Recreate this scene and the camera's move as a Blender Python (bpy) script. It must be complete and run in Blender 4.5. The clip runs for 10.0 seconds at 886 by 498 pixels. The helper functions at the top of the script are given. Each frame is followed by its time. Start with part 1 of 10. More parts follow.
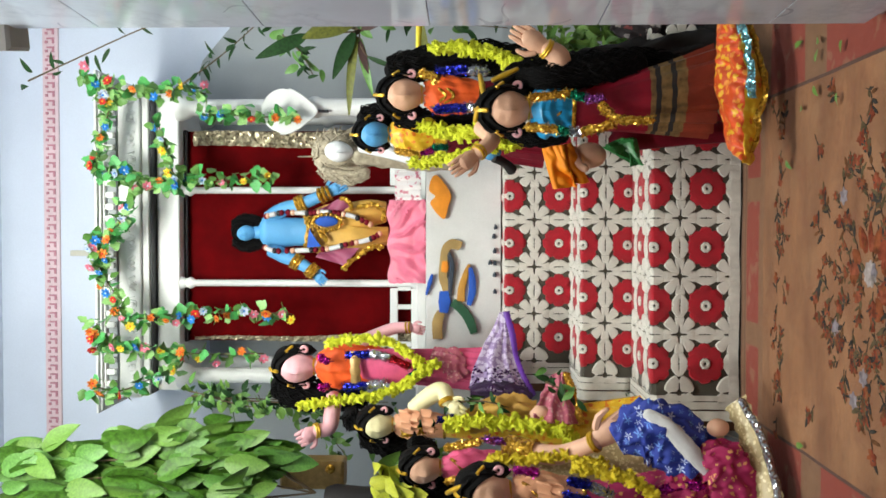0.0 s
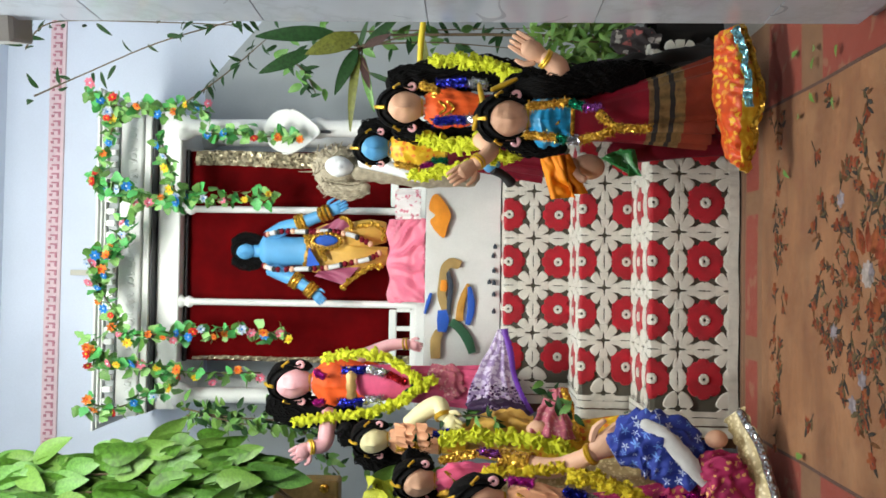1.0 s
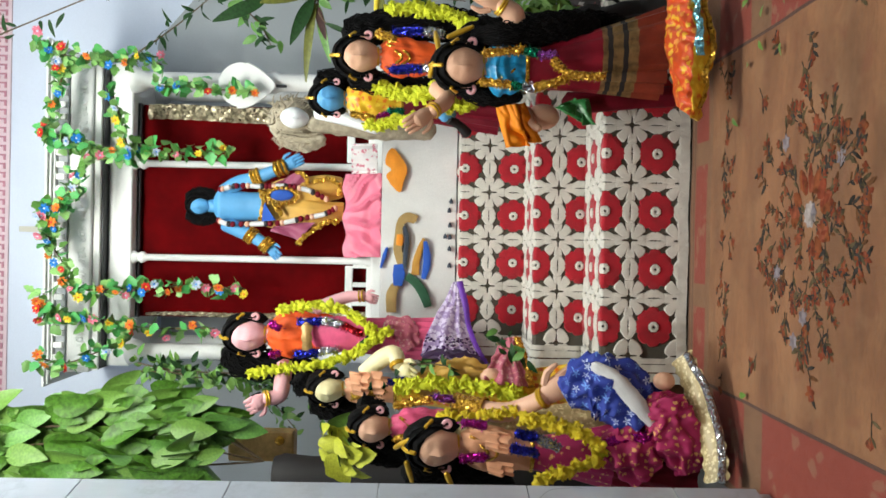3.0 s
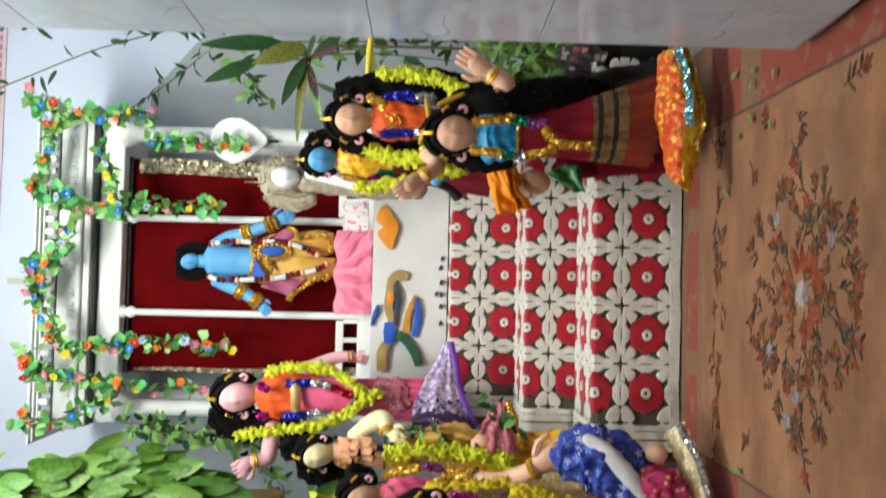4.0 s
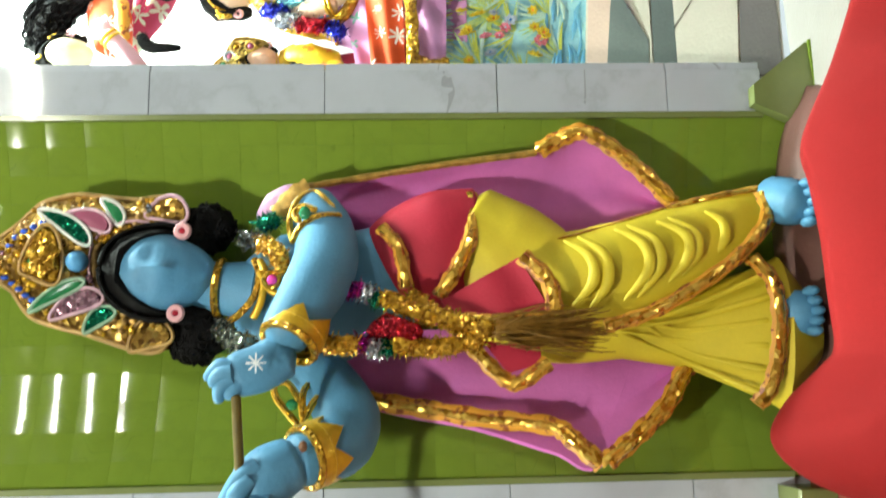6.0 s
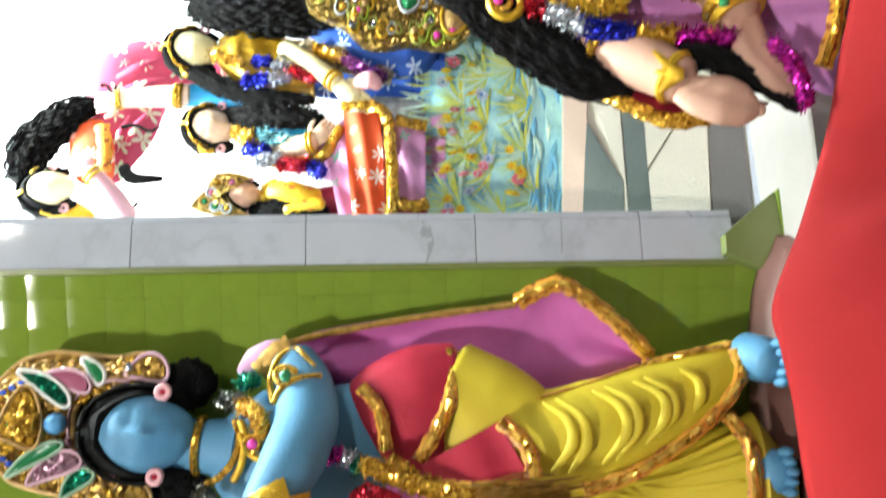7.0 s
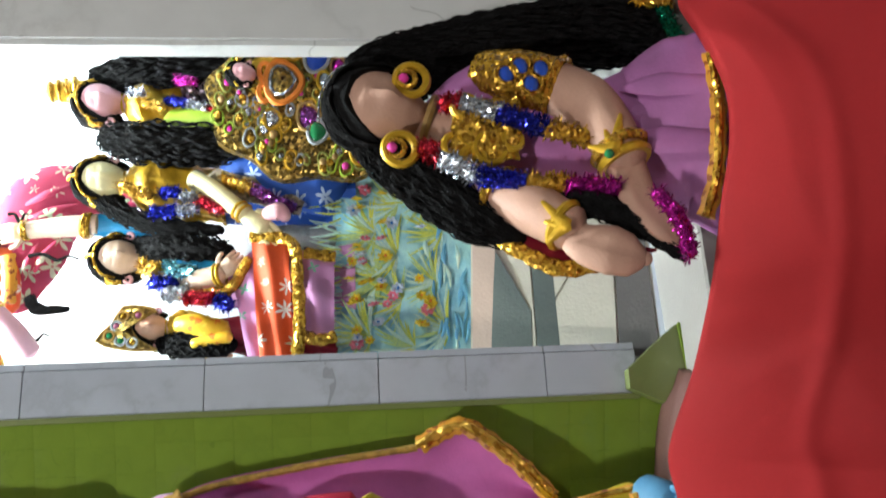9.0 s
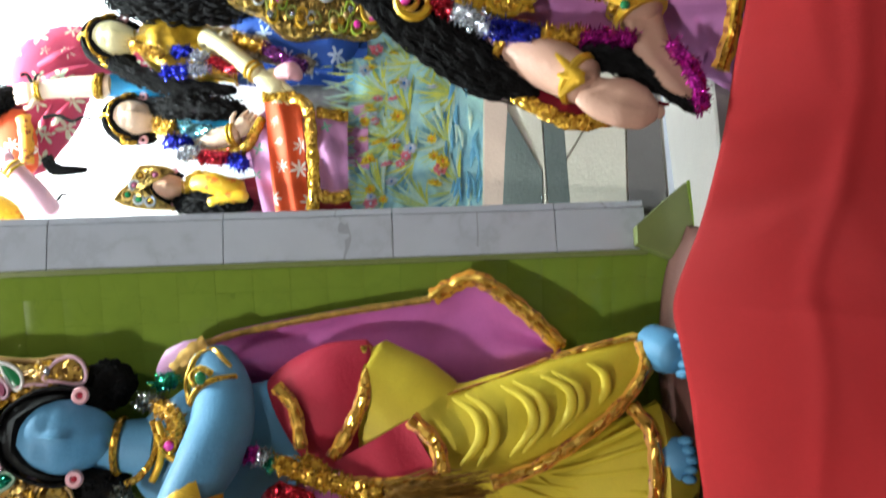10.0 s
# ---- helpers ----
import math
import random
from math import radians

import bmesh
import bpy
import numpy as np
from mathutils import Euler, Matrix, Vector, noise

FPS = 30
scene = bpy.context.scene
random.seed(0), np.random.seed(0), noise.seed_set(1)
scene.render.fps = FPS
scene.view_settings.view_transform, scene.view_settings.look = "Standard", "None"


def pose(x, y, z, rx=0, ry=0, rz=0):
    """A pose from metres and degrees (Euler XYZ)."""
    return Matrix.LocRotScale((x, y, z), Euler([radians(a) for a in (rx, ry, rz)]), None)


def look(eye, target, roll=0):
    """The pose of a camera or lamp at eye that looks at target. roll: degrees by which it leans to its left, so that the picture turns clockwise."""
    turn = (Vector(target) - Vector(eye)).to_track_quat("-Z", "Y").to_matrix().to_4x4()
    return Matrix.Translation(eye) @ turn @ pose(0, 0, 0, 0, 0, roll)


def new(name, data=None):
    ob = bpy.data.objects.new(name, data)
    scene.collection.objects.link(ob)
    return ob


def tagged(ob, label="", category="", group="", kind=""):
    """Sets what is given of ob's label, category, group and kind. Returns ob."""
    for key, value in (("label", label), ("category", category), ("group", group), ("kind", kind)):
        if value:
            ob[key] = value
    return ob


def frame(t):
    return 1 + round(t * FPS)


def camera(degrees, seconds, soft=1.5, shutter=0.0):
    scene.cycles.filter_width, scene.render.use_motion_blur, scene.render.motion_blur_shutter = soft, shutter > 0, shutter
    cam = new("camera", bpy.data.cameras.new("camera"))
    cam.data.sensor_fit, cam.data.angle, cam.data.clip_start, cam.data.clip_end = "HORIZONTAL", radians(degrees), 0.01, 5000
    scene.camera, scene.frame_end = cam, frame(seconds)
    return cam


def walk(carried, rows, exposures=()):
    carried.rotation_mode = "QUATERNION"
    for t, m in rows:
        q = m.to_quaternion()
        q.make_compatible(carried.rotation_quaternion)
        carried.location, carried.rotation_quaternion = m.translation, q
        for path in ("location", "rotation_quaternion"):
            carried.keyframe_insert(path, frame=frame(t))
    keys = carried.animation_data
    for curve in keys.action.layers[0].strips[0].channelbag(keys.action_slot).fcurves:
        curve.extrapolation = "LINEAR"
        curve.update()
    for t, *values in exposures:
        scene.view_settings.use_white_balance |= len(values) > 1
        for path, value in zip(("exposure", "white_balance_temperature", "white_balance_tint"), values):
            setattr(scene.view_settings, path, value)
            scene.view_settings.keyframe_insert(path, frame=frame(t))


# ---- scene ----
cam = camera(54.8, 10.0, soft=1.6, shutter=0.5)
PATH = [
    (0, (-0.193, -1.337, 0.73), (-0.625, 0.615, 0.79), -89.9),
    (0.5, (-0.255, -1.344, 0.721), (-0.627, 0.619, 0.791), -89.4),
    (1, (-0.284, -1.349, 0.713), (-0.613, 0.622, 0.783), -89.2),
    (1.5, (-0.31, -1.357, 0.702), (-0.632, 0.617, 0.735), -89.2),
    (2, (-0.324, -1.368, 0.696), (-0.648, 0.606, 0.698), -89.1),
    (2.5, (-0.343, -1.374, 0.704), (-0.695, 0.594, 0.678), -89.0),
    (2.7, (-0.345, -1.377, 0.706), (-0.737, 0.584, 0.677), -88.9),
    (4, (-0.268, -1.342, 0.696), (-0.578, 0.633, 0.655), -88.7),
    (4.5, (-0.121, -1.364, 0.696), (-0.236, 0.632, 0.665), -88.9),
    (4.8, (-0.039, -1.377, 0.69), (-0.028, 0.622, 0.659), -88.9),
    (5, (0.019, -1.384, 0.677), (0.13, 0.613, 0.645), -88.7),
    (5.5, (0.167, -1.422, 0.695), (0.362, 0.566, 0.604), -90.6),
    (5.7, (0.146, -1.418, 0.679), (0.438, 0.559, 0.602), -90.5),
    (6.8, (0.325, -1.455, 0.657), (0.717, 0.503, 0.542), -91.0),
    (7, (0.346, -1.472, 0.664), (0.788, 0.474, 0.525), -90.8),
    (7.5, (0.455, -1.489, 0.624), (1.001, 0.428, 0.463), -90.8),
    (8, (0.512, -1.511, 0.59), (1.141, 0.377, 0.388), -91.0),
    (8.4, (0.531, -1.516, 0.557), (1.171, 0.366, 0.338), -91.0),
    (8.5, (0.519, -1.517, 0.555), (1.162, 0.363, 0.33), -91.0),
    (9, (0.469, -1.508, 0.554), (1.055, 0.39, 0.326), -91.3),
    (9.5, (0.43, -1.521, 0.56), (0.918, 0.407, 0.344), -91.3),
    (10, (0.421, -1.519, 0.564), (0.74, 0.445, 0.365), -92.0),
]
EXPOSURES = [(0.0, -0.5, 6500, 10), (2.7, -0.5, 6500, 10), (4.0, -0.48, 6500, 10), (4.5, -0.48, 6500, 9), (4.8, -0.3, 6600, 7), (5.0, -0.1, 6800, 3), (5.5, 0.33, 7000, -4), (5.7, 0.75, 7000, -3), (7.0, 0.9, 6700, 8), (7.5, 0.65, 6500, 10), (8.5, 0.38, 6500, 10), (9.0, 0.22, 6500, 10), (9.5, -0.1, 6500, 10), (10.0, 0.3, 6500, 10)]
walk(cam, [(t, look(eye, target, roll)) for t, eye, target, roll in PATH], EXPOSURES)

# ---------------------------------------------------------------- light
world = bpy.data.worlds.new("hall_air")
scene.world = world
world.use_nodes = True
world.node_tree.nodes["Background"].inputs[0].default_value = (0.75, 0.83, 1.0, 1)
world.node_tree.nodes["Background"].inputs[1].default_value = 0.25


def lamp(name, at, target, w, h, power, colour):
    d = bpy.data.lights.new(name, "AREA")
    d.shape, d.size, d.size_y, d.energy, d.color = "RECTANGLE", w, h, power, colour
    ob = new(name, d)
    ob.matrix_basis = look(at, target)
    return ob


HALL, BAYS = (1.0, 0.98, 0.93), (0.97, 1.0, 0.91)
lamp("hall_lamp", (-0.9, -2.6, 2.91), (-0.2, -0.2, 0.5), 0.22, 0.05, 56, HALL)
lamp("hall_lamp", (1.9, -3.6, 2.91), (1.3, -0.2, 0.7), 0.5, 0.05, 27, HALL)
lamp("bay_lamp", (-0.68, 0.22, 2.38), (-1.04, 1.8, 0.9), 1.4, 0.5, 92, BAYS)
lamp("bay_lamp", (1.10, 0.05, 2.41), (1.12, 0.65, 1.90), 0.9, 0.16, 185, (0.87, 1.0, 0.99))

# ---------------------------------------------------------------- materials
MATS = {}


def node(nt, kind, **kw):
    n = nt.nodes.new(kind)
    for k, v in kw.items():
        if k == "ins":
            for key, val in v.items():
                if isinstance(val, bpy.types.NodeSocket):
                    nt.links.new(val, n.inputs[key])
                else:
                    n.inputs[key].default_value = val
        elif k == "operation":
            n.operation = v
        elif k == "blend_type":
            n.blend_type = v
        elif k == "data_type":
            n.data_type = v
        elif k == "feature":
            n.feature = v
        elif k == "wave_type":
            n.wave_type = v
        elif k == "bands_direction":
            n.bands_direction = v
        elif k == "distance":
            n.distance = v
    return n


def rgb(c):
    return (c[0], c[1], c[2], 1.0)


def math_node(nt, op, a, b=0.0, c=0.0):
    return node(nt, "ShaderNodeMath", operation=op, ins={0: a, 1: b, 2: c}).outputs[0]


def mix(nt, f, a, b, blend="MIX"):
    n = node(nt, "ShaderNodeMix", data_type="RGBA", blend_type=blend)
    for i, v in ((0, f), (6, a), (7, b)):
        if isinstance(v, bpy.types.NodeSocket):
            nt.links.new(v, n.inputs[i])
        else:
            n.inputs[i].default_value = rgb(v) if i else v
    return n.outputs[2]


def base(name):
    m = bpy.data.materials.new(name)
    m.use_nodes = True
    nt = m.node_tree
    bsdf = nt.nodes["Principled BSDF"]
    co = node(nt, "ShaderNodeTexCoord").outputs["Object"]
    info = node(nt, "ShaderNodeObjectInfo").outputs["Random"]
    shift = node(nt, "ShaderNodeVectorMath", operation="ADD")
    comb = node(nt, "ShaderNodeCombineXYZ", ins={0: math_node(nt, "MULTIPLY", info, 7.3), 1: math_node(nt, "MULTIPLY", info, 3.1), 2: info})
    nt.links.new(co, shift.inputs[0])
    nt.links.new(comb.outputs[0], shift.inputs[1])
    MATS[name] = m
    return m, nt, bsdf, shift.outputs[0], info


def noise_tex(nt, co, scale, detail=4.0, rough=0.55):
    return node(nt, "ShaderNodeTexNoise", ins={"Vector": co, "Scale": scale, "Detail": detail, "Roughness": rough}).outputs["Fac"]


def bump(nt, bsdf, height, strength, dist=0.003):
    b = node(nt, "ShaderNodeBump", ins={"Height": height, "Strength": strength, "Distance": dist})
    nt.links.new(b.outputs[0], bsdf.inputs["Normal"])


def mat(name, col, rough=0.6, metal=0.0, var=0.22, scale=14.0, fine=160.0, relief=0.25, other=None, sheen=0.0, coat=0.0, weave=0.0, gloss=0.5):
    """Paint, cloth, clay: a colour that drifts at two scales, with fine relief."""
    m, nt, bsdf, co, info = base(name)
    big, small = noise_tex(nt, co, scale), noise_tex(nt, co, fine, 3.0)
    low = other or tuple(c * (1 - var) for c in col)
    high = tuple(min(1.0, c * (1 + var * 0.6)) for c in col)
    f = math_node(nt, "MULTIPLY_ADD", math_node(nt, "SUBTRACT", big, 0.5), 2.6, 0.5)
    c1 = mix(nt, math_node(nt, "MINIMUM", math_node(nt, "MAXIMUM", f, 0.0), 1.0), low, high)
    c2 = mix(nt, math_node(nt, "MULTIPLY", small, 0.30), c1, tuple(c * 0.62 for c in col))
    nt.links.new(c2, bsdf.inputs["Base Color"])
    r = math_node(nt, "MULTIPLY_ADD", big, 0.25, rough - 0.12)
    nt.links.new(r, bsdf.inputs["Roughness"])
    bsdf.inputs["Metallic"].default_value = metal
    bsdf.inputs["Specular IOR Level"].default_value = gloss
    bsdf.inputs["Sheen Weight"].default_value = sheen
    bsdf.inputs["Coat Weight"].default_value = coat
    h = small
    if weave:
        w1 = node(nt, "ShaderNodeTexWave", bands_direction="X", ins={"Vector": co, "Scale": weave, "Distortion": 0.6}).outputs["Fac"]
        w2 = node(nt, "ShaderNodeTexWave", bands_direction="Z", ins={"Vector": co, "Scale": weave, "Distortion": 0.6}).outputs["Fac"]
        h = math_node(nt, "ADD", small, math_node(nt, "MULTIPLY", w1, w2))
    bump(nt, bsdf, h, relief)
    return m


def glitter(name, col, flake=260.0, col2=None, rough=0.2, metal=0.85):
    """Foil and tinsel: small facets that each tilt their own way."""
    m, nt, bsdf, co, info = base(name)
    v = node(nt, "ShaderNodeTexVoronoi", ins={"Vector": co, "Scale": flake * 0.8})
    big = noise_tex(nt, co, 30.0)
    dark = col2 or tuple(c * 0.45 for c in col)
    sep = node(nt, "ShaderNodeSeparateColor", ins={0: v.outputs["Color"]})
    c = mix(nt, sep.outputs[0], dark, col)
    c = mix(nt, math_node(nt, "MULTIPLY", big, 0.5), c, dark)
    nt.links.new(c, bsdf.inputs["Base Color"])
    bsdf.inputs["Metallic"].default_value = metal
    bsdf.inputs["Roughness"].default_value = rough
    away = node(nt, "ShaderNodeVectorMath", operation="SUBTRACT", ins={0: co, 1: v.outputs["Position"]}).outputs[0]
    lean = node(nt, "ShaderNodeVectorMath", operation="SUBTRACT", ins={0: v.outputs["Color"], 1: (0.5, 0.5, 0.5)}).outputs[0]
    tilt = node(nt, "ShaderNodeVectorMath", operation="DOT_PRODUCT", ins={0: away, 1: lean}).outputs["Value"]
    bump(nt, bsdf, math_node(nt, "MULTIPLY", tilt, 1.3), 1.0, 1.0)
    return m


def prints(name, col, spot, scale=38.0, size=0.32, rough=0.7, relief=0.2, spot2=None, sheen=0.03, star=0):
    """Cloth with a scatter of small printed or stitched motifs."""
    m, nt, bsdf, co, info = base(name)
    warp = noise_tex(nt, co, scale * 2.6)
    v = node(nt, "ShaderNodeTexVoronoi", ins={"Vector": co, "Scale": scale, "Randomness": 0.75})
    d = math_node(nt, "ADD", v.outputs["Distance"], math_node(nt, "MULTIPLY", math_node(nt, "SUBTRACT", warp, 0.5), 1.1))
    on = math_node(nt, "LESS_THAN", d, size)
    if star:
        # petalled motifs laid out on the upright plane of the cloth
        at = node(nt, "ShaderNodeSeparateXYZ", ins={0: co})
        flat = node(nt, "ShaderNodeCombineXYZ", ins={0: at.outputs[0], 1: at.outputs[2]}).outputs[0]
        v = node(nt, "ShaderNodeTexVoronoi", ins={"Vector": flat, "Scale": scale, "Randomness": 0.45})
        away = node(nt, "ShaderNodeVectorMath", operation="SUBTRACT", ins={0: flat, 1: v.outputs["Position"]}).outputs[0]
        off = node(nt, "ShaderNodeSeparateXYZ", ins={0: away})
        ang = math_node(nt, "ARCTAN2", off.outputs[1], off.outputs[0])
        hue = node(nt, "ShaderNodeSeparateColor", ins={0: v.outputs["Color"]})
        petal = math_node(nt, "COSINE", math_node(nt, "MULTIPLY_ADD", ang, float(star), math_node(nt, "MULTIPLY", hue.outputs[1], 6.0)))
        reach = math_node(nt, "MULTIPLY_ADD", petal, size * 0.42, size * 0.72)
        d2 = math_node(nt, "MULTIPLY_ADD", math_node(nt, "SUBTRACT", noise_tex(nt, co, scale * 6), 0.5), 0.16, v.outputs["Distance"])
        on = math_node(nt, "MULTIPLY", math_node(nt, "LESS_THAN", d2, reach), math_node(nt, "GREATER_THAN", d2, size * 0.12))
    big = noise_tex(nt, co, 12.0)
    ground = mix(nt, big, tuple(c * 0.72 for c in col), tuple(min(1, c * 1.15) for c in col))
    sep = node(nt, "ShaderNodeSeparateColor", ins={0: v.outputs["Color"]})
    sp = mix(nt, math_node(nt, "GREATER_THAN", sep.outputs[0], 0.5), spot, spot2 or spot)
    nt.links.new(mix(nt, on, ground, sp), bsdf.inputs["Base Color"])
    bsdf.inputs["Roughness"].default_value = rough
    bsdf.inputs["Sheen Weight"].default_value = sheen
    bump(nt, bsdf, math_node(nt, "ADD", noise_tex(nt, co, 240.0), on), relief)
    return m


def marble(name, col, vein, rough=0.12, scale=3.0, amount=0.5, gloss=0.5):
    m, nt, bsdf, co, info = base(name)
    n1 = noise_tex(nt, co, scale, 8.0, 0.62)
    n2 = noise_tex(nt, co, scale * 5, 6.0)
    ridge = math_node(nt, "SUBTRACT", 1.0, math_node(nt, "MULTIPLY", math_node(nt, "ABSOLUTE", math_node(nt, "SUBTRACT", n1, 0.5)), 16.0))
    ridge = math_node(nt, "POWER", math_node(nt, "MAXIMUM", ridge, 0.0), 3.0)
    ground = mix(nt, n2, tuple(c * 0.86 for c in col), tuple(min(1, c * 1.08) for c in col))
    ground = mix(nt, math_node(nt, "MULTIPLY", info, 0.22), ground, tuple(c * 0.72 for c in col))
    c = mix(nt, math_node(nt, "MULTIPLY", math_node(nt, "MULTIPLY", ridge, n2), amount * 1.6), ground, vein)
    n3 = noise_tex(nt, co, scale * 1.1, 2.0, 0.5)
    thin = math_node(nt, "LESS_THAN", math_node(nt, "ABSOLUTE", math_node(nt, "SUBTRACT", n3, 0.46)), 0.0022)
    broken = math_node(nt, "GREATER_THAN", noise_tex(nt, co, scale * 2.6), 0.54)
    c = mix(nt, math_node(nt, "MULTIPLY", math_node(nt, "MULTIPLY", thin, broken), amount * 1.8), c, vein)
    nt.links.new(c, bsdf.inputs["Base Color"])
    nt.links.new(math_node(nt, "MULTIPLY_ADD", n2, 0.06, rough - 0.02), bsdf.inputs["Roughness"])
    bsdf.inputs["Specular IOR Level"].default_value = gloss
    bump(nt, bsdf, noise_tex(nt, co, 9.0), 0.06)
    return m


marble("marble_grey", (0.51, 0.56, 0.64), (0.24, 0.25, 0.28), 0.045, 2.2, 0.30)
marble("marble_pale", (0.74, 0.75, 0.75), (0.42, 0.42, 0.42), 0.10, 2.2, 0.30)
marble("marble_joint", (0.46, 0.48, 0.51), (0.1, 0.1, 0.1), 0.6)
marble("marble_green", (0.185, 0.275, 0.036), (0.10, 0.16, 0.025), 0.07, 6.0, 0.2, 0.28)
marble("marble_green_joint", (0.15, 0.22, 0.03), (0.03, 0.05, 0.01), 0.5)
marble("marble_green_base", (0.20, 0.24, 0.085), (0.16, 0.20, 0.07), 0.22, 6.0, 0.35)
mat("saffron_cloth", (0.86, 0.26, 0.01), 0.55, var=0.3, gloss=0.25)
mat("crimson_cloth", (0.23, 0.004, 0.018), 0.5, var=0.4, gloss=0.3)
mat("leaf_facet", (0.03, 0.20, 0.05), 0.3, var=0.3)
mat("wall_paint", (0.68, 0.74, 0.86), 0.55, var=0.06, scale=2.0, relief=0.08)
mat("wall_white", (0.86, 0.88, 0.90), 0.45, var=0.04, scale=2.0, relief=0.06)
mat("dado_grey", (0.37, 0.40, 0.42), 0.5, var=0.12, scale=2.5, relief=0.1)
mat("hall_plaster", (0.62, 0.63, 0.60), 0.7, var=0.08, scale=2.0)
mat("hall_dim_bounce", (0.26, 0.26, 0.25), 0.7, var=0.1, scale=2.0)
mat("hall_stone", (0.32, 0.30, 0.28), 0.35, var=0.2, scale=4.0)
mat("trim_pink", (0.76, 0.58, 0.62), 0.6, var=0.1)
mat("trim_rose", (0.52, 0.22, 0.28), 0.6, var=0.2)
mat("white_paint", (0.80, 0.81, 0.80), 0.45, var=0.08, scale=6.0, relief=0.15)
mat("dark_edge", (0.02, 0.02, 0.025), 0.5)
mat("maroon_curtain", (0.105, 0.0015, 0.0025), 0.9, var=0.35, scale=8.0, gloss=0.05)
mat("crochet_white", (0.76, 0.73, 0.66), 0.9, var=0.12, scale=30.0, fine=420.0, relief=0.9, sheen=0.2)
mat("crochet_gap", (0.085, 0.076, 0.056), 0.9, var=0.12, scale=30.0, fine=420.0, relief=0.9, sheen=0.2)
mat("crochet_red", (0.47, 0.006, 0.020), 0.9, var=0.25, scale=30.0, fine=420.0, relief=0.9, sheen=0.2)
mat("white_cotton", (0.74, 0.75, 0.74), 0.85, var=0.08, scale=9.0, relief=0.35, weave=160.0)
mat("stitch_orange", (0.85, 0.30, 0.02), 0.8, var=0.2, weave=200.0)
mat("stitch_blue", (0.02, 0.10, 0.50), 0.8, var=0.2, weave=200.0)
mat("stitch_green", (0.03, 0.12, 0.06), 0.8, var=0.2)
mat("stitch_slate", (0.045, 0.06, 0.085), 0.8, var=0.2)
mat("stitch_ochre", (0.50, 0.25, 0.04), 0.8, var=0.2)
mat("stitch_tan", (0.42, 0.28, 0.10), 0.8, var=0.25)
mat("satin_pink", (0.72, 0.16, 0.26), 0.42, var=0.2, sheen=0.08)
mat("clay_blue", (0.10, 0.36, 0.68), 0.55, var=0.12, scale=9.0)
mat("clay_blue_deep", (0.085, 0.27, 0.46), 0.58, var=0.18, scale=7.0)
mat("clay_peach", (0.78, 0.45, 0.30), 0.55, var=0.1, scale=9.0)
mat("clay_pink", (0.80, 0.42, 0.46), 0.55, var=0.1, scale=9.0)
mat("clay_cream", (0.82, 0.74, 0.42), 0.55, var=0.1, scale=9.0)
mat("clay_fair", (0.82, 0.60, 0.44), 0.4, var=0.08, scale=9.0)
mat("clay_white", (0.80, 0.82, 0.84), 0.5, var=0.1)
mat("hair_black", (0.0085, 0.008, 0.0085), 0.6, var=0.5, scale=60.0, fine=300.0, relief=1.0, gloss=0.06)
mat("hair_grey", (0.44, 0.38, 0.28), 0.9, var=0.4, scale=50.0, fine=300.0, relief=1.0)
mat("gold_paint", (0.70, 0.42, 0.03), 0.35, 0.45, var=0.3, scale=40.0, relief=0.4)
mat("brass_tan", (0.42, 0.26, 0.09), 0.4, 0.3, var=0.3, scale=50.0, relief=0.5)
glitter("gold_foil", (0.95, 0.58, 0.06), 240.0, (0.34, 0.15, 0.015), 0.22, 0.62)
glitter("pink_foil", (0.85, 0.55, 0.66), 240.0, (0.40, 0.18, 0.28))
glitter("silver_foil", (0.80, 0.82, 0.86), 260.0, (0.25, 0.26, 0.30))
glitter("blue_foil", (0.03, 0.04, 0.55), 260.0)
glitter("magenta_foil", (0.60, 0.02, 0.36), 260.0)
glitter("green_foil", (0.01, 0.30, 0.16), 260.0)
glitter("red_foil", (0.62, 0.02, 0.04), 260.0)
glitter("aqua_foil", (0.30, 0.70, 0.78), 200.0)
glitter("purple_foil", (0.42, 0.10, 0.46), 260.0)
mat("marigold", (0.74, 0.78, 0.03), 0.75, var=0.2, scale=60.0, relief=0.6)
mat("marigold_deep", (0.80, 0.62, 0.018), 0.75, var=0.22, scale=60.0, relief=0.6)
mat("leaf_light", (0.14, 0.28, 0.045), 0.45, var=0.35, scale=18.0)
mat("leaf_mid", (0.12, 0.29, 0.055), 0.42, var=0.4, scale=18.0)
mat("petal_pink", (0.85, 0.24, 0.34), 0.55)
mat("leaf_yellow", (0.50, 0.52, 0.045), 0.5, var=0.35, scale=25.0, gloss=0.3)
mat("leaf_broad", (0.075, 0.19, 0.022), 0.38, var=0.6, scale=9.0, fine=320.0, gloss=0.3)
mat("leaf_dark", (0.016, 0.055, 0.014), 0.5, var=0.4, scale=18.0, gloss=0.2)
mat("leaf_olive", (0.13, 0.14, 0.02), 0.45, var=0.45, scale=18.0, gloss=0.3)
mat("leaf_red", (0.05, 0.022, 0.020), 0.5, var=0.4, gloss=0.2)
mat("plastic_leaf", (0.10, 0.46, 0.12), 0.4, var=0.4, scale=30.0)
mat("plastic_leaf_pale", (0.30, 0.58, 0.18), 0.4, var=0.4, scale=30.0)
mat("petal_red", (0.75, 0.04, 0.03), 0.55)
mat("petal_blue", (0.02, 0.25, 0.70), 0.55)
mat("petal_yellow", (0.86, 0.66, 0.04), 0.55)
mat("petal_orange", (0.86, 0.26, 0.03), 0.55)
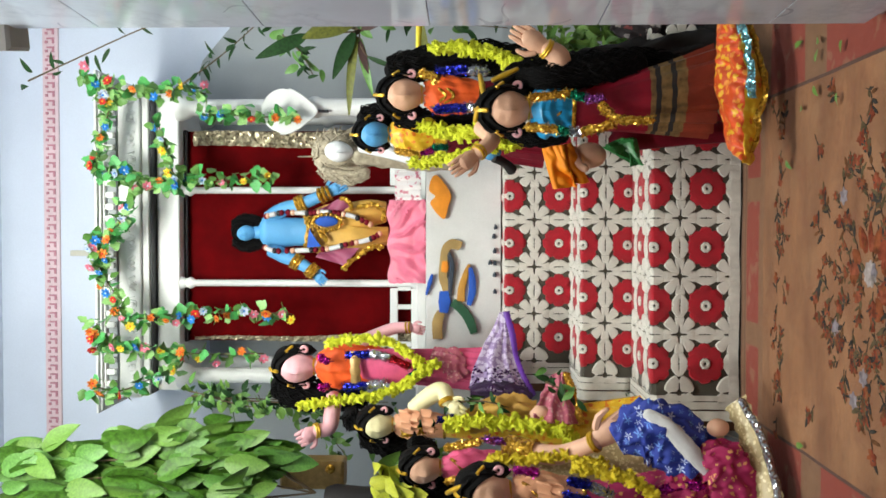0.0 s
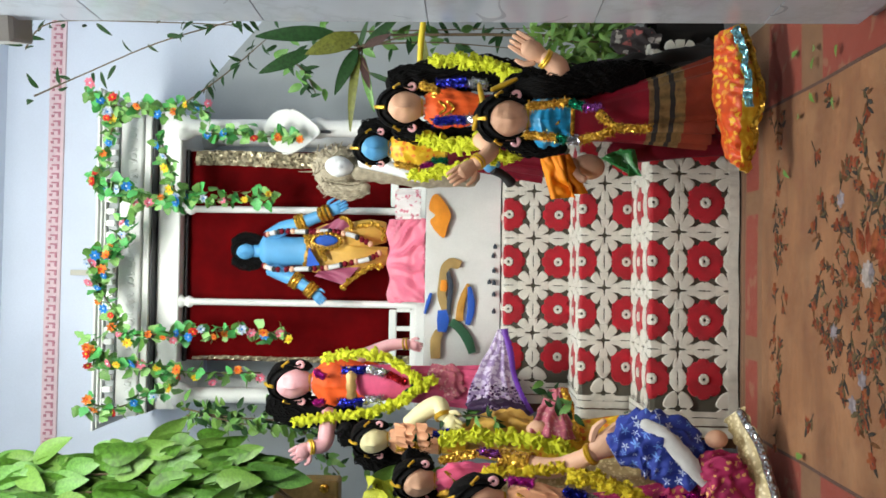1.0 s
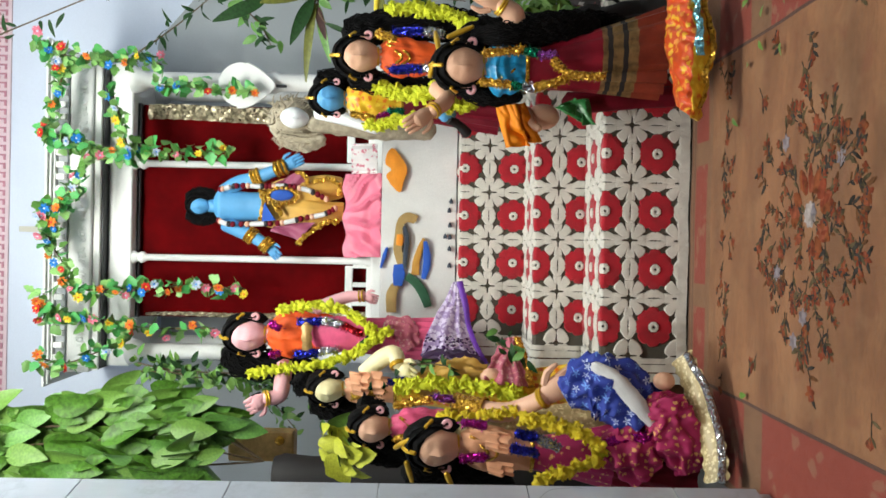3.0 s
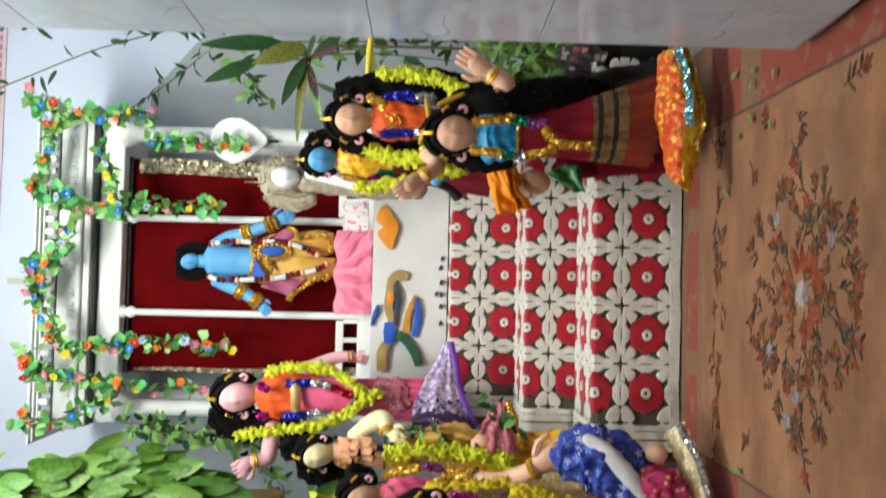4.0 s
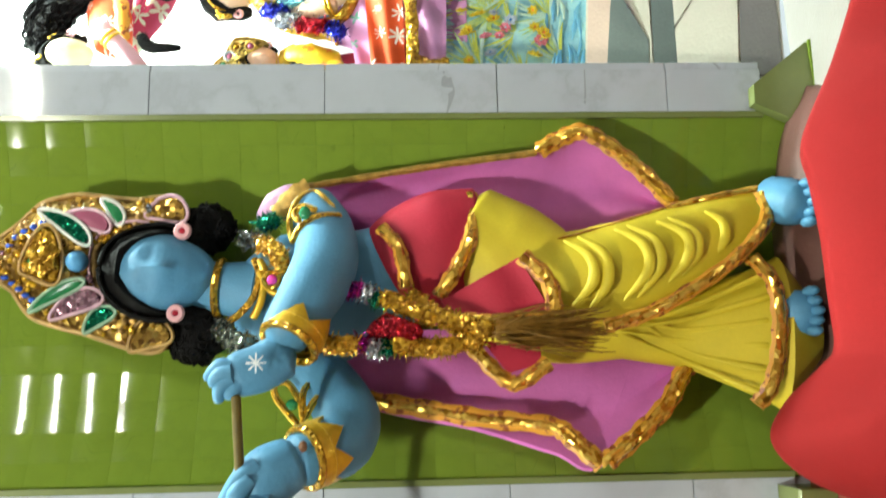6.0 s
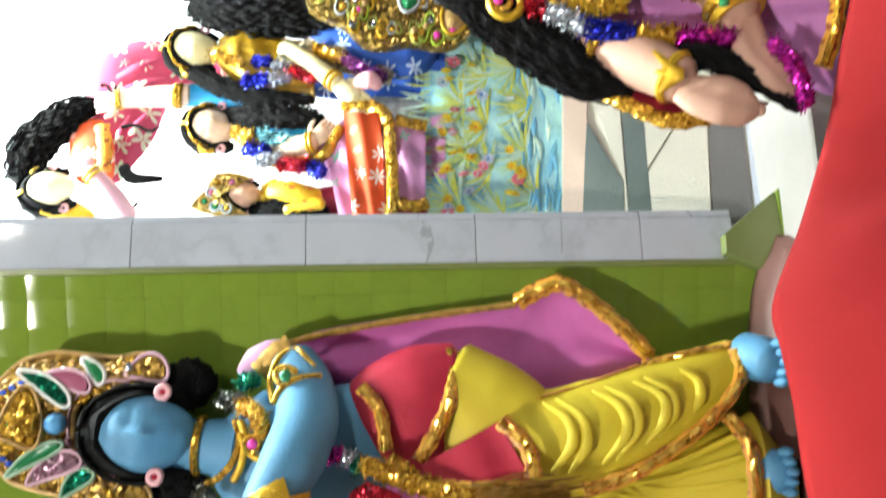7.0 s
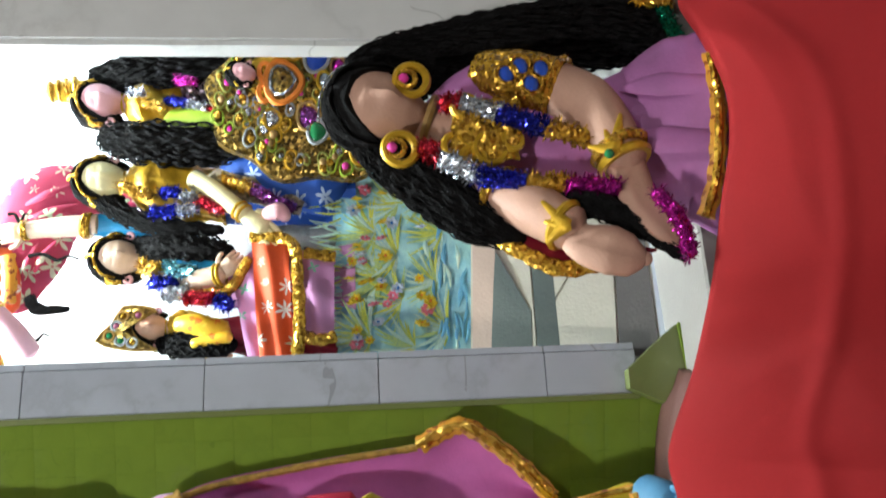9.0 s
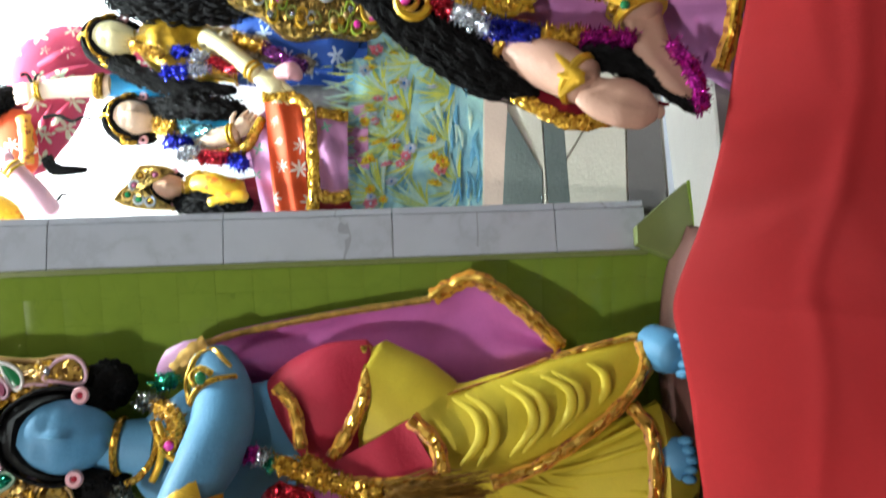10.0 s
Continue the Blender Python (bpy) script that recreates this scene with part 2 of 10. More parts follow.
mat("petal_pale", (0.62, 0.72, 0.86), 0.55)
mat("stem_brown", (0.12, 0.08, 0.04), 0.7)
mat("orange_cloth", (0.80, 0.11, 0.02), 0.6, var=0.3, gloss=0.25)
mat("pink_cloth", (0.70, 0.10, 0.22), 0.6, var=0.3, gloss=0.25)
mat("maroon_cloth", (0.17, 0.006, 0.018), 0.6, var=0.45, gloss=0.15)
mat("dark_brocade", (0.22, 0.13, 0.045), 0.5, 0.25, var=0.6, scale=50.0)
mat("russet_cloth", (0.20, 0.028, 0.012), 0.5, var=0.4, gloss=0.3)
mat("black_cloth", (0.012, 0.010, 0.011), 0.7)
mat("cyan_satin", (0.01, 0.29, 0.60), 0.35, var=0.3)
mat("yellow_dhoti", (0.60, 0.47, 0.025), 0.6, var=0.12, scale=6.0, relief=0.15)
mat("crimson_sash", (0.40, 0.020, 0.045), 0.6, var=0.2, scale=9.0, relief=0.25, gloss=0.2)
mat("violet_cape", (0.58, 0.15, 0.46), 0.6, var=0.22, scale=7.0, relief=0.25, gloss=0.3)
mat("clay_tan", (0.54, 0.315, 0.235), 0.55, var=0.1, scale=9.0, gloss=0.35)
mat("mint_paint", (0.32, 0.50, 0.36), 0.3, var=0.2)
mat("shell_pink", (0.72, 0.46, 0.56), 0.25, var=0.2)
mat("olive_cord", (0.30, 0.32, 0.06), 0.4, 0.2, var=0.3)
mat("peach_cloth", (0.74, 0.36, 0.20), 0.6, var=0.3, gloss=0.3)
glitter("sequin_cream", (0.80, 0.70, 0.48), 120.0, (0.16, 0.13, 0.08), 0.3, 0.5)
glitter("crown_foil", (0.80, 0.50, 0.10), 170.0, (0.17, 0.075, 0.02), 0.25, 0.6)
glitter("foil_squares", (1.0, 0.68, 0.14), 130.0, (0.55, 0.24, 0.02), 0.18, 0.7)
glitter("smoke_foil", (0.30, 0.30, 0.26), 240.0, (0.04, 0.05, 0.04))
mat("gold_cord", (0.50, 0.30, 0.07), 0.35, 0.4, var=0.45, scale=70.0, relief=0.6)
mat("tassel_gold", (0.26, 0.13, 0.02), 0.4, 0.4, var=0.4, scale=60.0)
mat("shell_lilac", (0.62, 0.34, 0.56), 0.4, var=0.15)
glitter("black_sequin", (0.22, 0.16, 0.20), 200.0, (0.012, 0.010, 0.012), 0.25, 0.5)
glitter("plaque_gold", (0.62, 0.40, 0.09), 200.0, (0.10, 0.065, 0.02), 0.35)
mat("lime_satin", (0.36, 0.52, 0.04), 0.45, var=0.25)
mat("net_grey", (0.34, 0.35, 0.37), 0.85, relief=0.9, fine=260.0, var=0.35, scale=60.0)
mat("ochre_cloth", (0.66, 0.38, 0.07), 0.6, var=0.2)
mat("mauve_cloth", (0.36, 0.08, 0.16), 0.6, var=0.2)
mat("violet_dark", (0.045, 0.016, 0.075), 0.5, var=0.5, scale=30.0, fine=300.0, relief=0.5, gloss=0.6)
mat("violet_sequin", (0.05, 0.012, 0.09), 0.25, var=0.3, gloss=0.9)
mat("red_drape", (0.30, 0.013, 0.015), 0.75, var=0.15, scale=3.0, relief=0.3, weave=220.0, gloss=0.18)
mat("brown_clay", (0.14, 0.06, 0.05), 0.5, var=0.15)
mat("bamboo", (0.12, 0.085, 0.012), 0.5, var=0.3, scale=40.0)
mat("wood_brown", (0.16, 0.07, 0.03), 0.45, var=0.3)
mat("lace_white", (0.72, 0.72, 0.72), 0.85, relief=0.8, fine=300.0)
mat("lilac_satin", (0.519, 0.195, 0.484), 0.55, var=0.18, scale=9.0, gloss=0.3)
mat("gem_green", (0.02, 0.20, 0.07), 0.15)
mat("gem_pink", (0.75, 0.05, 0.35), 0.2)
mat("gem_blue", (0.03, 0.10, 0.60), 0.2)
mat("cream_paint", (0.58, 0.56, 0.47), 0.4, var=0.08, scale=6.0)
mat("peach_paint", (0.56, 0.43, 0.35), 0.4, var=0.08, scale=6.0)
mat("slate_green", (0.12, 0.15, 0.14), 0.4, var=0.15, scale=6.0)
mat("slate_grey", (0.14, 0.135, 0.13), 0.4, var=0.15, scale=6.0)
mat("relief_blue", (0.48, 0.80, 0.76), 0.6, var=0.45, scale=16.0, other=(0.14, 0.46, 0.68), relief=0.5)
mat("relief_leaf", (0.80, 0.78, 0.10), 0.6, var=0.4, scale=30.0, other=(0.38, 0.60, 0.16), relief=0.4)
mat("relief_lime", (0.62, 0.72, 0.20), 0.6, var=0.4, scale=30.0, other=(0.26, 0.55, 0.36), relief=0.4)
mat("relief_deep", (0.10, 0.36, 0.62), 0.6, var=0.4, scale=30.0, other=(0.24, 0.60, 0.72), relief=0.4)
mat("relief_teal", (0.66, 0.84, 0.66), 0.6, var=0.4, scale=30.0, other=(0.34, 0.68, 0.68), relief=0.4)
prints("purple_lace", (0.34, 0.24, 0.47), (0.62, 0.54, 0.72), 62.0, 0.52)
mat("purple_edge", (0.14, 0.03, 0.38), 0.5)
prints("blue_print", (0.02, 0.045, 0.33), (0.46, 0.54, 0.76), 42.0, 0.38, spot2=(0.12, 0.26, 0.66), star=5)
prints("rose_print", (0.50, 0.035, 0.10), (0.50, 0.62, 0.42), 17.0, 0.36, spot2=(0.58, 0.55, 0.40), star=5)
prints("magenta_print", (0.40, 0.012, 0.10), (0.70, 0.35, 0.12), 60.0, 0.25)
prints("rose_lace", (0.48, 0.11, 0.17), (0.60, 0.30, 0.30), 80.0, 0.36, spot2=(0.56, 0.20, 0.20))
prints("lilac_print", (0.60, 0.28, 0.54), (0.14, 0.40, 0.28), 20.0, 0.22, star=4)
prints("orange_print", (0.78, 0.09, 0.015), (0.82, 0.76, 0.70), 18.0, 0.30, star=7)
prints("royal_print", (0.012, 0.09, 0.46), (0.52, 0.66, 0.88), 20.0, 0.34, star=6)
prints("yellow_brocade", (0.80, 0.47, 0.02), (0.72, 0.17, 0.014), 52.0, 0.36, rough=0.35, spot2=(0.86, 0.60, 0.05))
prints("red_brocade", (0.66, 0.075, 0.012), (0.82, 0.46, 0.03), 48.0, 0.40, rough=0.35, spot2=(0.80, 0.30, 0.05))
prints("floral_grey", (0.50, 0.50, 0.46), (0.08, 0.12, 0.07), 40.0, 0.36)
prints("floral_dark", (0.055, 0.045, 0.05), (0.34, 0.09, 0.09), 34.0, 0.34, spot2=(0.42, 0.38, 0.36))
prints("frill_print", (0.70, 0.66, 0.66), (0.52, 0.16, 0.22), 46.0, 0.32)
prints("gold_net", (0.55, 0.42, 0.20), (0.78, 0.66, 0.36), 90.0, 0.4, rough=0.35)
prints("braid_gold", (0.62, 0.28, 0.03), (0.22, 0.05, 0.01), 60.0, 0.34, rough=0.35)


def carpet_material():
    """Tan rug with a rust border, striped guard lines and a dark floral medallion."""
    m, nt, bsdf, co, info = base("rug_pile")
    raw = node(nt, "ShaderNodeTexCoord").outputs["Object"]
    jig = node(nt, "ShaderNodeTexNoise", ins={"Vector": raw, "Scale": 16.0, "Detail": 4.0})
    off = node(nt, "ShaderNodeVectorMath", operation="SUBTRACT", ins={0: jig.outputs["Color"], 1: (0.5, 0.5, 0.5)})
    off2 = node(nt, "ShaderNodeVectorMath", operation="SCALE", ins={0: off.outputs[0], "Scale": 0.09})
    warp = node(nt, "ShaderNodeVectorMath", operation="ADD", ins={0: raw, 1: off2.outputs[0]}).outputs[0]
    sep = node(nt, "ShaderNodeSeparateXYZ", ins={0: raw})
    x, y = sep.outputs[0], sep.outputs[1]
    ax = math_node(nt, "ABSOLUTE", x)
    side = math_node(nt, "GREATER_THAN", ax, 0.403)
    back = math_node(nt, "GREATER_THAN", y, 0.522)
    border = math_node(nt, "MAXIMUM", side, back)
    # rust panels: one at each corner, a long one down each side, short ones along the back
    corner = math_node(nt, "LESS_THAN", math_node(nt, "ABSOLUTE", math_node(nt, "SUBTRACT", y, 0.375)), 0.102)
    run = math_node(nt, "LESS_THAN", math_node(nt, "ABSOLUTE", math_node(nt, "ADD", y, 0.24)), 0.405)
    sides = math_node(nt, "MULTIPLY", math_node(nt, "MULTIPLY", side, math_node(nt, "LESS_THAN", ax, 0.605)), math_node(nt, "MAXIMUM", corner, run))
    dash = math_node(nt, "GREATER_THAN", math_node(nt, "COSINE", math_node(nt, "MULTIPLY", x, 17.0)), -0.87)
    backs = math_node(nt, "MULTIPLY", dash, math_node(nt, "LESS_THAN", math_node(nt, "ABSOLUTE", math_node(nt, "SUBTRACT", y, 0.600)), 0.046))
    panel = math_node(nt, "MAXIMUM", sides, math_node(nt, "MULTIPLY", backs, math_node(nt, "LESS_THAN", ax, 0.40)))
    def soft(f, lo, hi, k=1.0):
        return math_node(nt, "MULTIPLY", math_node(nt, "MINIMUM", math_node(nt, "MAXIMUM", math_node(nt, "MULTIPLY_ADD", f, 1 / (hi - lo), -lo / (hi - lo)), 0.0), 1.0), k)

    worn = node(nt, "ShaderNodeVectorMath", operation="MULTIPLY", ins={0: raw, 1: (0.55, 1.5, 1.0)}).outputs[0]
    tan = mix(nt, soft(noise_tex(nt, worn, 6.0), 0.30, 0.68), (0.20, 0.076, 0.026), (0.46, 0.20, 0.082))
    tan = mix(nt, soft(noise_tex(nt, worn, 2.2), 0.48, 0.68, 0.6), tan, (0.175, 0.088, 0.036))
    tan = mix(nt, soft(noise_tex(nt, worn, 90.0, 3.0), 0.45, 0.75, 0.45), tan, (0.15, 0.070, 0.032))
    fade = node(nt, "ShaderNodeTexNoise", ins={"Vector": warp, "Scale": 15.0, "Detail": 6.0, "Roughness": 0.7}).outputs[0]
    tan = mix(nt, soft(fade, 0.52, 0.70, 0.55), tan, (0.25, 0.070, 0.034))
    pale = noise_tex(nt, warp, 7.0)
    tan = mix(nt, soft(pale, 0.50, 0.70, 0.40), tan, (0.52, 0.28, 0.135))
    vor = node(nt, "ShaderNodeTexVoronoi", ins={"Vector": warp, "Scale": 24.0})
    vcol = node(nt, "ShaderNodeSeparateColor", ins={0: vor.outputs["Color"]})
    rust = mix(nt, noise_tex(nt, raw, 40.0), (0.25, 0.026, 0.014), (0.36, 0.060, 0.034))
    border_c = mix(nt, math_node(nt, "MULTIPLY", soft(vor.outputs["Distance"], 0.46, 0.34, 0.7), math_node(nt, "GREATER_THAN", vcol.outputs[0], 0.6)), rust, (0.34, 0.15, 0.085))
    margin = mix(nt, noise_tex(nt, raw, 30.0), (0.17, 0.080, 0.036), (0.33, 0.165, 0.080))
    border_c = mix(nt, panel, margin, border_c)
    stripe = math_node(nt, "GREATER_THAN", math_node(nt, "SINE", math_node(nt, "MULTIPLY", y, 260.0)), 0.1)
    guard = math_node(nt, "MULTIPLY", math_node(nt, "GREATER_THAN", y, 0.652), stripe)
    border_c = mix(nt, math_node(nt, "MULTIPLY", guard, 0.75), border_c, (0.13, 0.06, 0.035))
    c = tan
    c = mix(nt, border, c, border_c)
    line = math_node(nt, "LESS_THAN", math_node(nt, "ABSOLUTE", math_node(nt, "SUBTRACT", ax, 0.403)), 0.004)
    c = mix(nt, line, c, (0.09, 0.04, 0.028))
    c = mix(nt, math_node(nt, "MULTIPLY", noise_tex(nt, raw, 420.0, 2.0), 0.5), c, (0.08, 0.04, 0.024))
    nt.links.new(c, bsdf.inputs["Base Color"])
    bsdf.inputs["Roughness"].default_value = 0.95
    bsdf.inputs["Sheen Weight"].default_value = 0.1
    bump(nt, bsdf, noise_tex(nt, raw, 500.0, 2.0), 0.6)
    return m


carpet_material()
for k, c in (("dark", (0.052, 0.048, 0.044)), ("green", (0.125, 0.098, 0.055)), ("brown", (0.17, 0.078, 0.036)), ("red", (0.24, 0.055, 0.028)), ("rose", (0.30, 0.085, 0.045)), ("rust", (0.25, 0.075, 0.030)), ("lilac", (0.30, 0.26, 0.29)), ("pale", (0.42, 0.36, 0.34))):
    mat("weave_" + k, c, 0.95, var=0.6, scale=55.0, fine=420.0, relief=0.6, gloss=0.1)


def glow(name, col, strength):
    m = bpy.data.materials.new(name)
    m.use_nodes = True
    b = m.node_tree.nodes["Principled BSDF"]
    b.inputs["Emission Color"].default_value = rgb(col)
    b.inputs["Emission Strength"].default_value = strength
    MATS[name] = m


glow("tube_glow", (0.9, 0.96, 1.0), 14.0)


# ---------------------------------------------------------------- mesh tools
class Shape:
    """Gathers the faces of one mesh, each with its material."""

    def __init__(self):
        self.v, self.f, self.m, self.names = [], [], [], []

    def slot(self, name):
        if name not in self.names:
            self.names.append(name)
        return self.names.index(name)

    def add(self, verts, faces, material):
        o, s = len(self.v), self.slot(material)
        self.v += [tuple(p) for p in verts]
        self.f += [tuple(o + i for i in f) for f in faces]
        self.m += [s] * len(faces)

    def rings(self, rows, material, caps=True, closed=True):
        """Skin between rows of points of equal length."""
        n = len(rows[0])
        verts = [p for row in rows for p in row]
        faces = []
        for a in range(len(rows) - 1):
            for b in range(n if closed else n - 1):
                c = (b + 1) % n
                faces.append((a * n + b, a * n + c, (a + 1) * n + c, (a + 1) * n + b))
        if caps and closed:
            faces.append(tuple(range(n))[::-1])
            faces.append(tuple((len(rows) - 1) * n + i for i in range(n)))
        self.add(verts, faces, material)

    def ball(self, c, r, material, turn=(0, 0, 0), seg=16, rows=10, lump=0.0):
        if not isinstance(r, (tuple, list)):
            r = (r, r, r)
        e = Euler([radians(a) for a in turn]).to_matrix()
        c = Vector(c)
        out = []
        for i in range(rows + 1):
            th = math.pi * (0.02 + 0.96 * i / rows)
            ring = []
            for j in range(seg):
                ph = 2 * math.pi * j / seg
                d = Vector((math.sin(th) * math.cos(ph), math.sin(th) * math.sin(ph), -math.cos(th)))
                k = 1 + lump * noise.noise(d * 3.1 + c * 40)
                ring.append(c + e @ Vector((d.x * r[0] * k, d.y * r[1] * k, d.z * r[2] * k)))
            out.append(ring)
        self.rings(out, material)

    def tube(self, pts, radii, material, n=10, squash=1.0, steps=5, lump=0.0, flatdir=None):
        """A round limb along a smooth line; radii run along it."""
        line, rad = curve_line(pts, radii, steps)
        rows, prev = [], None
        for i, p in enumerate(line):
            q = line[min(i + 1, len(line) - 1)] - line[max(i - 1, 0)]
            q = q.normalized() if q.length > 1e-9 else Vector((0, 0, 1))
            if prev is None:
                side = Vector(flatdir) if flatdir else (Vector((0, 1, 0)) if abs(q.y) < 0.9 else Vector((1, 0, 0)))
            else:
                side = prev
            side = (side - q * side.dot(q)).normalized()
            prev = side
            other = q.cross(side)
            r = rad[i]
            rows.append([p + other * (math.cos(a) * r) + side * (math.sin(a) * r * squash)
                         for a in [2 * math.pi * j / n for j in range(n)]] if not lump else
                        [p + (other * math.cos(a) + side * (math.sin(a) * squash)) * (r * (1 + lump * noise.noise(p * 60 + Vector((j * 1.7, i * 0.9, 0)))))
                         for j, a in enumerate([2 * math.pi * j / n for j in range(n)])])
        first = [line[0] + (p - line[0]) * 0.35 - (line[1] - line[0]).normalized() * rad[0] * 0.5 for p in rows[0]]
        last = [line[-1] + (p - line[-1]) * 0.35 + (line[-1] - line[-2]).normalized() * rad[-1] * 0.5 for p in rows[-1]]
        self.rings([first] + rows + [last], material)

    def sheet(self, fn, nu, nv, material, thick=0.004):
        """A cloth: fn(u, v) for u and v from 0 to 1, with a real thickness."""
        top = [[Vector(fn(i / nu, j / nv)) for j in range(nv + 1)] for i in range(nu + 1)]
        verts, faces, w = [], [], nv + 1
        normals = []
        for i in range(nu + 1):
            for j in range(nv + 1):
                a = top[min(i + 1, nu)][j] - top[max(i - 1, 0)][j]
                b = top[i][min(j + 1, nv)] - top[i][max(j - 1, 0)]
                c = a.cross(b)
                normals.append(c.normalized() if c.length > 1e-12 else Vector((0, 0, 1)))
        flat = [p for row in top for p in row]
        verts = flat + [p - n * thick for p, n in zip(flat, normals)]
        k = len(flat)
        for i in range(nu):
            for j in range(nv):
                a, b, c, d = i * w + j, (i + 1) * w + j, (i + 1) * w + j + 1, i * w + j + 1
                faces += [(a, b, c, d), (k + a, k + d, k + c, k + b)]
        for i in range(nu):
            for j in (0, nv):
                a, b = i * w + j, (i + 1) * w + j
                faces.append((a, k + a, k + b, b) if j == 0 else (a, b, k + b, k + a))
        for j in range(nv):
            for i in (0, nu):
                a, b = i * w + j, i * w + j + 1
                faces.append((a, b, k + b, k + a) if i == 0 else (a, k + a, k + b, b))
        self.add(verts, faces, material)

    def box(self, lo, hi, material, bevel=0.0):
        (x0, y0, z0), (x1, y1, z1) = lo, hi
        b = bevel
        rows = []
        for z, g in ((z0, b), (z0 + b, 0), (z1 - b, 0), (z1, b)) if b else ((z0, 0), (z1, 0)):
            rows.append([Vector(p) for p in ((x0 + g, y0 + g, z), (x1 - g, y0 + g, z), (x1 - g, y1 - g, z), (x0 + g, y1 - g, z))])
        self.rings(rows, material)

    def lathe(self, c, profile, material, n=16, squash=(1, 1)):
        """Turned form: profile of (height, radius) about the upright line through c."""
        c = Vector(c)
        self.rings([[c + Vector((math.cos(a) * r * squash[0], math.sin(a) * r * squash[1], z)) for a in [2 * math.pi * j / n for j in range(n)]]
                    for z, r in profile], material)

    def prism(self, outline, depth, material, m=None):
        """A plate: an outline in its own xz plane, depth along y."""
        m = m or Matrix()
        n = len(outline)
        verts = [m @ Vector((x, -depth / 2, z)) for x, z in outline] + [m @ Vector((x, depth / 2, z)) for x, z in outline]
        faces = [tuple(range(n)), tuple(range(2 * n - 1, n - 1, -1))] + [(i, n + i, n + (i + 1) % n, (i + 1) % n) for i in range(n)]
        self.add(verts, faces, material)

    def mesh(self, name, smooth=True):
        me = bpy.data.meshes.new(name)
        me.from_pydata(self.v, [], self.f)
        for n in self.names:
            me.materials.append(MATS[n])
        me.polygons.foreach_set("material_index", self.m)
        bm = bmesh.new()
        bm.from_mesh(me)
        bmesh.ops.recalc_face_normals(bm, faces=bm.faces)
        bm.to_mesh(me)
        bm.free()
        if smooth:
            me.polygons.foreach_set("use_smooth", [True] * len(me.polygons))
            me.set_sharp_from_angle(angle=radians(48))
        me.update()
        return me


def curve_line(pts, radii, steps):
    pts = [Vector(p) for p in pts]
    if not isinstance(radii, (list, tuple)):
        radii = [radii] * len(pts)
    line, rad = [], []
    n = len(pts)
    for i in range(n - 1):
        p0, p1, p2, p3 = pts[max(i - 1, 0)], pts[i], pts[i + 1], pts[min(i + 2, n - 1)]
        for s in range(steps):
            t = s / steps
            line.append(0.5 * ((2 * p1) + (p2 - p0) * t + (2 * p0 - 5 * p1 + 4 * p2 - p3) * t * t + (3 * p1 - p0 - 3 * p2 + p3) * t ** 3))
            rad.append(radii[i] + (radii[i + 1] - radii[i]) * t)
    line.append(pts[-1])
    rad.append(radii[-1])
    return line, rad


def thing(name, label, category, kind="", group="", at=None):
    """An Empty that carries a thing's parts."""
    ob = new(name)
    ob.empty_display_size = 0.05
    if at is not None:
        ob.matrix_basis = at if isinstance(at, Matrix) else Matrix.Translation(at)
    return tagged(ob, label, category, group, kind)


def part(name, shape, parent=None, label="", smooth=True, at=None):
    ob = new(name, shape if isinstance(shape, bpy.types.Mesh) else shape.mesh(name, smooth))
    if parent is not None:
        ob.parent = parent
    if at is not None:
        ob.matrix_basis = at
    if label:
        ob["label"] = label
    return ob


def solid(name, shape, label, category, kind="", group="", smooth=True, at=None):
    ob = part(name, shape, None, "", smooth, at)
    return tagged(ob, label, category, group, kind)


def lerp(a, b, t):
    return Vector(a) + (Vector(b) - Vector(a)) * t


# the frame of the deep bay: u to its right, v into it
BAY = Matrix.Translation((-0.747, 0.915, 0.0)) @ pose(0, 0, 0, 0, 0, 11)


def bay(u, v, z):
    return BAY @ Vector((u, v, z))


# ---------------------------------------------------------------- structure
def slab(name, lo, hi, material, label="", at=None, bevel=0.0):
    s = Shape()
    s.box(lo, hi, material, bevel)
    return solid(name, s, label, "", "structure", smooth=False, at=at)


slab("hall_floor", (-4, -4.5, -0.72), (4.5, 3.4, -0.62), "hall_stone", "dark stone floor of the hall")
# unseen ceiling and back wall, coloured darker so the niche tiles reflect less light
slab("hall_ceiling", (-4, -4.5, 3.0), (4.5, 3.4, 3.1), "hall_dim_bounce", "plain plaster ceiling out of view, darkened to dim reflections")
slab("wall_south", (-4, -4.6, -0.62), (4.5, -4.5, 3.0), "hall_dim_bounce", "plain plaster wall out of view behind the walk, darkened to dim reflections")
slab("wall_west", (-4.1, -4.5, -0.62), (-4.0, 3.4, 3.0), "hall_plaster", "plain pale plaster side wall")
slab("wall_east", (4.5, -4.5, -0.62), (4.6, 3.4, 3.0), "hall_plaster", "plain pale plaster side wall")
slab("wall_north", (-4, 3.4, -0.62), (4.5, 3.5, 3.0), "hall_plaster", "plain pale plaster end wall")

# raised stage under the bays
s = Shape()
s.box((-2.6, -0.62, -0.62), (-0.02, 3.2, -0.05), "hall_stone", 0.004)
solid("platform", s, "raised stone platform along the hall", "platform", "structure", smooth=False)
s = Shape()
s.box((-0.018, -0.17, -0.62), (2.6, 3.2, -0.05), "hall_stone", 0.004)
solid("platform", s, "raised stone platform along the hall", "platform", "structure", smooth=False)

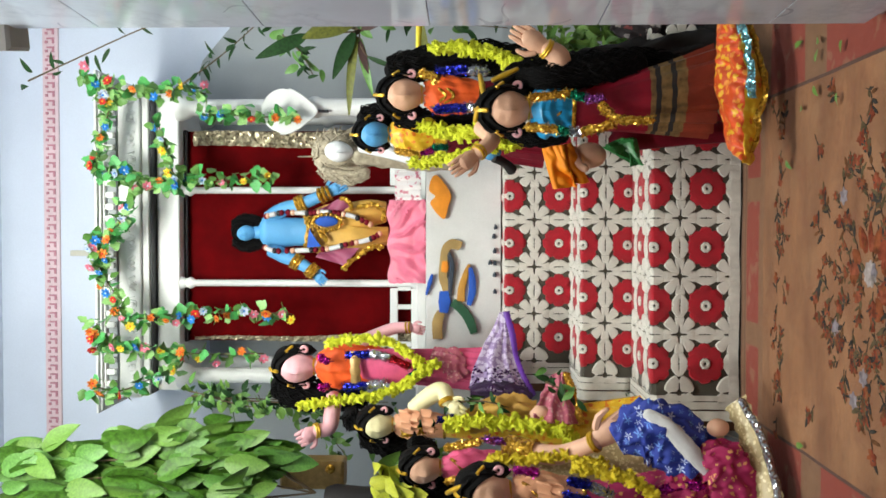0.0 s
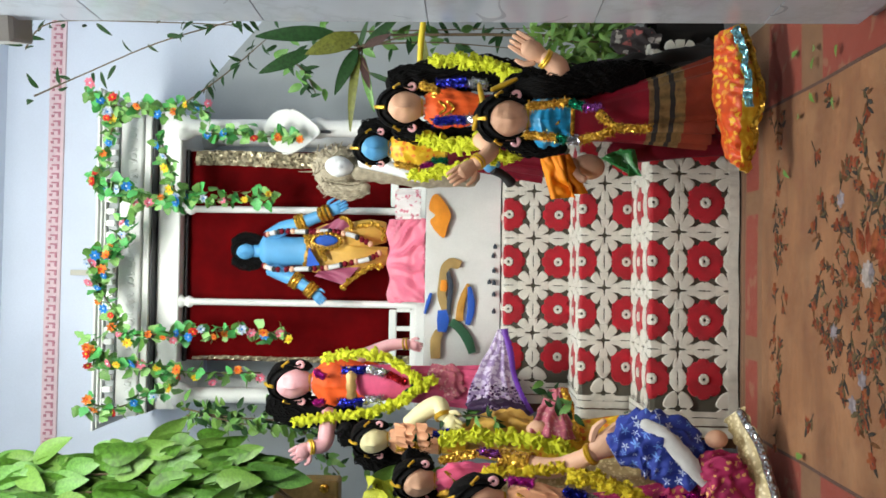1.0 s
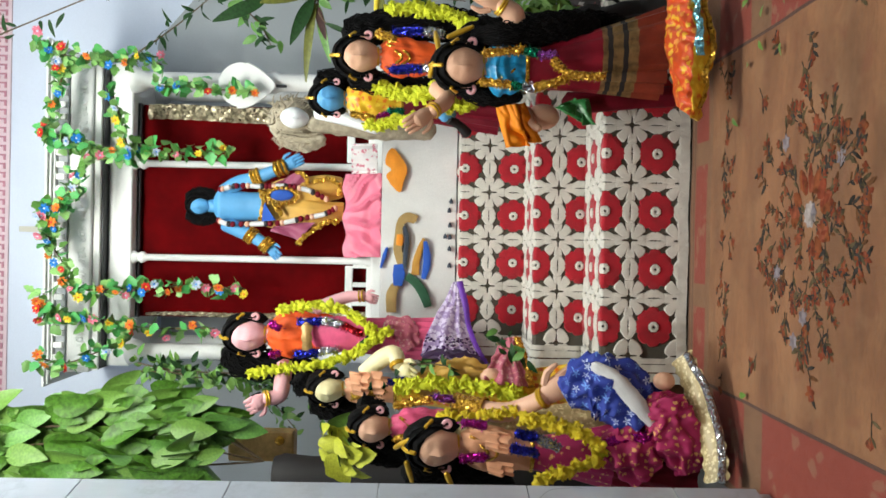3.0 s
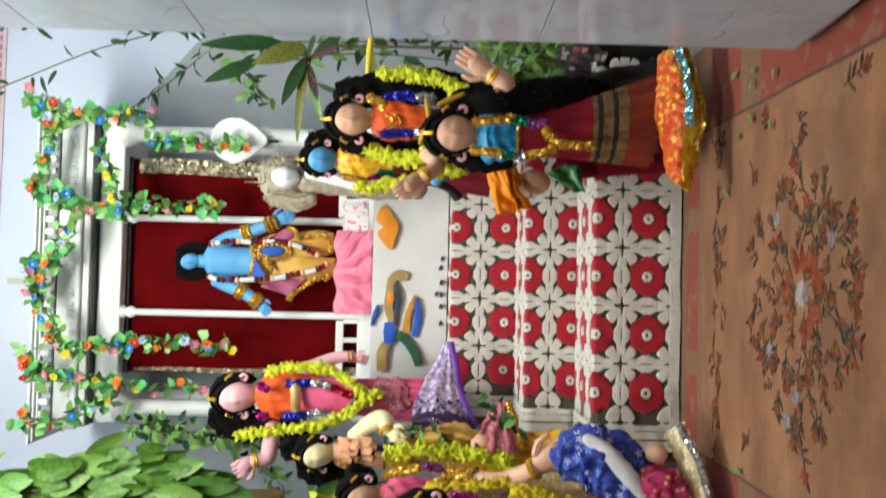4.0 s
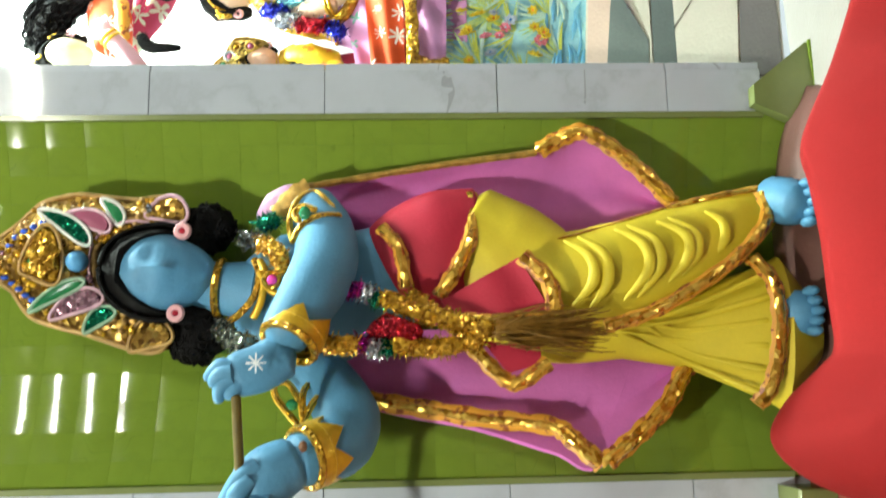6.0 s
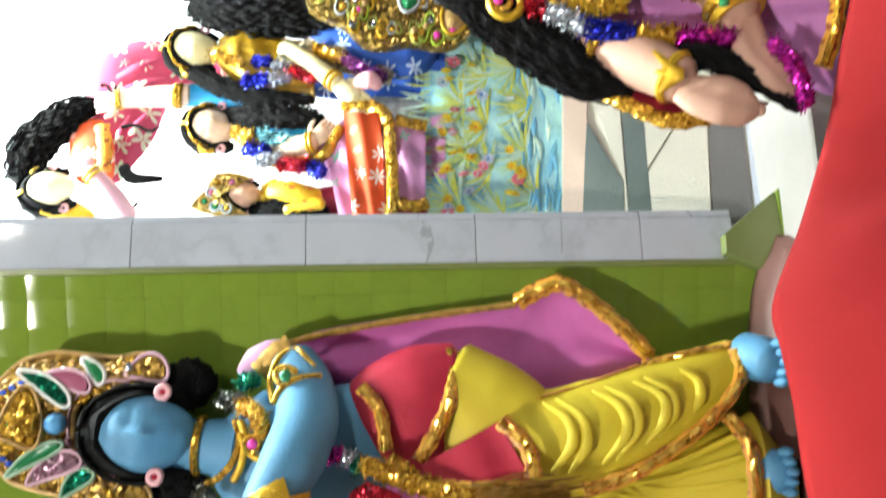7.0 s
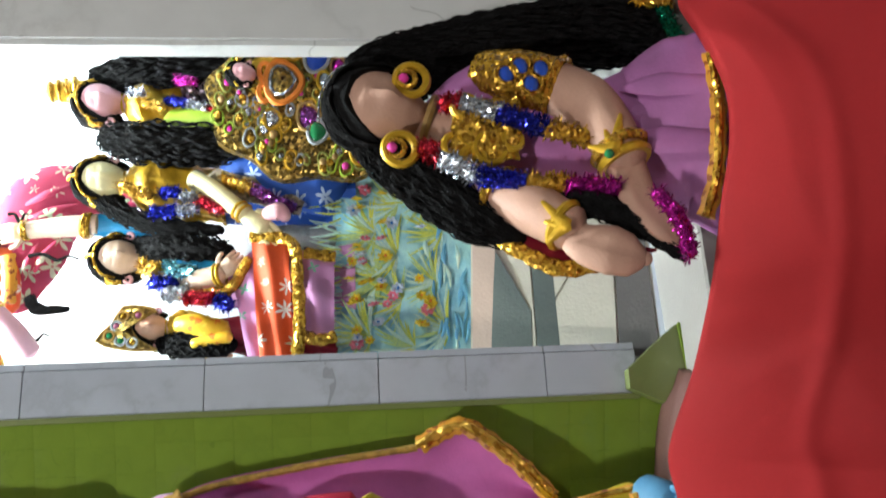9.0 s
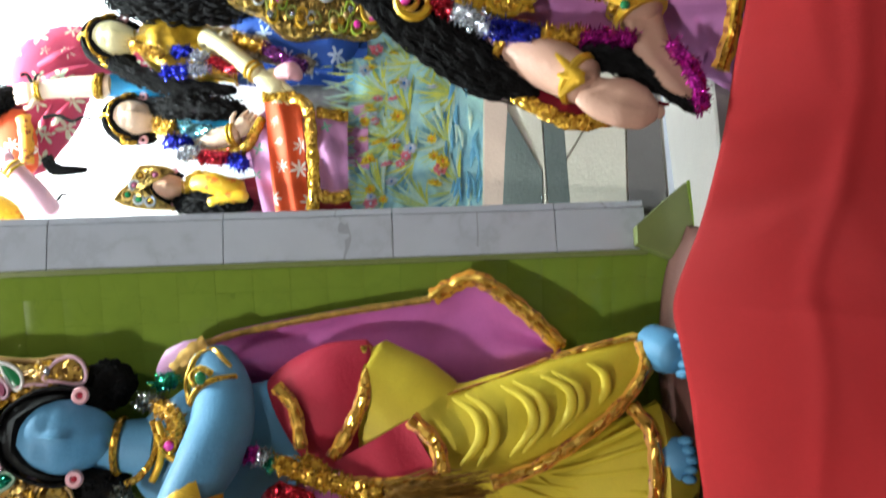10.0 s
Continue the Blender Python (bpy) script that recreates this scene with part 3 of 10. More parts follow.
# deep bay: walls, floor, ceiling
slab("wall_bay_back", (-1.9, 1.52, -0.05), (1.7, 1.62, 2.95), "wall_paint", "pale blue painted back wall of the bay", BAY)
slab("wall_bay_left", (-1.9, -0.75, -0.05), (-1.8, 1.52, 2.95), "wall_paint", "pale blue painted side wall of the bay", BAY)
slab("wall_bay_right", (1.20, -0.38, -0.05), (1.30, 1.52, 2.95), "wall_paint", "pale blue painted side wall of the bay", BAY)
slab("wall_partition", (0.36, 0.43, -0.05), (0.40, 0.95, 2.95), "wall_white", "white partition behind the pier")
slab("ceiling_bay", (-1.9, -0.9, 2.86), (1.2, 1.52, 2.94), "wall_paint", "pale painted ceiling of the bay", BAY)
s = Shape()
dado = [(-1.8, -0.05), (1.20, -0.05), (1.20, 1.64), (1.10, 1.72), (0.86, 1.925), (0.82, 1.937), (-1.8, 1.86)]
s.rings([[Vector((u, v, z)) for u, z in dado] for v in (1.508, 1.52)], "dado_grey")
solid("dado", s, "grey painted lower band of the back wall", "", "structure", smooth=False, at=BAY)

# bright bay
slab("wall_bright_back", (0.40, 0.62, -0.05), (2.4, 0.70, 2.9), "wall_white", "bright white wall behind the dolls")
slab("wall_bright_side", (2.32, 0.0, -0.05), (2.40, 0.62, 2.9), "wall_white", "bright white side wall")
slab("ceiling_bright", (0.40, -0.02, 2.5), (2.4, 0.62, 2.56), "wall_white", "white ceiling of the bright bay")

# trim along the top of the back wall: a pale pink strip with a printed fret
trim = tagged(new("trim"), "pink printed border strip along the wall", "", kind="structure")
trim.matrix_basis = BAY
s = Shape()
s.box((-1.8, 1.508, 2.585), (1.20, 1.519, 2.655), "trim_pink")
part("strip", s, trim, smooth=False)
s = Shape()
for i in range(74):
    u = -1.78 + i * 0.04
    s.box((u, 1.503, 2.600), (u + 0.026, 1.507, 2.610), "trim_rose")
    s.box((u, 1.503, 2.630), (u + 0.012, 1.507, 2.642), "trim_rose")
    s.box((u + 0.018, 1.503, 2.610), (u + 0.026, 1.507, 2.634), "trim_rose")
part("fret", s, trim, smooth=False)


def wall_tiles(parent, m, x0, x1, z_joints, material="marble_grey"):
    """Marble slabs with open joints, each its own piece, laid on the face y = 0 of m."""
    for a, b in zip(z_joints, z_joints[1:]):
        s = Shape()
        s.box((x0 + 0.0015, -0.012, a + 0.0006), (x1 - 0.0015, 0.0, b - 0.0006), material, 0.0009)
        part("tile", s, parent, smooth=False, at=m)


JOINTS = [0.03, 0.20, 0.50, 0.80, 1.10, 1.40, 1.70, 2.0, 2.3, 2.6, 2.95]


def pier(name, x0, x1, splay_left, splay_right, depth, label, y=0.0, gap=None, short=None, joints=JOINTS, face="marble_grey"):
    """A marble-faced pier: its front lies on y, its sides splay back."""
    ob = thing(name, label, "", "structure")
    for a, b, y0 in ((x0, gap[0], y + 0.012), (gap[0], gap[1], y + 0.21), (gap[1], x1, y + 0.012)) if gap else ((x0, x1, y + 0.012),):
        s = Shape()
        e = [a - splay_left if a == x0 else a, b + splay_right if b == x1 else b]
        s.rings([[Vector(p) for p in ((a + 0.012 * (a == x0), y0, z), (b - 0.012 * (b == x1), y0, z), (e[1], y + depth, z), (a if short and a == x0 else e[0], y + depth, z), (e[0] + 0.004, y + (short if short and a == x0 else depth) - 0.002, z))]
                 for z in (-0.05, 2.95)], "marble_joint")
        part("core", s, ob, smooth=False)
        if y0 < y + 0.1:
            wall_tiles(ob, Matrix.Translation((0, y + 0.012, 0)), a, b, joints, face)
    for corner, end, flip in (((x0, y + 0.003), (x0 - splay_left, y + (short or depth)), -1), ((x1, y + 0.003), (x1 + splay_right, y + depth), 1)):
        a, b = (Vector((*corner, 0)), Vector((*end, 0))) if flip > 0 else (Vector((*end, 0)), Vector((*corner, 0)))
        d = (b - a)
        m = Matrix.Translation(a) @ Matrix.Rotation(math.atan2(d.y, d.x), 4, "Z")
        wall_tiles(ob, m, 0.0, d.length, joints, face)
    return ob


pier("pier", -0.060, 0.735, 0.062, 0.02, 0.42, "grey veined marble pier between the bays", gap=(0.030, 0.653), short=0.25)
pier("pier", -2.1, -1.165, 0.0, 0.0, 0.34, "grey marble pier beside the deep bay", y=-0.10)
pier("pier", 1.375, 2.3, 0.0, 0.0, 0.05, "pale grey veined marble pier beside the bright bay", joints=[0.03, 1.62, 2.95], face="marble_pale")

# shallow curved niche of green marble tiles set into the pier's face
NX0, NX1, SAG = 0.033, 0.650, 0.065
CX, HALF = (NX0 + NX1) / 2, (NX1 - NX0) / 2
CR = (HALF ** 2 + SAG ** 2) / (2 * SAG)
CY = SAG - CR
HALF_ANGLE = math.asin(HALF / CR)
niche = thing("niche", "glossy green tiled niche in the marble pier", "", "structure")
FACES, COURSE, TILE_ROWS = 13, 0.0655, 42
s = Shape()
arc = [math.pi / 2 + HALF_ANGLE * (2 * i / FACES - 1) for i in range(FACES + 1)]
s.rings([[Vector((CX + math.cos(a) * (CR + 0.009), CY + math.sin(a) * (CR + 0.009), z)) for a in arc] +
         [Vector((CX + math.cos(a) * (CR + 0.03), CY + math.sin(a) * (CR + 0.03), z)) for a in arc[::-1]] for z in (-0.05, 2.95)], "marble_green_joint")
part("backing", s, niche, smooth=False)
chord = 2 * CR * math.sin(HALF_ANGLE / FACES)
PILLOW = 0.0011


def pillow_tile():
    """One tile, its face a little pillowed from bed to bed."""
    t = Shape()
    x, n = chord / 2 - 0.00012, 8
    zs = [0.00012 + (COURSE - 0.00024) * i / n for i in range(n + 1)]
    ys = [PILLOW * (2 * i / n - 1) ** 2 for i in range(n + 1)]
    t.add([Vector((k * x, y, z)) for z, y in zip(zs, ys) for k in (-1, 1)], [(2 * i, 2 * i + 1, 2 * i + 3, 2 * i + 2) for i in range(n)], "marble_green")
    t.box((-x, PILLOW + 0.0002, zs[0]), (x, 0.008, zs[-1]), "marble_green")
    return t


tile_mesh = pillow_tile().mesh("tile", True)
s = Shape()
for k in range(FACES):
    mid = (arc[k] + arc[k + 1]) / 2
    inner = CR * math.cos(HALF_ANGLE / FACES)
    for c in range(TILE_ROWS):
        z = -0.035 + c * COURSE
        m = Matrix.Translation((CX + math.cos(mid) * inner, CY + math.sin(mid) * inner, z)) @ pose(0, 0, 0, random.uniform(-0.2, 0.2), 0, math.degrees(mid) - 90 + random.uniform(-0.5, 0.5))
        if c < 23:
            part("tile", tile_mesh, niche, at=m)
        else:
            t = pillow_tile()
            s.add([m @ Vector(p) for p in t.v], t.f, "marble_green")
upper = part("upper_tiles", s, niche)
upper["kind"] = "stuff"
# narrow rims of pale green where the niche meets the marble
for x in (NX0 - 0.004, NX1 - 0.006):
    s = Shape()
    s.box((x, -0.004, 0.03), (x + 0.010, 0.012, 2.95), "marble_green_base", 0.002)
    part("rim", s, niche, smooth=False)


def plinth(outline, y0, label):
    """A faceted block of pale green marble at the foot of the pier; outline in x and z."""
    s = Shape()
    grow = [(sum(x for x, _ in outline) / len(outline), sum(z for _, z in outline) / len(outline))] * len(outline)
    s.rings([[Vector((x, -0.001, z)) for x, z in outline], [Vector((x, y0 + 0.006, z)) for x, z in outline],
             [Vector((x + (g[0] - x) * 0.06, y0, z + (g[1] - z) * 0.06)) for (x, z), g in zip(outline, grow)]], "marble_green_base")
    solid("plinth", s, label, "plinth", "structure", smooth=False)


p4, p5 = (0.018, -0.050, 0.061), (-0.040, -0.050, 0.061)
# faceted block: a pale face with a darker one behind its upper edge
for pts, y0, m, label in ((((0.694, -0.030, 0.056), (0.771, -0.030, -0.041), (0.758, -0.030, -0.121), (0.601, -0.030, -0.095), (0.628, -0.030, -0.012), (0.660, -0.030, 0.057)), -0.03, "marble_green_base", "pale green faceted marble block at the pier's foot"),
                          (((0.774, -0.034, -0.044), (0.780, -0.034, -0.123), (0.648, -0.034, -0.101), (0.682, -0.034, -0.050)), -0.034, "marble_green", "dark green painted block at the pier's foot")):
    s = Shape()
    n = len(pts)
    s.add([Vector((p[0], y, p[2])) for y in (-0.004 if y0 == -0.03 else -0.031, y0) for p in pts], [tuple(range(n, 2 * n))] + [(k, (k + 1) % n, n + (k + 1) % n, n + k) for k in range(n)], m)
    solid("plinth", s, label, "plinth", "structure", smooth=False)
plinth([(p4[0], p4[2]), (p5[0], p5[2]), (p5[0], -0.049), (p4[0], -0.049)], -0.08, "pale green marble block at the pier's foot")

# bracket under the lintel where the pier meets it
s = Shape()
s.box((-0.173, 0.22, 1.557), (-0.085, 0.30, 2.0), "hall_stone", 0.006)
solid("corbel", s, "brown stone bracket at the head of the pier", "bracket", "structure", smooth=False)

# tube lights
def tube_light(at, length, turn, label):
    ob = thing("tube_light", label, "lamp", at=Matrix.Translation(at) @ pose(0, 0, 0, 0, 0, turn))
    s = Shape()
    s.box((-length / 2, -0.03, 0.03), (length / 2, 0.03, 0.07), "white_paint", 0.006)
    part("batten", s, ob, smooth=False)
    s = Shape()
    s.tube([(-length / 2 + 0.03, 0, 0.008), (length / 2 - 0.03, 0, 0.008)], 0.014, "tube_glow", 10, steps=2)
    part("tube", s, ob)


tube_light((1.9, -3.6, 2.93), 0.60, 0, "white fluorescent tube on a batten under the ceiling")
tube_light((-0.9, -2.6, 2.93), 0.34, 0, "white fluorescent tube on a batten under the ceiling")
ceil = thing("ceiling_light", "small white ceiling light in the hall", "lamp", at=Matrix.Translation((-0.16, -4.0, 2.93)))
s = Shape()
s.box((-0.075, -0.08, 0.02), (0.075, 0.08, 0.07), "white_paint", 0.006)
part("housing", s, ceil, smooth=False)
s = Shape()
s.box((-0.045, -0.035, -0.004), (0.045, 0.035, 0.018), "tube_glow", 0.004)
part("diffuser", s, ceil, smooth=False)
tube_light((-0.68, 0.22, 2.41), 1.25, 11, "white fluorescent tube inside the bay")
tube_light((1.10, 0.05, 2.43), 0.95, 0, "white fluorescent tube inside the bay")

# rug on the bay's floor
RUG = BAY @ Matrix.Translation((0.025, -0.70, -0.004))


def rug_z(x, y):
    return 0.004 + 0.003 * noise.noise(Vector(((x + 0.56) / 1.12 * 5, (y + 0.84) / 1.53 * 9, 0)))


s = Shape()
s.sheet(lambda u, v: (-0.62 + 1.24 * u, -0.84 + 1.53 * v, rug_z(-0.62 + 1.24 * u, -0.84 + 1.53 * v)), 60, 90, "rug_pile", 0.008)
rug = solid("rug", s, "worn tan rug with rust-red border and floral medallion", "rug", at=RUG)
rnd = random.Random(29)
sprigs = Shape()


def woven(x, y, a, length, wide, material):
    """One woven petal or leaf lying in the pile."""
    d, e = (math.cos(a), math.sin(a)), (-math.sin(a), math.cos(a))
    n = 5
    edge = [(t, math.sin(math.pi * (0.06 + 0.9 * t)) ** 0.8 * rnd.uniform(0.7, 1.2)) for t in [k / n for k in range(n + 1)]]
    ring = [(x + d[0] * t * length + e[0] * w * wide, y + d[1] * t * length + e[1] * w * wide) for t, w in edge] + \
           [(x + d[0] * t * length - e[0] * w * wide, y + d[1] * t * length - e[1] * w * wide) for t, w in edge[::-1]]
    sprigs.rings([[Vector((p, q, rug_z(p, q) - 0.001)) for p, q in ring], [Vector((p, q, rug_z(p, q) + 0.0012)) for p, q in ring]], material)


def sprig(x, y, a, size, leafy=1.0):
    """A short woven spray: a bent stem of leaves with a blossom at its end."""
    steps = rnd.randrange(3, 6)
    for k in range(steps):
        a += rnd.uniform(-0.45, 0.45)
        x, y = x + math.cos(a) * size * 0.45, y + math.sin(a) * size * 0.45
        for side in (-1, 1):
            if rnd.random() < 0.75 * leafy:
                woven(x, y, a + side * rnd.uniform(0.4, 1.1), size * rnd.uniform(0.5, 1.0), size * rnd.uniform(0.10, 0.17), rnd.choice(("weave_dark", "weave_dark", "weave_green", "weave_green", "weave_brown")))
        woven(x - math.cos(a) * size * 0.45, y - math.sin(a) * size * 0.45, a, size * 0.5, size * 0.035, "weave_dark")
    petals = rnd.randrange(4, 7)
    for k in range(petals):
        b = a + 2 * math.pi * k / petals + rnd.uniform(-0.3, 0.3)
        woven(x, y, b, size * rnd.uniform(0.35, 0.65), size * rnd.uniform(0.14, 0.22), rnd.choice(("weave_red", "weave_red", "weave_rose", "weave_rust")))


for k in range(125):
    a = rnd.uniform(0, 6.283)
    d = rnd.random() ** 0.6
    sprig(0.225 * d * math.cos(a), -0.04 + 0.205 * d * math.sin(a), a + rnd.uniform(-0.8, 0.8), rnd.uniform(0.014, 0.034))
for k in range(26):
    a = rnd.uniform(0, 6.283)
    woven(0.045 * math.cos(a), -0.04 + 0.045 * math.sin(a), a, rnd.uniform(0.03, 0.055), rnd.uniform(0.010, 0.016), rnd.choice(("weave_red", "weave_rose", "weave_rust")))
for k in range(9):
    woven(0.004, -0.04, 0.7 * k, 0.026, 0.010, rnd.choice(("weave_lilac", "weave_lilac", "weave_pale")))
for x, y in ((-0.19, -0.02), (-0.24, 0.02), (-0.11, 0.10), (0.15, 0.07), (0.10, -0.16)):
    for k in range(6):
        woven(x, y, 1.05 * k, 0.018, 0.006, "weave_lilac")
for k in range(33):
    x = -0.36 + 0.72 * k / 32
    sprig(x, 0.405 + rnd.uniform(-0.035, 0.035), rnd.choice((0.0, 3.14)) + rnd.uniform(-0.5, 0.5), rnd.uniform(0.016, 0.030), 0.7)
for k in range(8):
    x = rnd.choice((-1, 1)) * rnd.uniform(0.27, 0.37)
    sprig(x, rnd.uniform(-0.7, 0.25), rnd.uniform(0, 6.28), rnd.uniform(0.026, 0.038), 0.8)
weave = part("floral_weave", sprigs, rug, "worn floral medallion and sprays", smooth=False)
weave["kind"] = "stuff"

# ---------------------------------------------------------------- altar in the deep bay
RISES, TREADS = (0.233, 0.152, 0.219), (0.269, 0.274, 0.18)


def step_line(s):
    """Point (v, z) at arc length s up the stepped altar front, and the step's outward normal."""
    v, z = 0.0, 0.002
    for rise, tread in zip(RISES, TREADS):
        if s <= rise:
            return v, z + s, (-1, 0)
        s, z = s - rise, z + rise
        if s <= tread:
            return v + s, z, (0, 1)
        s, v = s - tread, v + tread
    return v, z + s, (-1, 0)


def on_cloth(u, s, lift):
    v, z, n = step_line(s)
    wave = 0.004 * math.sin(u * 23) * (1 if n[0] else 0.3)
    return bay(u, v + (n[0] * lift) + wave, z + n[1] * lift)


altar = thing("altar", "stepped wooden altar hidden under cloths", "altar")
s = Shape()
for k in range(3):
    front = sum(TREADS[:k]) + 0.02
    pts = [(-0.44, front), (0.62, front), (0.62, 1.40), (-0.44, 1.40)]
    s.rings([[bay(u, v, z) for u, v in pts] for z in (sum(RISES[:k]), sum(RISES[:k + 1]) - 0.012)], "wood_brown")
part("steps", s, altar, smooth=False)

cloth = thing("crochet_cloth", "red and cream crocheted cloth over the altar steps", "cloth")
LENGTH = sum(RISES) + sum(TREADS)
U0, U1 = -0.36, 0.62
s = Shape()
rows = []
NS = 84
s.sheet(lambda a, b: on_cloth(U0 + (U1 - U0) * a, LENGTH * b, 0.0), 20, NS, "crochet_gap", 0.003)
part("backing", s, cloth, smooth=False)
PU = 0.157
ROSE_ROWS = (0.091, 0.229, 0.375, 0.519, 0.652, 0.811, 0.970, 1.134, 1.285)


def dip(a, n, wide):
    """1 at each of n even angles, falling off within wide radians."""
    d = (a * n / (2 * math.pi) + 0.5) % 1.0 - 0.5
    return math.exp(-(d * 2 * math.pi / n / wide) ** 2)


def stitched_round(u, sc, bands, n=64, tall=1.0):
    """A crocheted motif: bands of (inner radius, outer radius, lift, material), the radii as functions of the angle."""
    sh = Shape()
    for inner, outer, lift, material in bands:
        rows = []
        for k, l in ((0.0, 0.0008), (0.06, lift), (0.5, lift * 1.25), (0.93, lift), (1.0, 0.0008)):
            row = []
            for j in range(n):
                a = 2 * math.pi * j / n
                r = inner(a) + (outer(a) - inner(a)) * k
                row.append(on_cloth(u + math.cos(a) * r, max(0.002, sc + math.sin(a) * r * tall), l))
            rows.append(row)
        sh.rings(rows, material, caps=False)
    return sh


for row, sc in enumerate(ROSE_ROWS):
    PS = sc - ROSE_ROWS[row - 1] if row else 0.145
    tall = PS / PU
    for c in range(6):
        u = -0.254 + c * PU
        s = stitched_round(u, sc, ((lambda a: 0.004, lambda a: 0.0150 * (1 - 0.12 * dip(a, 8, 0.16)), 0.0075, "crochet_white"),
                                   (lambda a: 0.0145, lambda a: 0.0545 * (1 - 0.13 * dip(a + math.pi / 8, 8, 0.10)) + 0.001 * math.sin(5 * a + c), 0.0042, "crochet_red")), tall=min(1.0, tall * 1.04))
        part("rosette", s, cloth)
        s = stitched_round(u + PU / 2, sc - PS / 2, ((lambda a: 0.0075 + 0.017 * dip(a, 4, 0.20), lambda a: (0.049 + 0.010 * dip(a + math.pi / 4, 4, 0.40)) * (1 - 0.40 * dip(a + math.pi / 8, 8, 0.055)), 0.0062, "crochet_white"),), 128, tall)
        part("star", s, cloth)
        if c == 0:
            s = stitched_round(u - PU / 2, sc - PS / 2, ((lambda a: 0.0085 + 0.020 * dip(a, 4, 0.16), lambda a: 0.034 + 0.014 * (1 - dip(a, 4, 0.13)), 0.0050, "crochet_white"),), 96, tall)
            part("star", s, cloth)
        s = stitched_round(u + PU / 2, sc, ((lambda a: 0.0022 + 0.017 * dip(a + math.pi / 2, 2, 0.17), lambda a: 0.0250 + 0.011 * dip(a + math.pi / 2, 2, 0.55) - 0.004 * dip(a, 2, 0.12), 0.0050, "crochet_white"),), 48)
        part("link", s, cloth)
        s = stitched_round(u, sc - PS / 2, ((lambda a: 0.0022 + 0.019 * dip(a, 2, 0.17), lambda a: 0.0250 + 0.010 * dip(a, 2, 0.5) - 0.004 * dip(a + math.pi / 2, 2, 0.12), 0.0050, "crochet_white"),), 48)
        part("link", s, cloth)
for u0, w in ((-0.408, 0.027), (-0.376, 0.020), (-0.353, 0.014)):
    s = Shape()
    s.sheet(lambda a, b: on_cloth(u0 + w * a, 0.004 + (LENGTH - 0.02) * b, 0.0085 + 0.002 * math.sin(b * 160)), 4, NS, "crochet_white", 0.004)
    part("border", s, cloth)
s = Shape()
s.sheet(lambda a, b: on_cloth(-0.378 + 1.0 * a, 0.003 + 0.026 * b, 0.0075 + 0.0015 * math.sin(a * 190)), 200, 2, "crochet_white", 0.004)
part("hem", s, cloth)

# printed cloth hanging down the altar's side
s = Shape()
s.sheet(lambda a, b: bay(-0.375 - 0.075 * a - 0.015 * math.sin(b * 9), -0.03 * a + 0.95 * b, (sum(RISES[:1 + (b * 0.95 > 0.269) + (b * 0.95 > 0.543)]) - 0.005) * (1 - a) + 0.004), 8, 48, "floral_grey", 0.004)
solid("side_cloth", s, "grey floral cloth hanging down the altar's side", "cloth")

# upper table with the stitched white cloth
VT = 0.72
TZ0, TZ1 = (-0.838, 1.631, 0.617)[2], (-0.842, 1.630, 0.882)[2]
s = Shape()
s.sheet(lambda a, b: (bay(-0.50 + 1.06 * a, VT + 0.006 * math.sin(a * 31) * (1 - b) - 0.012 * (1 - b), TZ0 + (TZ1 - TZ0) * min(1, b / 0.55)) if b <= 0.55
                      else bay(-0.50 + 1.06 * a, VT + 0.75 * (b - 0.55) / 0.45, TZ1 + 0.004)), 44, 22, "white_cotton", 0.005)
white = solid("table_cloth", s, "white cotton cloth with stitched birds and flowers", "cloth")


def stitched(name, outline, material, lift=0.003):
    """A satin-stitched patch on the front of the white cloth; outline in metres from its middle."""
    s = Shape()
    v0 = VT - 0.018
    lo = [bay(u, v0 + 0.004, z) for u, z in outline]
    hi = [bay(u, v0 - lift - 0.001, z) for u, z in outline]
    cu, cz = sum(u for u, _ in outline) / len(outline), sum(z for _, z in outline) / len(outline)
    mid = [bay(cu + (u - cu) * 0.8, v0 - lift - 0.0025, cz + (z - cz) * 0.8) for u, z in outline]
    s.rings([lo, hi, mid], material)
    part(name, s, white)


def arc_patch(cu, cz, pts, w):
    """Outline of a curved stroke of changing width along a line of (u, z)."""
    line, rad = curve_line([(cu + a, 0, cz + b) for a, b in pts], w, 5)
    left, right = [], []
    for i, p in enumerate(line):
        d = (line[min(i + 1, len(line) - 1)] - line[max(i - 1, 0)]).normalized()
        left.append((p.x - d.z * rad[i], p.z + d.x * rad[i]))
        right.append((p.x + d.z * rad[i], p.z - d.x * rad[i]))
    return left + right[::-1]


def to_bay(p):
    return BAY.inverted() @ Vector(p)


def outline_of(pts):
    """A rounded closed outline through a few places of the cloth, as (u, z)."""
    flat = [to_bay(p) for p in pts]
    line, _ = curve_line(flat[-1:] + flat + flat[:2], 1.0, 4)
    return [(p.x, p.z) for p in line[4:-4]]


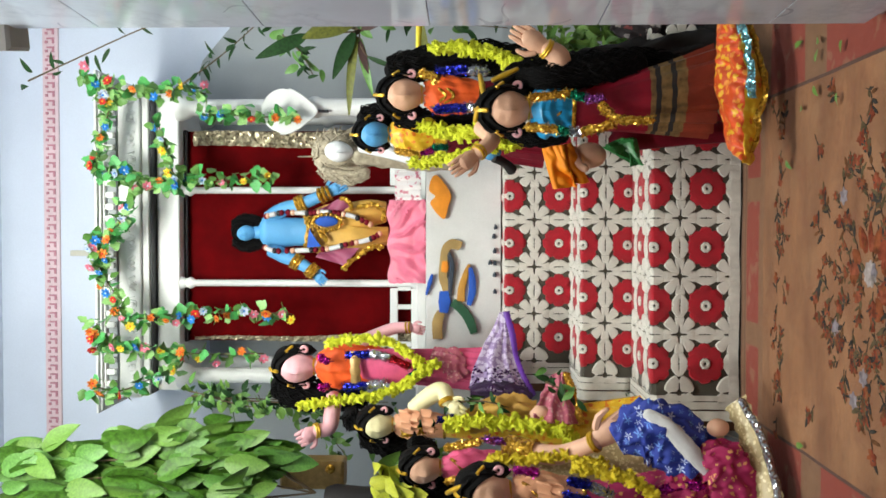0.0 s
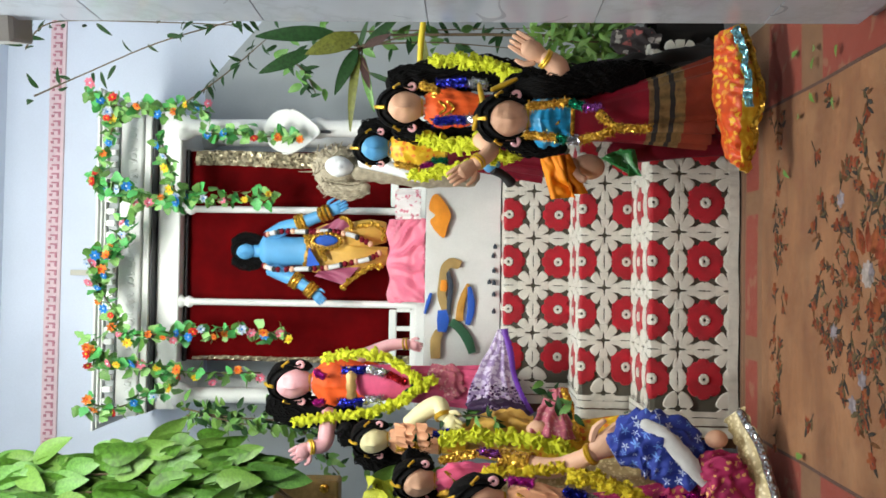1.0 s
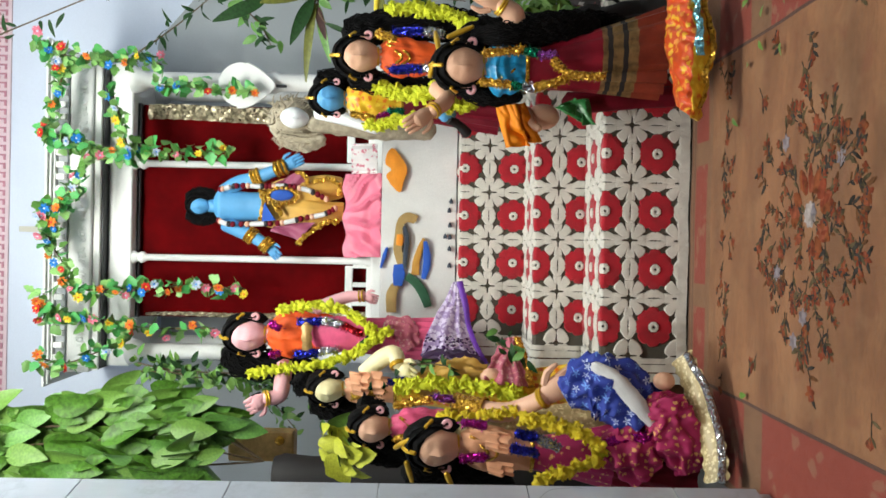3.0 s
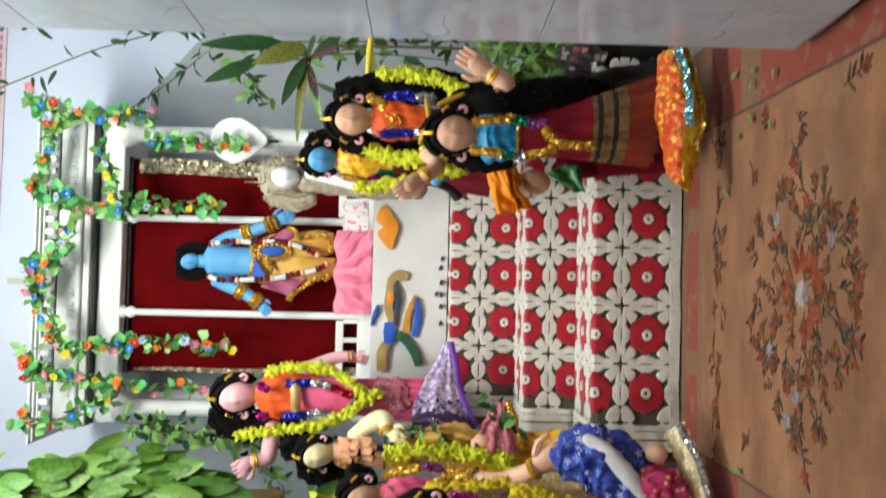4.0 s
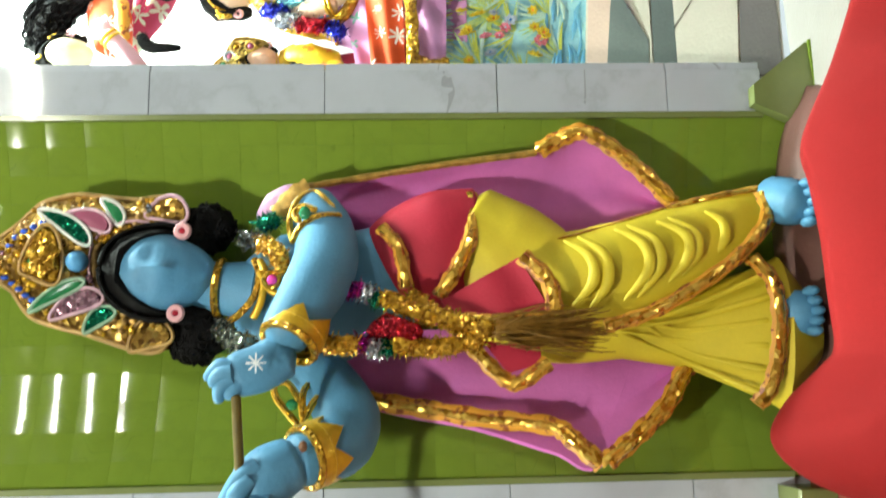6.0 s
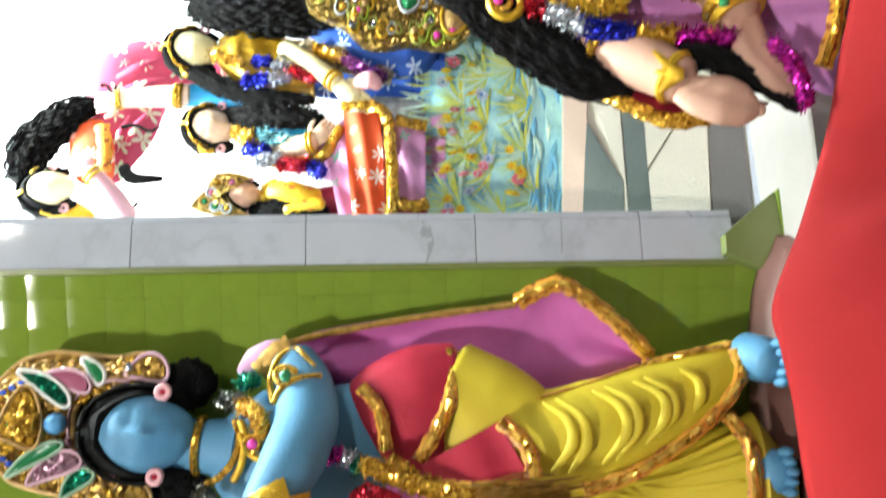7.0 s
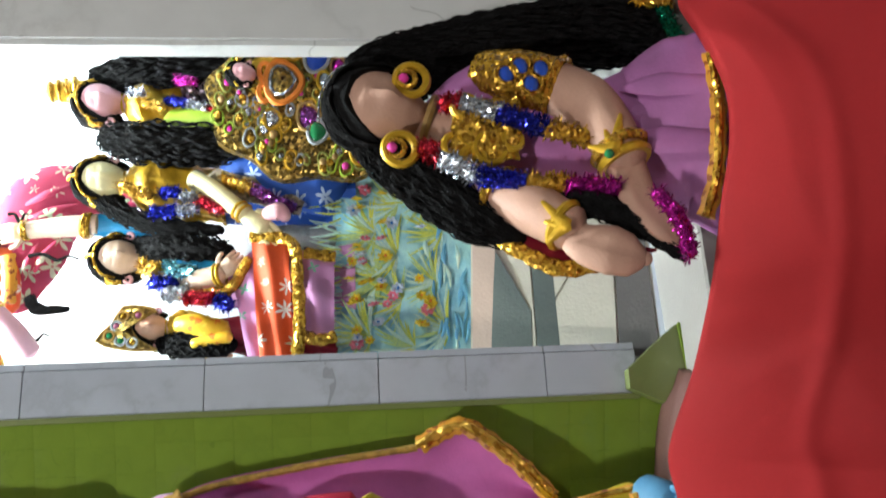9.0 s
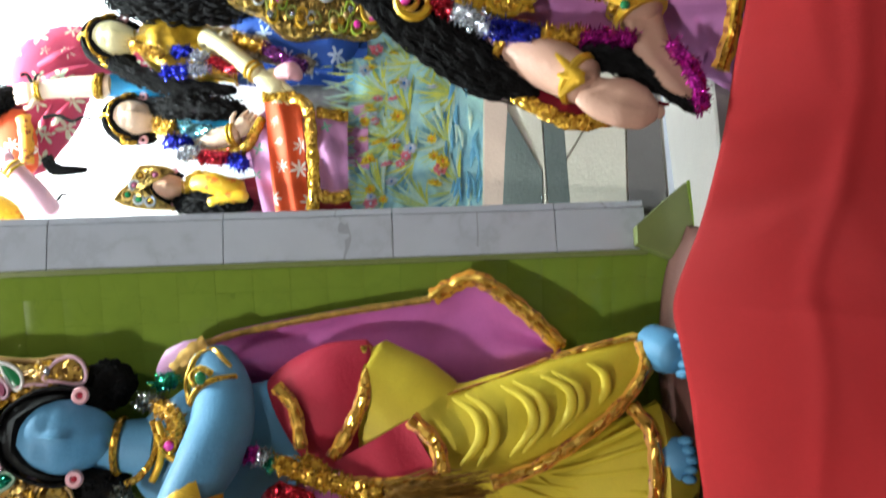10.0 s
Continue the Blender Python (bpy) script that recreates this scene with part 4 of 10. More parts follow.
stitched("flower_patch", outline_of([(-0.590, 1.659, 0.842), (-0.626, 1.652, 0.809), (-0.662, 1.645, 0.792), (-0.698, 1.638, 0.802), (-0.740, 1.629, 0.815), (-0.724, 1.633, 0.841), (-0.685, 1.640, 0.866), (-0.663, 1.644, 0.848), (-0.642, 1.648, 0.870), (-0.603, 1.656, 0.862)]), "stitch_orange")
for name, line, w, m, lift in (("neck_patch", [(-0.831, 1.612, 0.754), (-0.823, 1.613, 0.788), (-0.844, 1.609, 0.812), (-0.890, 1.600, 0.819), (-0.942, 1.590, 0.822), (-0.998, 1.579, 0.807)], [0.010, 0.013, 0.013, 0.013, 0.014, 0.010], "stitch_tan", 0.003),
                               ("breast_patch", [(-0.887, 1.601, 0.814), (-0.910, 1.597, 0.814), (-0.926, 1.593, 0.816)], [0.010, 0.013, 0.010], "stitch_orange", 0.005),
                               ("back_patch", [(-0.857, 1.607, 0.801), (-0.903, 1.598, 0.789), (-0.962, 1.586, 0.794), (-1.007, 1.577, 0.795)], [0.006, 0.009, 0.009, 0.006], "stitch_slate", 0.004),
                               ("body_patch", [(-0.991, 1.581, 0.818), (-1.027, 1.574, 0.815), (-1.066, 1.566, 0.818)], [0.015, 0.022, 0.015], "stitch_blue", 0.005),
                               ("tail_patch", [(-1.063, 1.567, 0.826), (-1.099, 1.560, 0.840), (-1.158, 1.548, 0.839)], [0.014, 0.019, 0.017], "stitch_tan", 0.003),
                               ("wing_patch", [(-0.899, 1.599, 0.728), (-0.935, 1.592, 0.741), (-0.981, 1.583, 0.754), (-1.027, 1.574, 0.757)], [0.005, 0.011, 0.013, 0.014], "stitch_ochre", 0.003),
                               ("feather_patch", [(-0.909, 1.597, 0.724), (-0.955, 1.588, 0.717), (-0.997, 1.579, 0.718), (-1.040, 1.571, 0.729)], [0.006, 0.013, 0.013, 0.008], "stitch_blue", 0.005),
                               ("leg_patch", [(-1.030, 1.573, 0.787), (-1.056, 1.568, 0.753), (-1.092, 1.561, 0.727), (-1.137, 1.552, 0.710)], [0.014, 0.016, 0.017, 0.013], "stitch_green", 0.004),
                               ("leaf_patch", [(-0.933, 1.592, 0.858), (-0.962, 1.586, 0.867), (-1.005, 1.578, 0.880)], [0.004, 0.008, 0.003], "stitch_blue", 0.003)):
    flat = [to_bay(p) for p in line]
    stitched(name, arc_patch(0.0, 0.0, [(p.x, p.z) for p in flat], w), m, lift)
for p in ((-0.770, 1.624, 0.635), (-0.802, 1.617, 0.641), (-0.853, 1.607, 0.638), (-0.892, 1.600, 0.654), (-0.895, 1.599, 0.637), (-0.935, 1.592, 0.638), (-0.993, 1.580, 0.637)):
    c = to_bay(p)
    stitched("dot_patch", [(c.x + 0.009 * math.cos(a) * (1 + 0.4 * math.cos(3 * a)), c.z + 0.007 * math.sin(a)) for a in [2 * math.pi * j / 12 for j in range(12)]], "stitch_slate", 0.003)

# ---------------------------------------------------------------- pavilion
pav = thing("pavilion", "white carved pavilion with a maroon curtain and flower garlands", "pavilion")
PB = TZ1 + 0.008


uL, uR = to_bay((-1.430, 1.903, 1.465)).x, to_bay((-0.378, 2.107, 1.487)).x
zTop, zBeam, zCap = 2.166, 1.978, 1.884


def bay_box(sh, u0, u1, v0, v1, z0, z1, material, bevel=0.004):
    t = Shape()
    t.box((u0, v0, z0), (u1, v1, z1), material, bevel)
    sh.add([BAY @ Vector(p) for p in t.v], t.f, material)


s = Shape()
bay_box(s, uL - 0.10, uR + 0.08, 0.98, 1.46, PB, PB + 0.045, "white_paint", 0.008)
part("base", s, pav, smooth=False)
for u, w in ((uL, 0.034), (uR, 0.036)):
    for dv in (0.0, 0.3):
        s = Shape()
        s.lathe(bay(u, 1.08 + dv, 0), [(PB + 0.045, w * 1.3), (PB + 0.075, w * 1.3), (PB + 0.085, w), (PB + 0.42, w * 0.95), (PB + 0.44, w * 1.2), (PB + 0.46, w * 1.2), (PB + 0.48, w * 0.95), (zCap - 0.05, w * 0.88), (zCap - 0.035, w * 1.25), (zCap, w * 1.5), (zCap + 0.01, w * 1.5)], "white_paint", 20)
        part("post", s, pav)
uA, uB = to_bay((-0.701, 2.044, 1.480)).x, to_bay((-1.067, 1.973, 1.473)).x
for u in (uA, uB):
    s = Shape()
    s.lathe(bay(u, 1.10, 0), [(PB + 0.04, 0.022), (PB + 0.06, 0.022), (PB + 0.07, 0.0145), (zCap - 0.05, 0.0135), (zCap - 0.04, 0.022), (zCap - 0.03, 0.024), (zCap - 0.015, 0.016), (zCap, 0.028), (zCap + 0.012, 0.028)], "white_paint", 16)
    part("baluster", s, pav)
# low rail with square openings
for u0, u1 in ((uL + 0.05, uB - 0.02), (uA + 0.02, uR - 0.05)):
    s = Shape()
    bay_box(s, u0, u1, 1.10, 1.12, PB + 0.045, PB + 0.07, "white_paint", 0.003)
    bay_box(s, u0, u1, 1.10, 1.12, PB + 0.125, PB + 0.155, "white_paint", 0.003)
    n = 4
    for i in range(n + 1):
        c = u0 + (u1 - u0) * i / n
        bay_box(s, c - 0.009, c + 0.009, 1.10, 1.12, PB + 0.07, PB + 0.125, "white_paint", 0.002)
    part("rail", s, pav, smooth=False)
# entablature: beam, near-black strip for shade under the fascia, fascia, frieze with teeth, cornice
s = Shape()
bay_box(s, uL - 0.06, uR + 0.06, 1.07, 1.42, zCap + 0.004, zBeam, "white_paint", 0.004)
part("beam", s, pav, smooth=False)
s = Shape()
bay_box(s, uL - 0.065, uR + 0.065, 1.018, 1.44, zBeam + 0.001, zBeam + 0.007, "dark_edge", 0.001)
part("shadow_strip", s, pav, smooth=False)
s = Shape()
bay_box(s, uL - 0.07, uR + 0.07, 1.005, 1.44, zBeam + 0.008, zBeam + 0.034, "white_paint", 0.003)
part("fascia", s, pav, smooth=False)
s = Shape()
bay_box(s, uL - 0.075, uR + 0.075, 0.985, 1.44, zBeam + 0.035, zTop - 0.066, "white_paint", 0.004)
part("frieze", s, pav, smooth=False)
# grey backing paints the shade in the gaps between the white teeth
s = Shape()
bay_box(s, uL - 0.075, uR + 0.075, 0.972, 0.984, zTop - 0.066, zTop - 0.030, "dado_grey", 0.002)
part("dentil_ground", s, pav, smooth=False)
dentil = Shape()
dentil.box((-0.011, 0.950, zTop - 0.064), (0.011, 0.971, zTop - 0.030), "white_paint", 0.003)
dentil = dentil.mesh("dentil", False)
for i in range(27):
    part("dentil", dentil, pav, at=BAY @ Matrix.Translation((uL - 0.06 + (uR - uL + 0.12) * i / 26, 0, 0)))
# pressed scroll work on the frieze
rnd = random.Random(17)
for i in range(15):
    u = uL - 0.03 + (uR - uL + 0.06) * i / 14
    s = Shape()
    for k in (-1, 1):
        loop = [bay(u + k * (0.004 + 0.026 * a), 0.984, zBeam + 0.068 + 0.016 * math.sin(a * 7 + i) * (1 - 0.4 * a)) for a in [j / 8 for j in range(9)]]
        s.tube(loop, [0.005] * 8 + [0.002], "white_paint", 6, 0.6, 2)
    s.ball(bay(u, 0.983, zBeam + 0.068), (0.010, 0.006, 0.012), "white_paint", seg=8, rows=6)
    part("scroll", s, pav)
for k, (g, z0, z1) in enumerate(((0.10, zTop - 0.030, zTop - 0.022), (0.115, zTop - 0.021, zTop - 0.013), (0.125, zTop - 0.010, zTop))):
    s = Shape()
    bay_box(s, uL - g, uR + g, 0.96 - (g - 0.09), 1.45, z0 + 0.001, z1, "white_paint", 0.002)
    part("cornice", s, pav, smooth=False)
# grey layer set back in the cornice, its colour standing for the groove's shade
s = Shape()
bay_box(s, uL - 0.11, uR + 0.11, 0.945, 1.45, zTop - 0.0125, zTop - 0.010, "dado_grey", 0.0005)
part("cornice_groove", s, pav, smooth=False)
s = Shape()
s.sheet(lambda a, b: bay(-0.352 + 0.855 * a, 1.155 + (0.0035 * math.sin(a * 40 + 2 * math.sin(a * 9)) + 0.0025 * math.sin(a * 23 + 2)) * (1.2 - 0.4 * b), PB + 0.05 + (zCap - PB - 0.046) * b), 150, 6, "maroon_curtain", 0.004)
part("curtain", s, pav, "maroon curtain hung nearly flat")
s = Shape()
bay_box(s, -0.355, 0.505, 1.125, 1.145, zCap - 0.012, zCap + 0.003, "dark_edge", 0.003)
part("curtain_rail", s, pav, smooth=False)
for u0, w0, w1 in ((-0.350, 0.030, 0.012), (0.500, -0.066, -0.058)):
    s = Shape()
    s.sheet(lambda a, b: bay(u0 + (w0 + (w1 - w0) * b) * a + 0.004 * math.sin(b * 9), 1.146 - 0.008 * math.sin(b * 60 + a * 3) ** 2 - 0.004 * math.sin(a * 3.1), PB + 0.05 + (zCap - PB - 0.085) * b), 5, 110, "sequin_cream", 0.004)
    part("sequin_strip", s, pav, "sequinned edging strip")
# drop-shaped shield on the post
s = Shape()
cz = 1.452
drop = []
for i in range(40):
    a = 2 * math.pi * i / 40
    drop.append((0.086 * math.cos(a) * (1 if math.sin(a) > 0 else 1 - 0.55 * abs(math.sin(a)) ** 1.5), 0.088 * math.sin(a) if math.sin(a) > 0 else 0.125 * math.sin(a)))
uD = to_bay((-0.385, 2.024, 1.469)).x
s.prism(drop, 0.014, "white_paint", BAY @ Matrix.Translation((uD, 1.02, cz)))
part("shield", s, pav, "white heart-shaped plaque", smooth=False)
s = Shape()
line = [(x * 1.0, z * 1.0) for x, z in drop]
s.tube([BAY @ Vector((uD + x * 1.02, 1.018, cz + z * 1.02)) for x, z in drop[19:41]], 0.006, "white_paint", 8, steps=2)
s.tube([bay(uD, 1.02, cz - 0.12), bay(uD, 1.035, cz - 0.17)], 0.006, "dark_edge", 8, steps=2)
part("shield_rim", s, pav)

# pale conduit on the wall above the pavilion
s = Shape()
p = to_bay((-1.039, 2.386, 2.518))
s.box((p.x - 0.012, 1.49, zTop), (p.x + 0.012, 1.507, 2.53), "cream_paint", 0.003)
solid("conduit", s, "thin cream conduit running up the wall", "conduit", smooth=False, at=BAY)

# ---------------------------------------------------------------- dolls: each is one plain mesh
def ring_band(sh, c, axis, r, thick, material, n=18, squash=1.0):
    """A bangle or neckband round a limb."""
    c, q = Vector(c), Vector(axis).normalized()
    side = Vector((0, 1, 0)) if abs(q.y) < 0.9 else Vector((1, 0, 0))
    side = (side - q * side.dot(q)).normalized()
    other = q.cross(side)
    rows = []
    for j in range(n + 1):
        a = 2 * math.pi * j / n
        d = other * math.cos(a) + side * math.sin(a) * squash
        rows.append([c + d * r + (d * math.cos(b) + q * math.sin(b)) * thick for b in [2 * math.pi * k / 6 for k in range(6)]])
    sh.rings(rows, material, caps=False)


def cuff(sh, c, axis, r, length, material="gold_paint", points=6, squash=1.0):
    """A cut-metal cuff with a pointed upper edge."""
    c, q = Vector(c), Vector(axis).normalized()
    side = Vector((0, 1, 0)) if abs(q.y) < 0.9 else Vector((1, 0, 0))
    side = (side - q * side.dot(q)).normalized()
    other = q.cross(side)
    n = points * 6
    rows = []
    for reach, grow in ((0.0, 0.99), (0.0, 1.10), (0.5, 1.12), (1.0, 1.10), (1.0, 0.99)):
        ring = []
        for j in range(n):
            a = 2 * math.pi * j / n
            tip = 0.45 + 0.55 * abs(1 - (j % 6) / 3)
            ring.append(c + (other * math.cos(a) + side * math.sin(a) * squash) * r * grow + q * length * reach * tip)
        rows.append(ring)
    sh.rings(rows, material, caps=False)


def flat_band(sh, pts, width, thick, material, steps=6, facing=(0, -1, 0)):
    """A ribbon that runs along a line and faces one way."""
    line, rad = curve_line(pts, width, steps)
    f = Vector(facing).normalized()
    rows = []
    for i, p in enumerate(line):
        d = (line[min(i + 1, len(line) - 1)] - line[max(i - 1, 0)]).normalized()
        w = d.cross(f).normalized() * rad[i] * (1 + 0.12 * math.sin(i * 1.9))
        rows.append([p - w, p - w * 0.4 + f * thick, p + w * 0.4 + f * thick, p + w, p + w * 0.4 - f * thick * 0.5, p - w * 0.4 - f * thick * 0.5])
    sh.rings(rows, material)


def wavy_hair(sh, pts, radii, material="hair_black", strands=7, seed=1, wave=1.0):
    """A fall of fine crimped locks."""
    rnd = random.Random(seed)
    line, rad = curve_line(pts, radii, 16)
    sh.tube(pts, [r * 0.86 for r in radii], material, 14, 0.8, lump=0.2)
    for k in range(strands * 9):
        a = 2 * math.pi * k / (strands * 9) + rnd.uniform(-0.3, 0.3)
        ph, depth, freq = rnd.random() * 6, rnd.uniform(0.66, 1.12), rnd.uniform(0.75, 1.25)
        stop = len(line) - rnd.randrange(0, max(1, len(line) // 5))
        path = []
        for i, p in enumerate(line[:stop]):
            d = (line[min(i + 1, len(line) - 1)] - line[max(i - 1, 0)]).normalized()
            side = Vector((0, 1, 0)) - d * d.y
            side.normalize()
            other = d.cross(side)
            wob = wave * 0.13 * math.sin(i * freq + ph) + 0.05 * math.sin(i * 0.31 + 2 * ph)
            path.append(p + (other * (math.cos(a) * depth + wob) + side * (math.sin(a) * depth * 0.8 + wob * 0.6)) * rad[i])
        sh.tube(path, [max(0.0013, r * rnd.uniform(0.045, 0.085) * (0.45 + 0.55 * wave)) for r in rad[:stop]], material, 4, steps=1)


def head(sh, c, r, skin, hair="hair_black", tiara=True, up=(0, 0, 1), bun=0.0, ears=True, facing=0.0, cap=1.0):
    """An egg-shaped plain head with hair, hairband and earrings; it faces the walk."""
    c, q = Vector(c), Vector(up).normalized()
    f = Vector((math.sin(radians(facing)), -math.cos(radians(facing)), 0))
    f = (f - q * f.dot(q)).normalized()
    x = q.cross(-f).normalized()
    frame_m = Matrix((x, -f, q)).transposed()

    def loc(a, b, d):
        return c + frame_m @ Vector((a * r, b * r, d * r))

    rows = []
    for i in range(27):
        th = math.pi * (0.03 + 0.94 * i / 26)
        z = -math.cos(th)
        w = math.sin(th) * (1.0 - 0.16 * max(0, -z))
        ring = []
        for j in range(36):
            a = 2 * math.pi * j / 36
            px, py = math.cos(a) * w * 0.74, math.sin(a) * w * 0.80
            out = 0.0
            if py < 0:
                out += 0.20 * math.exp(-((px / 0.085) ** 2 + ((z + 0.20) / 0.17) ** 2)) + 0.06 * math.exp(-((px / 0.06) ** 2 + ((z - 0.05) / 0.2) ** 2))
                out -= 0.10 * math.exp(-(((abs(px) - 0.29) / 0.17) ** 2 + ((z - 0.06) / 0.13) ** 2))
                out += 0.065 * math.exp(-(((abs(px) - 0.29) / 0.11) ** 2 + ((z - 0.04) / 0.065) ** 2))
                out += 0.030 * math.exp(-(((abs(px) - 0.30) / 0.20) ** 2 + ((z - 0.26) / 0.05) ** 2))
                out += 0.075 * math.exp(-((px / 0.17) ** 2 + ((z + 0.50) / 0.050) ** 2)) + 0.05 * math.exp(-((px / 0.14) ** 2 + ((z + 0.61) / 0.05) ** 2))
                out += 0.05 * math.exp(-((px / 0.16) ** 2 + ((z + 0.84) / 0.10) ** 2))
            ring.append(loc(px, py - out, z))
        rows.append(ring)
    sh.rings(rows, skin)
    rot = frame_m.to_euler()
    t = [math.degrees(a) for a in rot]
    if hair:
        grid = []
        for i in range(9):
            row = []
            for j in range(28):
                a = 2 * math.pi * j / 28
                front = 0.5 - 0.5 * math.sin(a)
                z0 = 1.28 * front ** 2.6 - 0.55 - 0.06 * math.cos(2 * a)
                z0 = min(0.58, z0 + 0.12 * max(0, 1 - abs(math.cos(a)) * 6) * (1 if math.sin(a) < 0 else 0))
                z = z0 + (0.985 - z0) * i / 8
                w = math.sqrt(max(0, 1 - z * z)) * (1.0 - 0.16 * max(0, -z)) * 1.06 + 0.012
                row.append(loc(math.cos(a) * w * 0.76, math.sin(a) * w * 0.83, z * 1.07))
            grid.append(row)
        sh.rings(grid, hair)
        sh.ball(loc(0, 0.30, 0.26), (r * 0.92 * cap, r * 0.82, r * 0.92 * cap), hair, t, 18, 10, 0.12)
        # combed strands from the parting to the sides
        for sx in (-1, 1):
            for k in range(15):
                y0 = -0.64 + 0.072 * k
                path = []
                for i in range(7):
                    g = radians(4 + 17.5 * i)
                    yy = (y0 + 0.45 * (i / 6)) * (1.0 if k < 10 else 1.1)
                    w = math.sqrt(max(0.05, 1 - (yy / 1.15) ** 2))
                    path.append(loc(sx * math.sin(g) * w * 0.93 * (0.86 + 0.1 * cap), yy + 0.05 * math.sin(i * 2 + k), 0.02 + math.cos(g) * w * 1.08 + 0.02 * math.sin(i * 1.7 + k)))
                sh.tube(path, r * 0.036, hair, 5, steps=3, lump=0.2)
        for sx in (-1, 1):
            sh.ball(loc(0.66 * sx, 0.22, -0.15), (r * 0.30, r * 0.45, r * 0.7), hair, t, 10, 8, 0.3)
    if tiara:
        sh.tube([loc(0, -0.70, 0.70), loc(0, -0.56, 0.96), loc(0, -0.25, 1.14)], r * 0.085, "gold_paint", 6, steps=3)
        for sx in (-1, 1):
            sh.tube([loc(0.80 * sx, -0.30, 0.36), loc(0.98 * sx, -0.06, 0.12)], r * 0.075, "gold_paint", 6, steps=2)
    if tiara == "circlet":
        sh.tube([loc(-0.80, -0.20, 0.05), loc(-0.66, -0.52, 0.52), loc(0, -0.74, 0.74), loc(0.66, -0.52, 0.52), loc(0.80, -0.20, 0.05)], r * 0.055, "gold_foil", 7, steps=5)
        for sx in (-1, 1):
            sh.ball(loc(0.92 * sx, -0.10, 0.10), (r * 0.16, r * 0.12, r * 0.30), "gold_foil", t, 10, 8, 0.3)
    if bun:
        sh.ball(loc(0, 0.25, 1.05 + bun * 0.3), (r * 0.42, r * 0.42, r * bun * 0.6), hair, t, 12, 8)
        for k in range(3):
            ring_band(sh, loc(0, 0.25, 1.0 + bun * 0.22 * k), q, r * (0.44 - 0.05 * k), r * 0.09, "gold_foil", 14)
    if ears:
        for sx in (-1, 1):
            ring_band(sh, loc(0.86 * sx, -0.10, -0.42), f, r * 0.13, r * 0.075, "clay_pink", 12)
            sh.ball(loc(0.80 * sx, -0.02, -0.2), (r * 0.1, r * 0.14, r * 0.2), skin, t, 8, 6)
    return loc


def palm(sh, wrist, tip, r, skin, spread=(0, 1, 0)):
    """A plain mitten-like hand with a thumb and finger ridges."""
    w, t = Vector(wrist), Vector(tip)
    d = (t - w)
    s = Vector(spread)
    s = (s - d.normalized() * s.dot(d.normalized())).normalized()
    o = d.normalized().cross(s)
    sh.tube([w, w + d * 0.3, w + d * 0.55], [r * 0.75, r * 1.1, r * 1.0], skin, 10, 0.55, flatdir=s)
    for k in (-1.4, -0.5, 0.4, 1.3):
        a = w + d * 0.45 + o * (k * r * 0.62)
        sh.tube([a, a + d * 0.3 + s * r * 0.1, a + d * (0.55 - 0.05 * abs(k)) + s * r * 0.35], [r * 0.30, r * 0.28, r * 0.2], skin, 6, steps=2)
    a = w + d * 0.15 + o * (r * 0.9)
    sh.tube([a, a + d * 0.2 + o * r * 0.7, a + d * 0.45 + o * r * 0.8], [r * 0.34, r * 0.32, r * 0.2], skin, 6, steps=2)


def arm(sh, pts, radii, skin, sleeve=None, bangle="gold_paint", hand=True, spread=(0, 1, 0)):
    pts = [Vector(p) for p in pts]
    stop = pts[:-1] if hand else pts
    sh.tube(stop, radii[:len(stop)], skin, 12, steps=5)
    if hand:
        palm(sh, stop[-1], pts[-1], radii[-1], skin, spread)
    if sleeve:
        sh.tube([pts[0], lerp(pts[0], pts[1], 0.55)], [radii[0] * 1.25, radii[0] * 1.18], sleeve, 12, steps=3)
        ring_band(sh, lerp(pts[0], pts[1], 0.6), pts[1] - pts[0], radii[0] * 1.12, radii[0] * 0.14, "gold_foil")
    if bangle:
        for k in (0.0, 0.16):
            ring_band(sh, lerp(stop[-1], stop[-2], 0.06 + k), stop[-1] - stop[-2], radii[len(stop) - 1] * 1.08, radii[len(stop) - 1] * 0.2, bangle)


def robe(sh, top, bottom, r0, r1, material, pleats=14, depth=0.10, squash=0.75, bands=(), sway=0.0):
    """A pleated skirt from the waist to the hem, with woven bands near the hem."""
    top, bottom = Vector(top), Vector(bottom)
    rows, n, steps = [], pleats * 4, 28
    for i in range(steps + 1):
        t = i / steps
        c = top.lerp(bottom, t)
        r = r0 + (r1 - r0) * t ** 1.25
        ring = []
        for j in range(n):
            a = 2 * math.pi * j / n
            k = 1 + depth * t * math.cos(pleats * a + 0.7 * math.sin(3 * a)) + 0.02 * math.sin(5 * a + t * 6)
            ring.append(c + Vector((math.cos(a) * r * k, math.sin(a) * r * k * squash, sway * math.sin(a * 2) * t)))
        rows.append(ring)
    edges = [(0.0, 1.0, material)] if not bands else []
    last = 0.0
    for t0, t1, m in bands:
        if t0 > last:
            edges.append((last, t0, material))
        edges.append((t0, t1, m))
        last = t1
    if bands and last < 1.0:
        edges.append((last, 1.0, material))
    for t0, t1, m in edges:
        a, b = round(t0 * steps), round(t1 * steps)
        sh.rings(rows[a:b + 1], m)


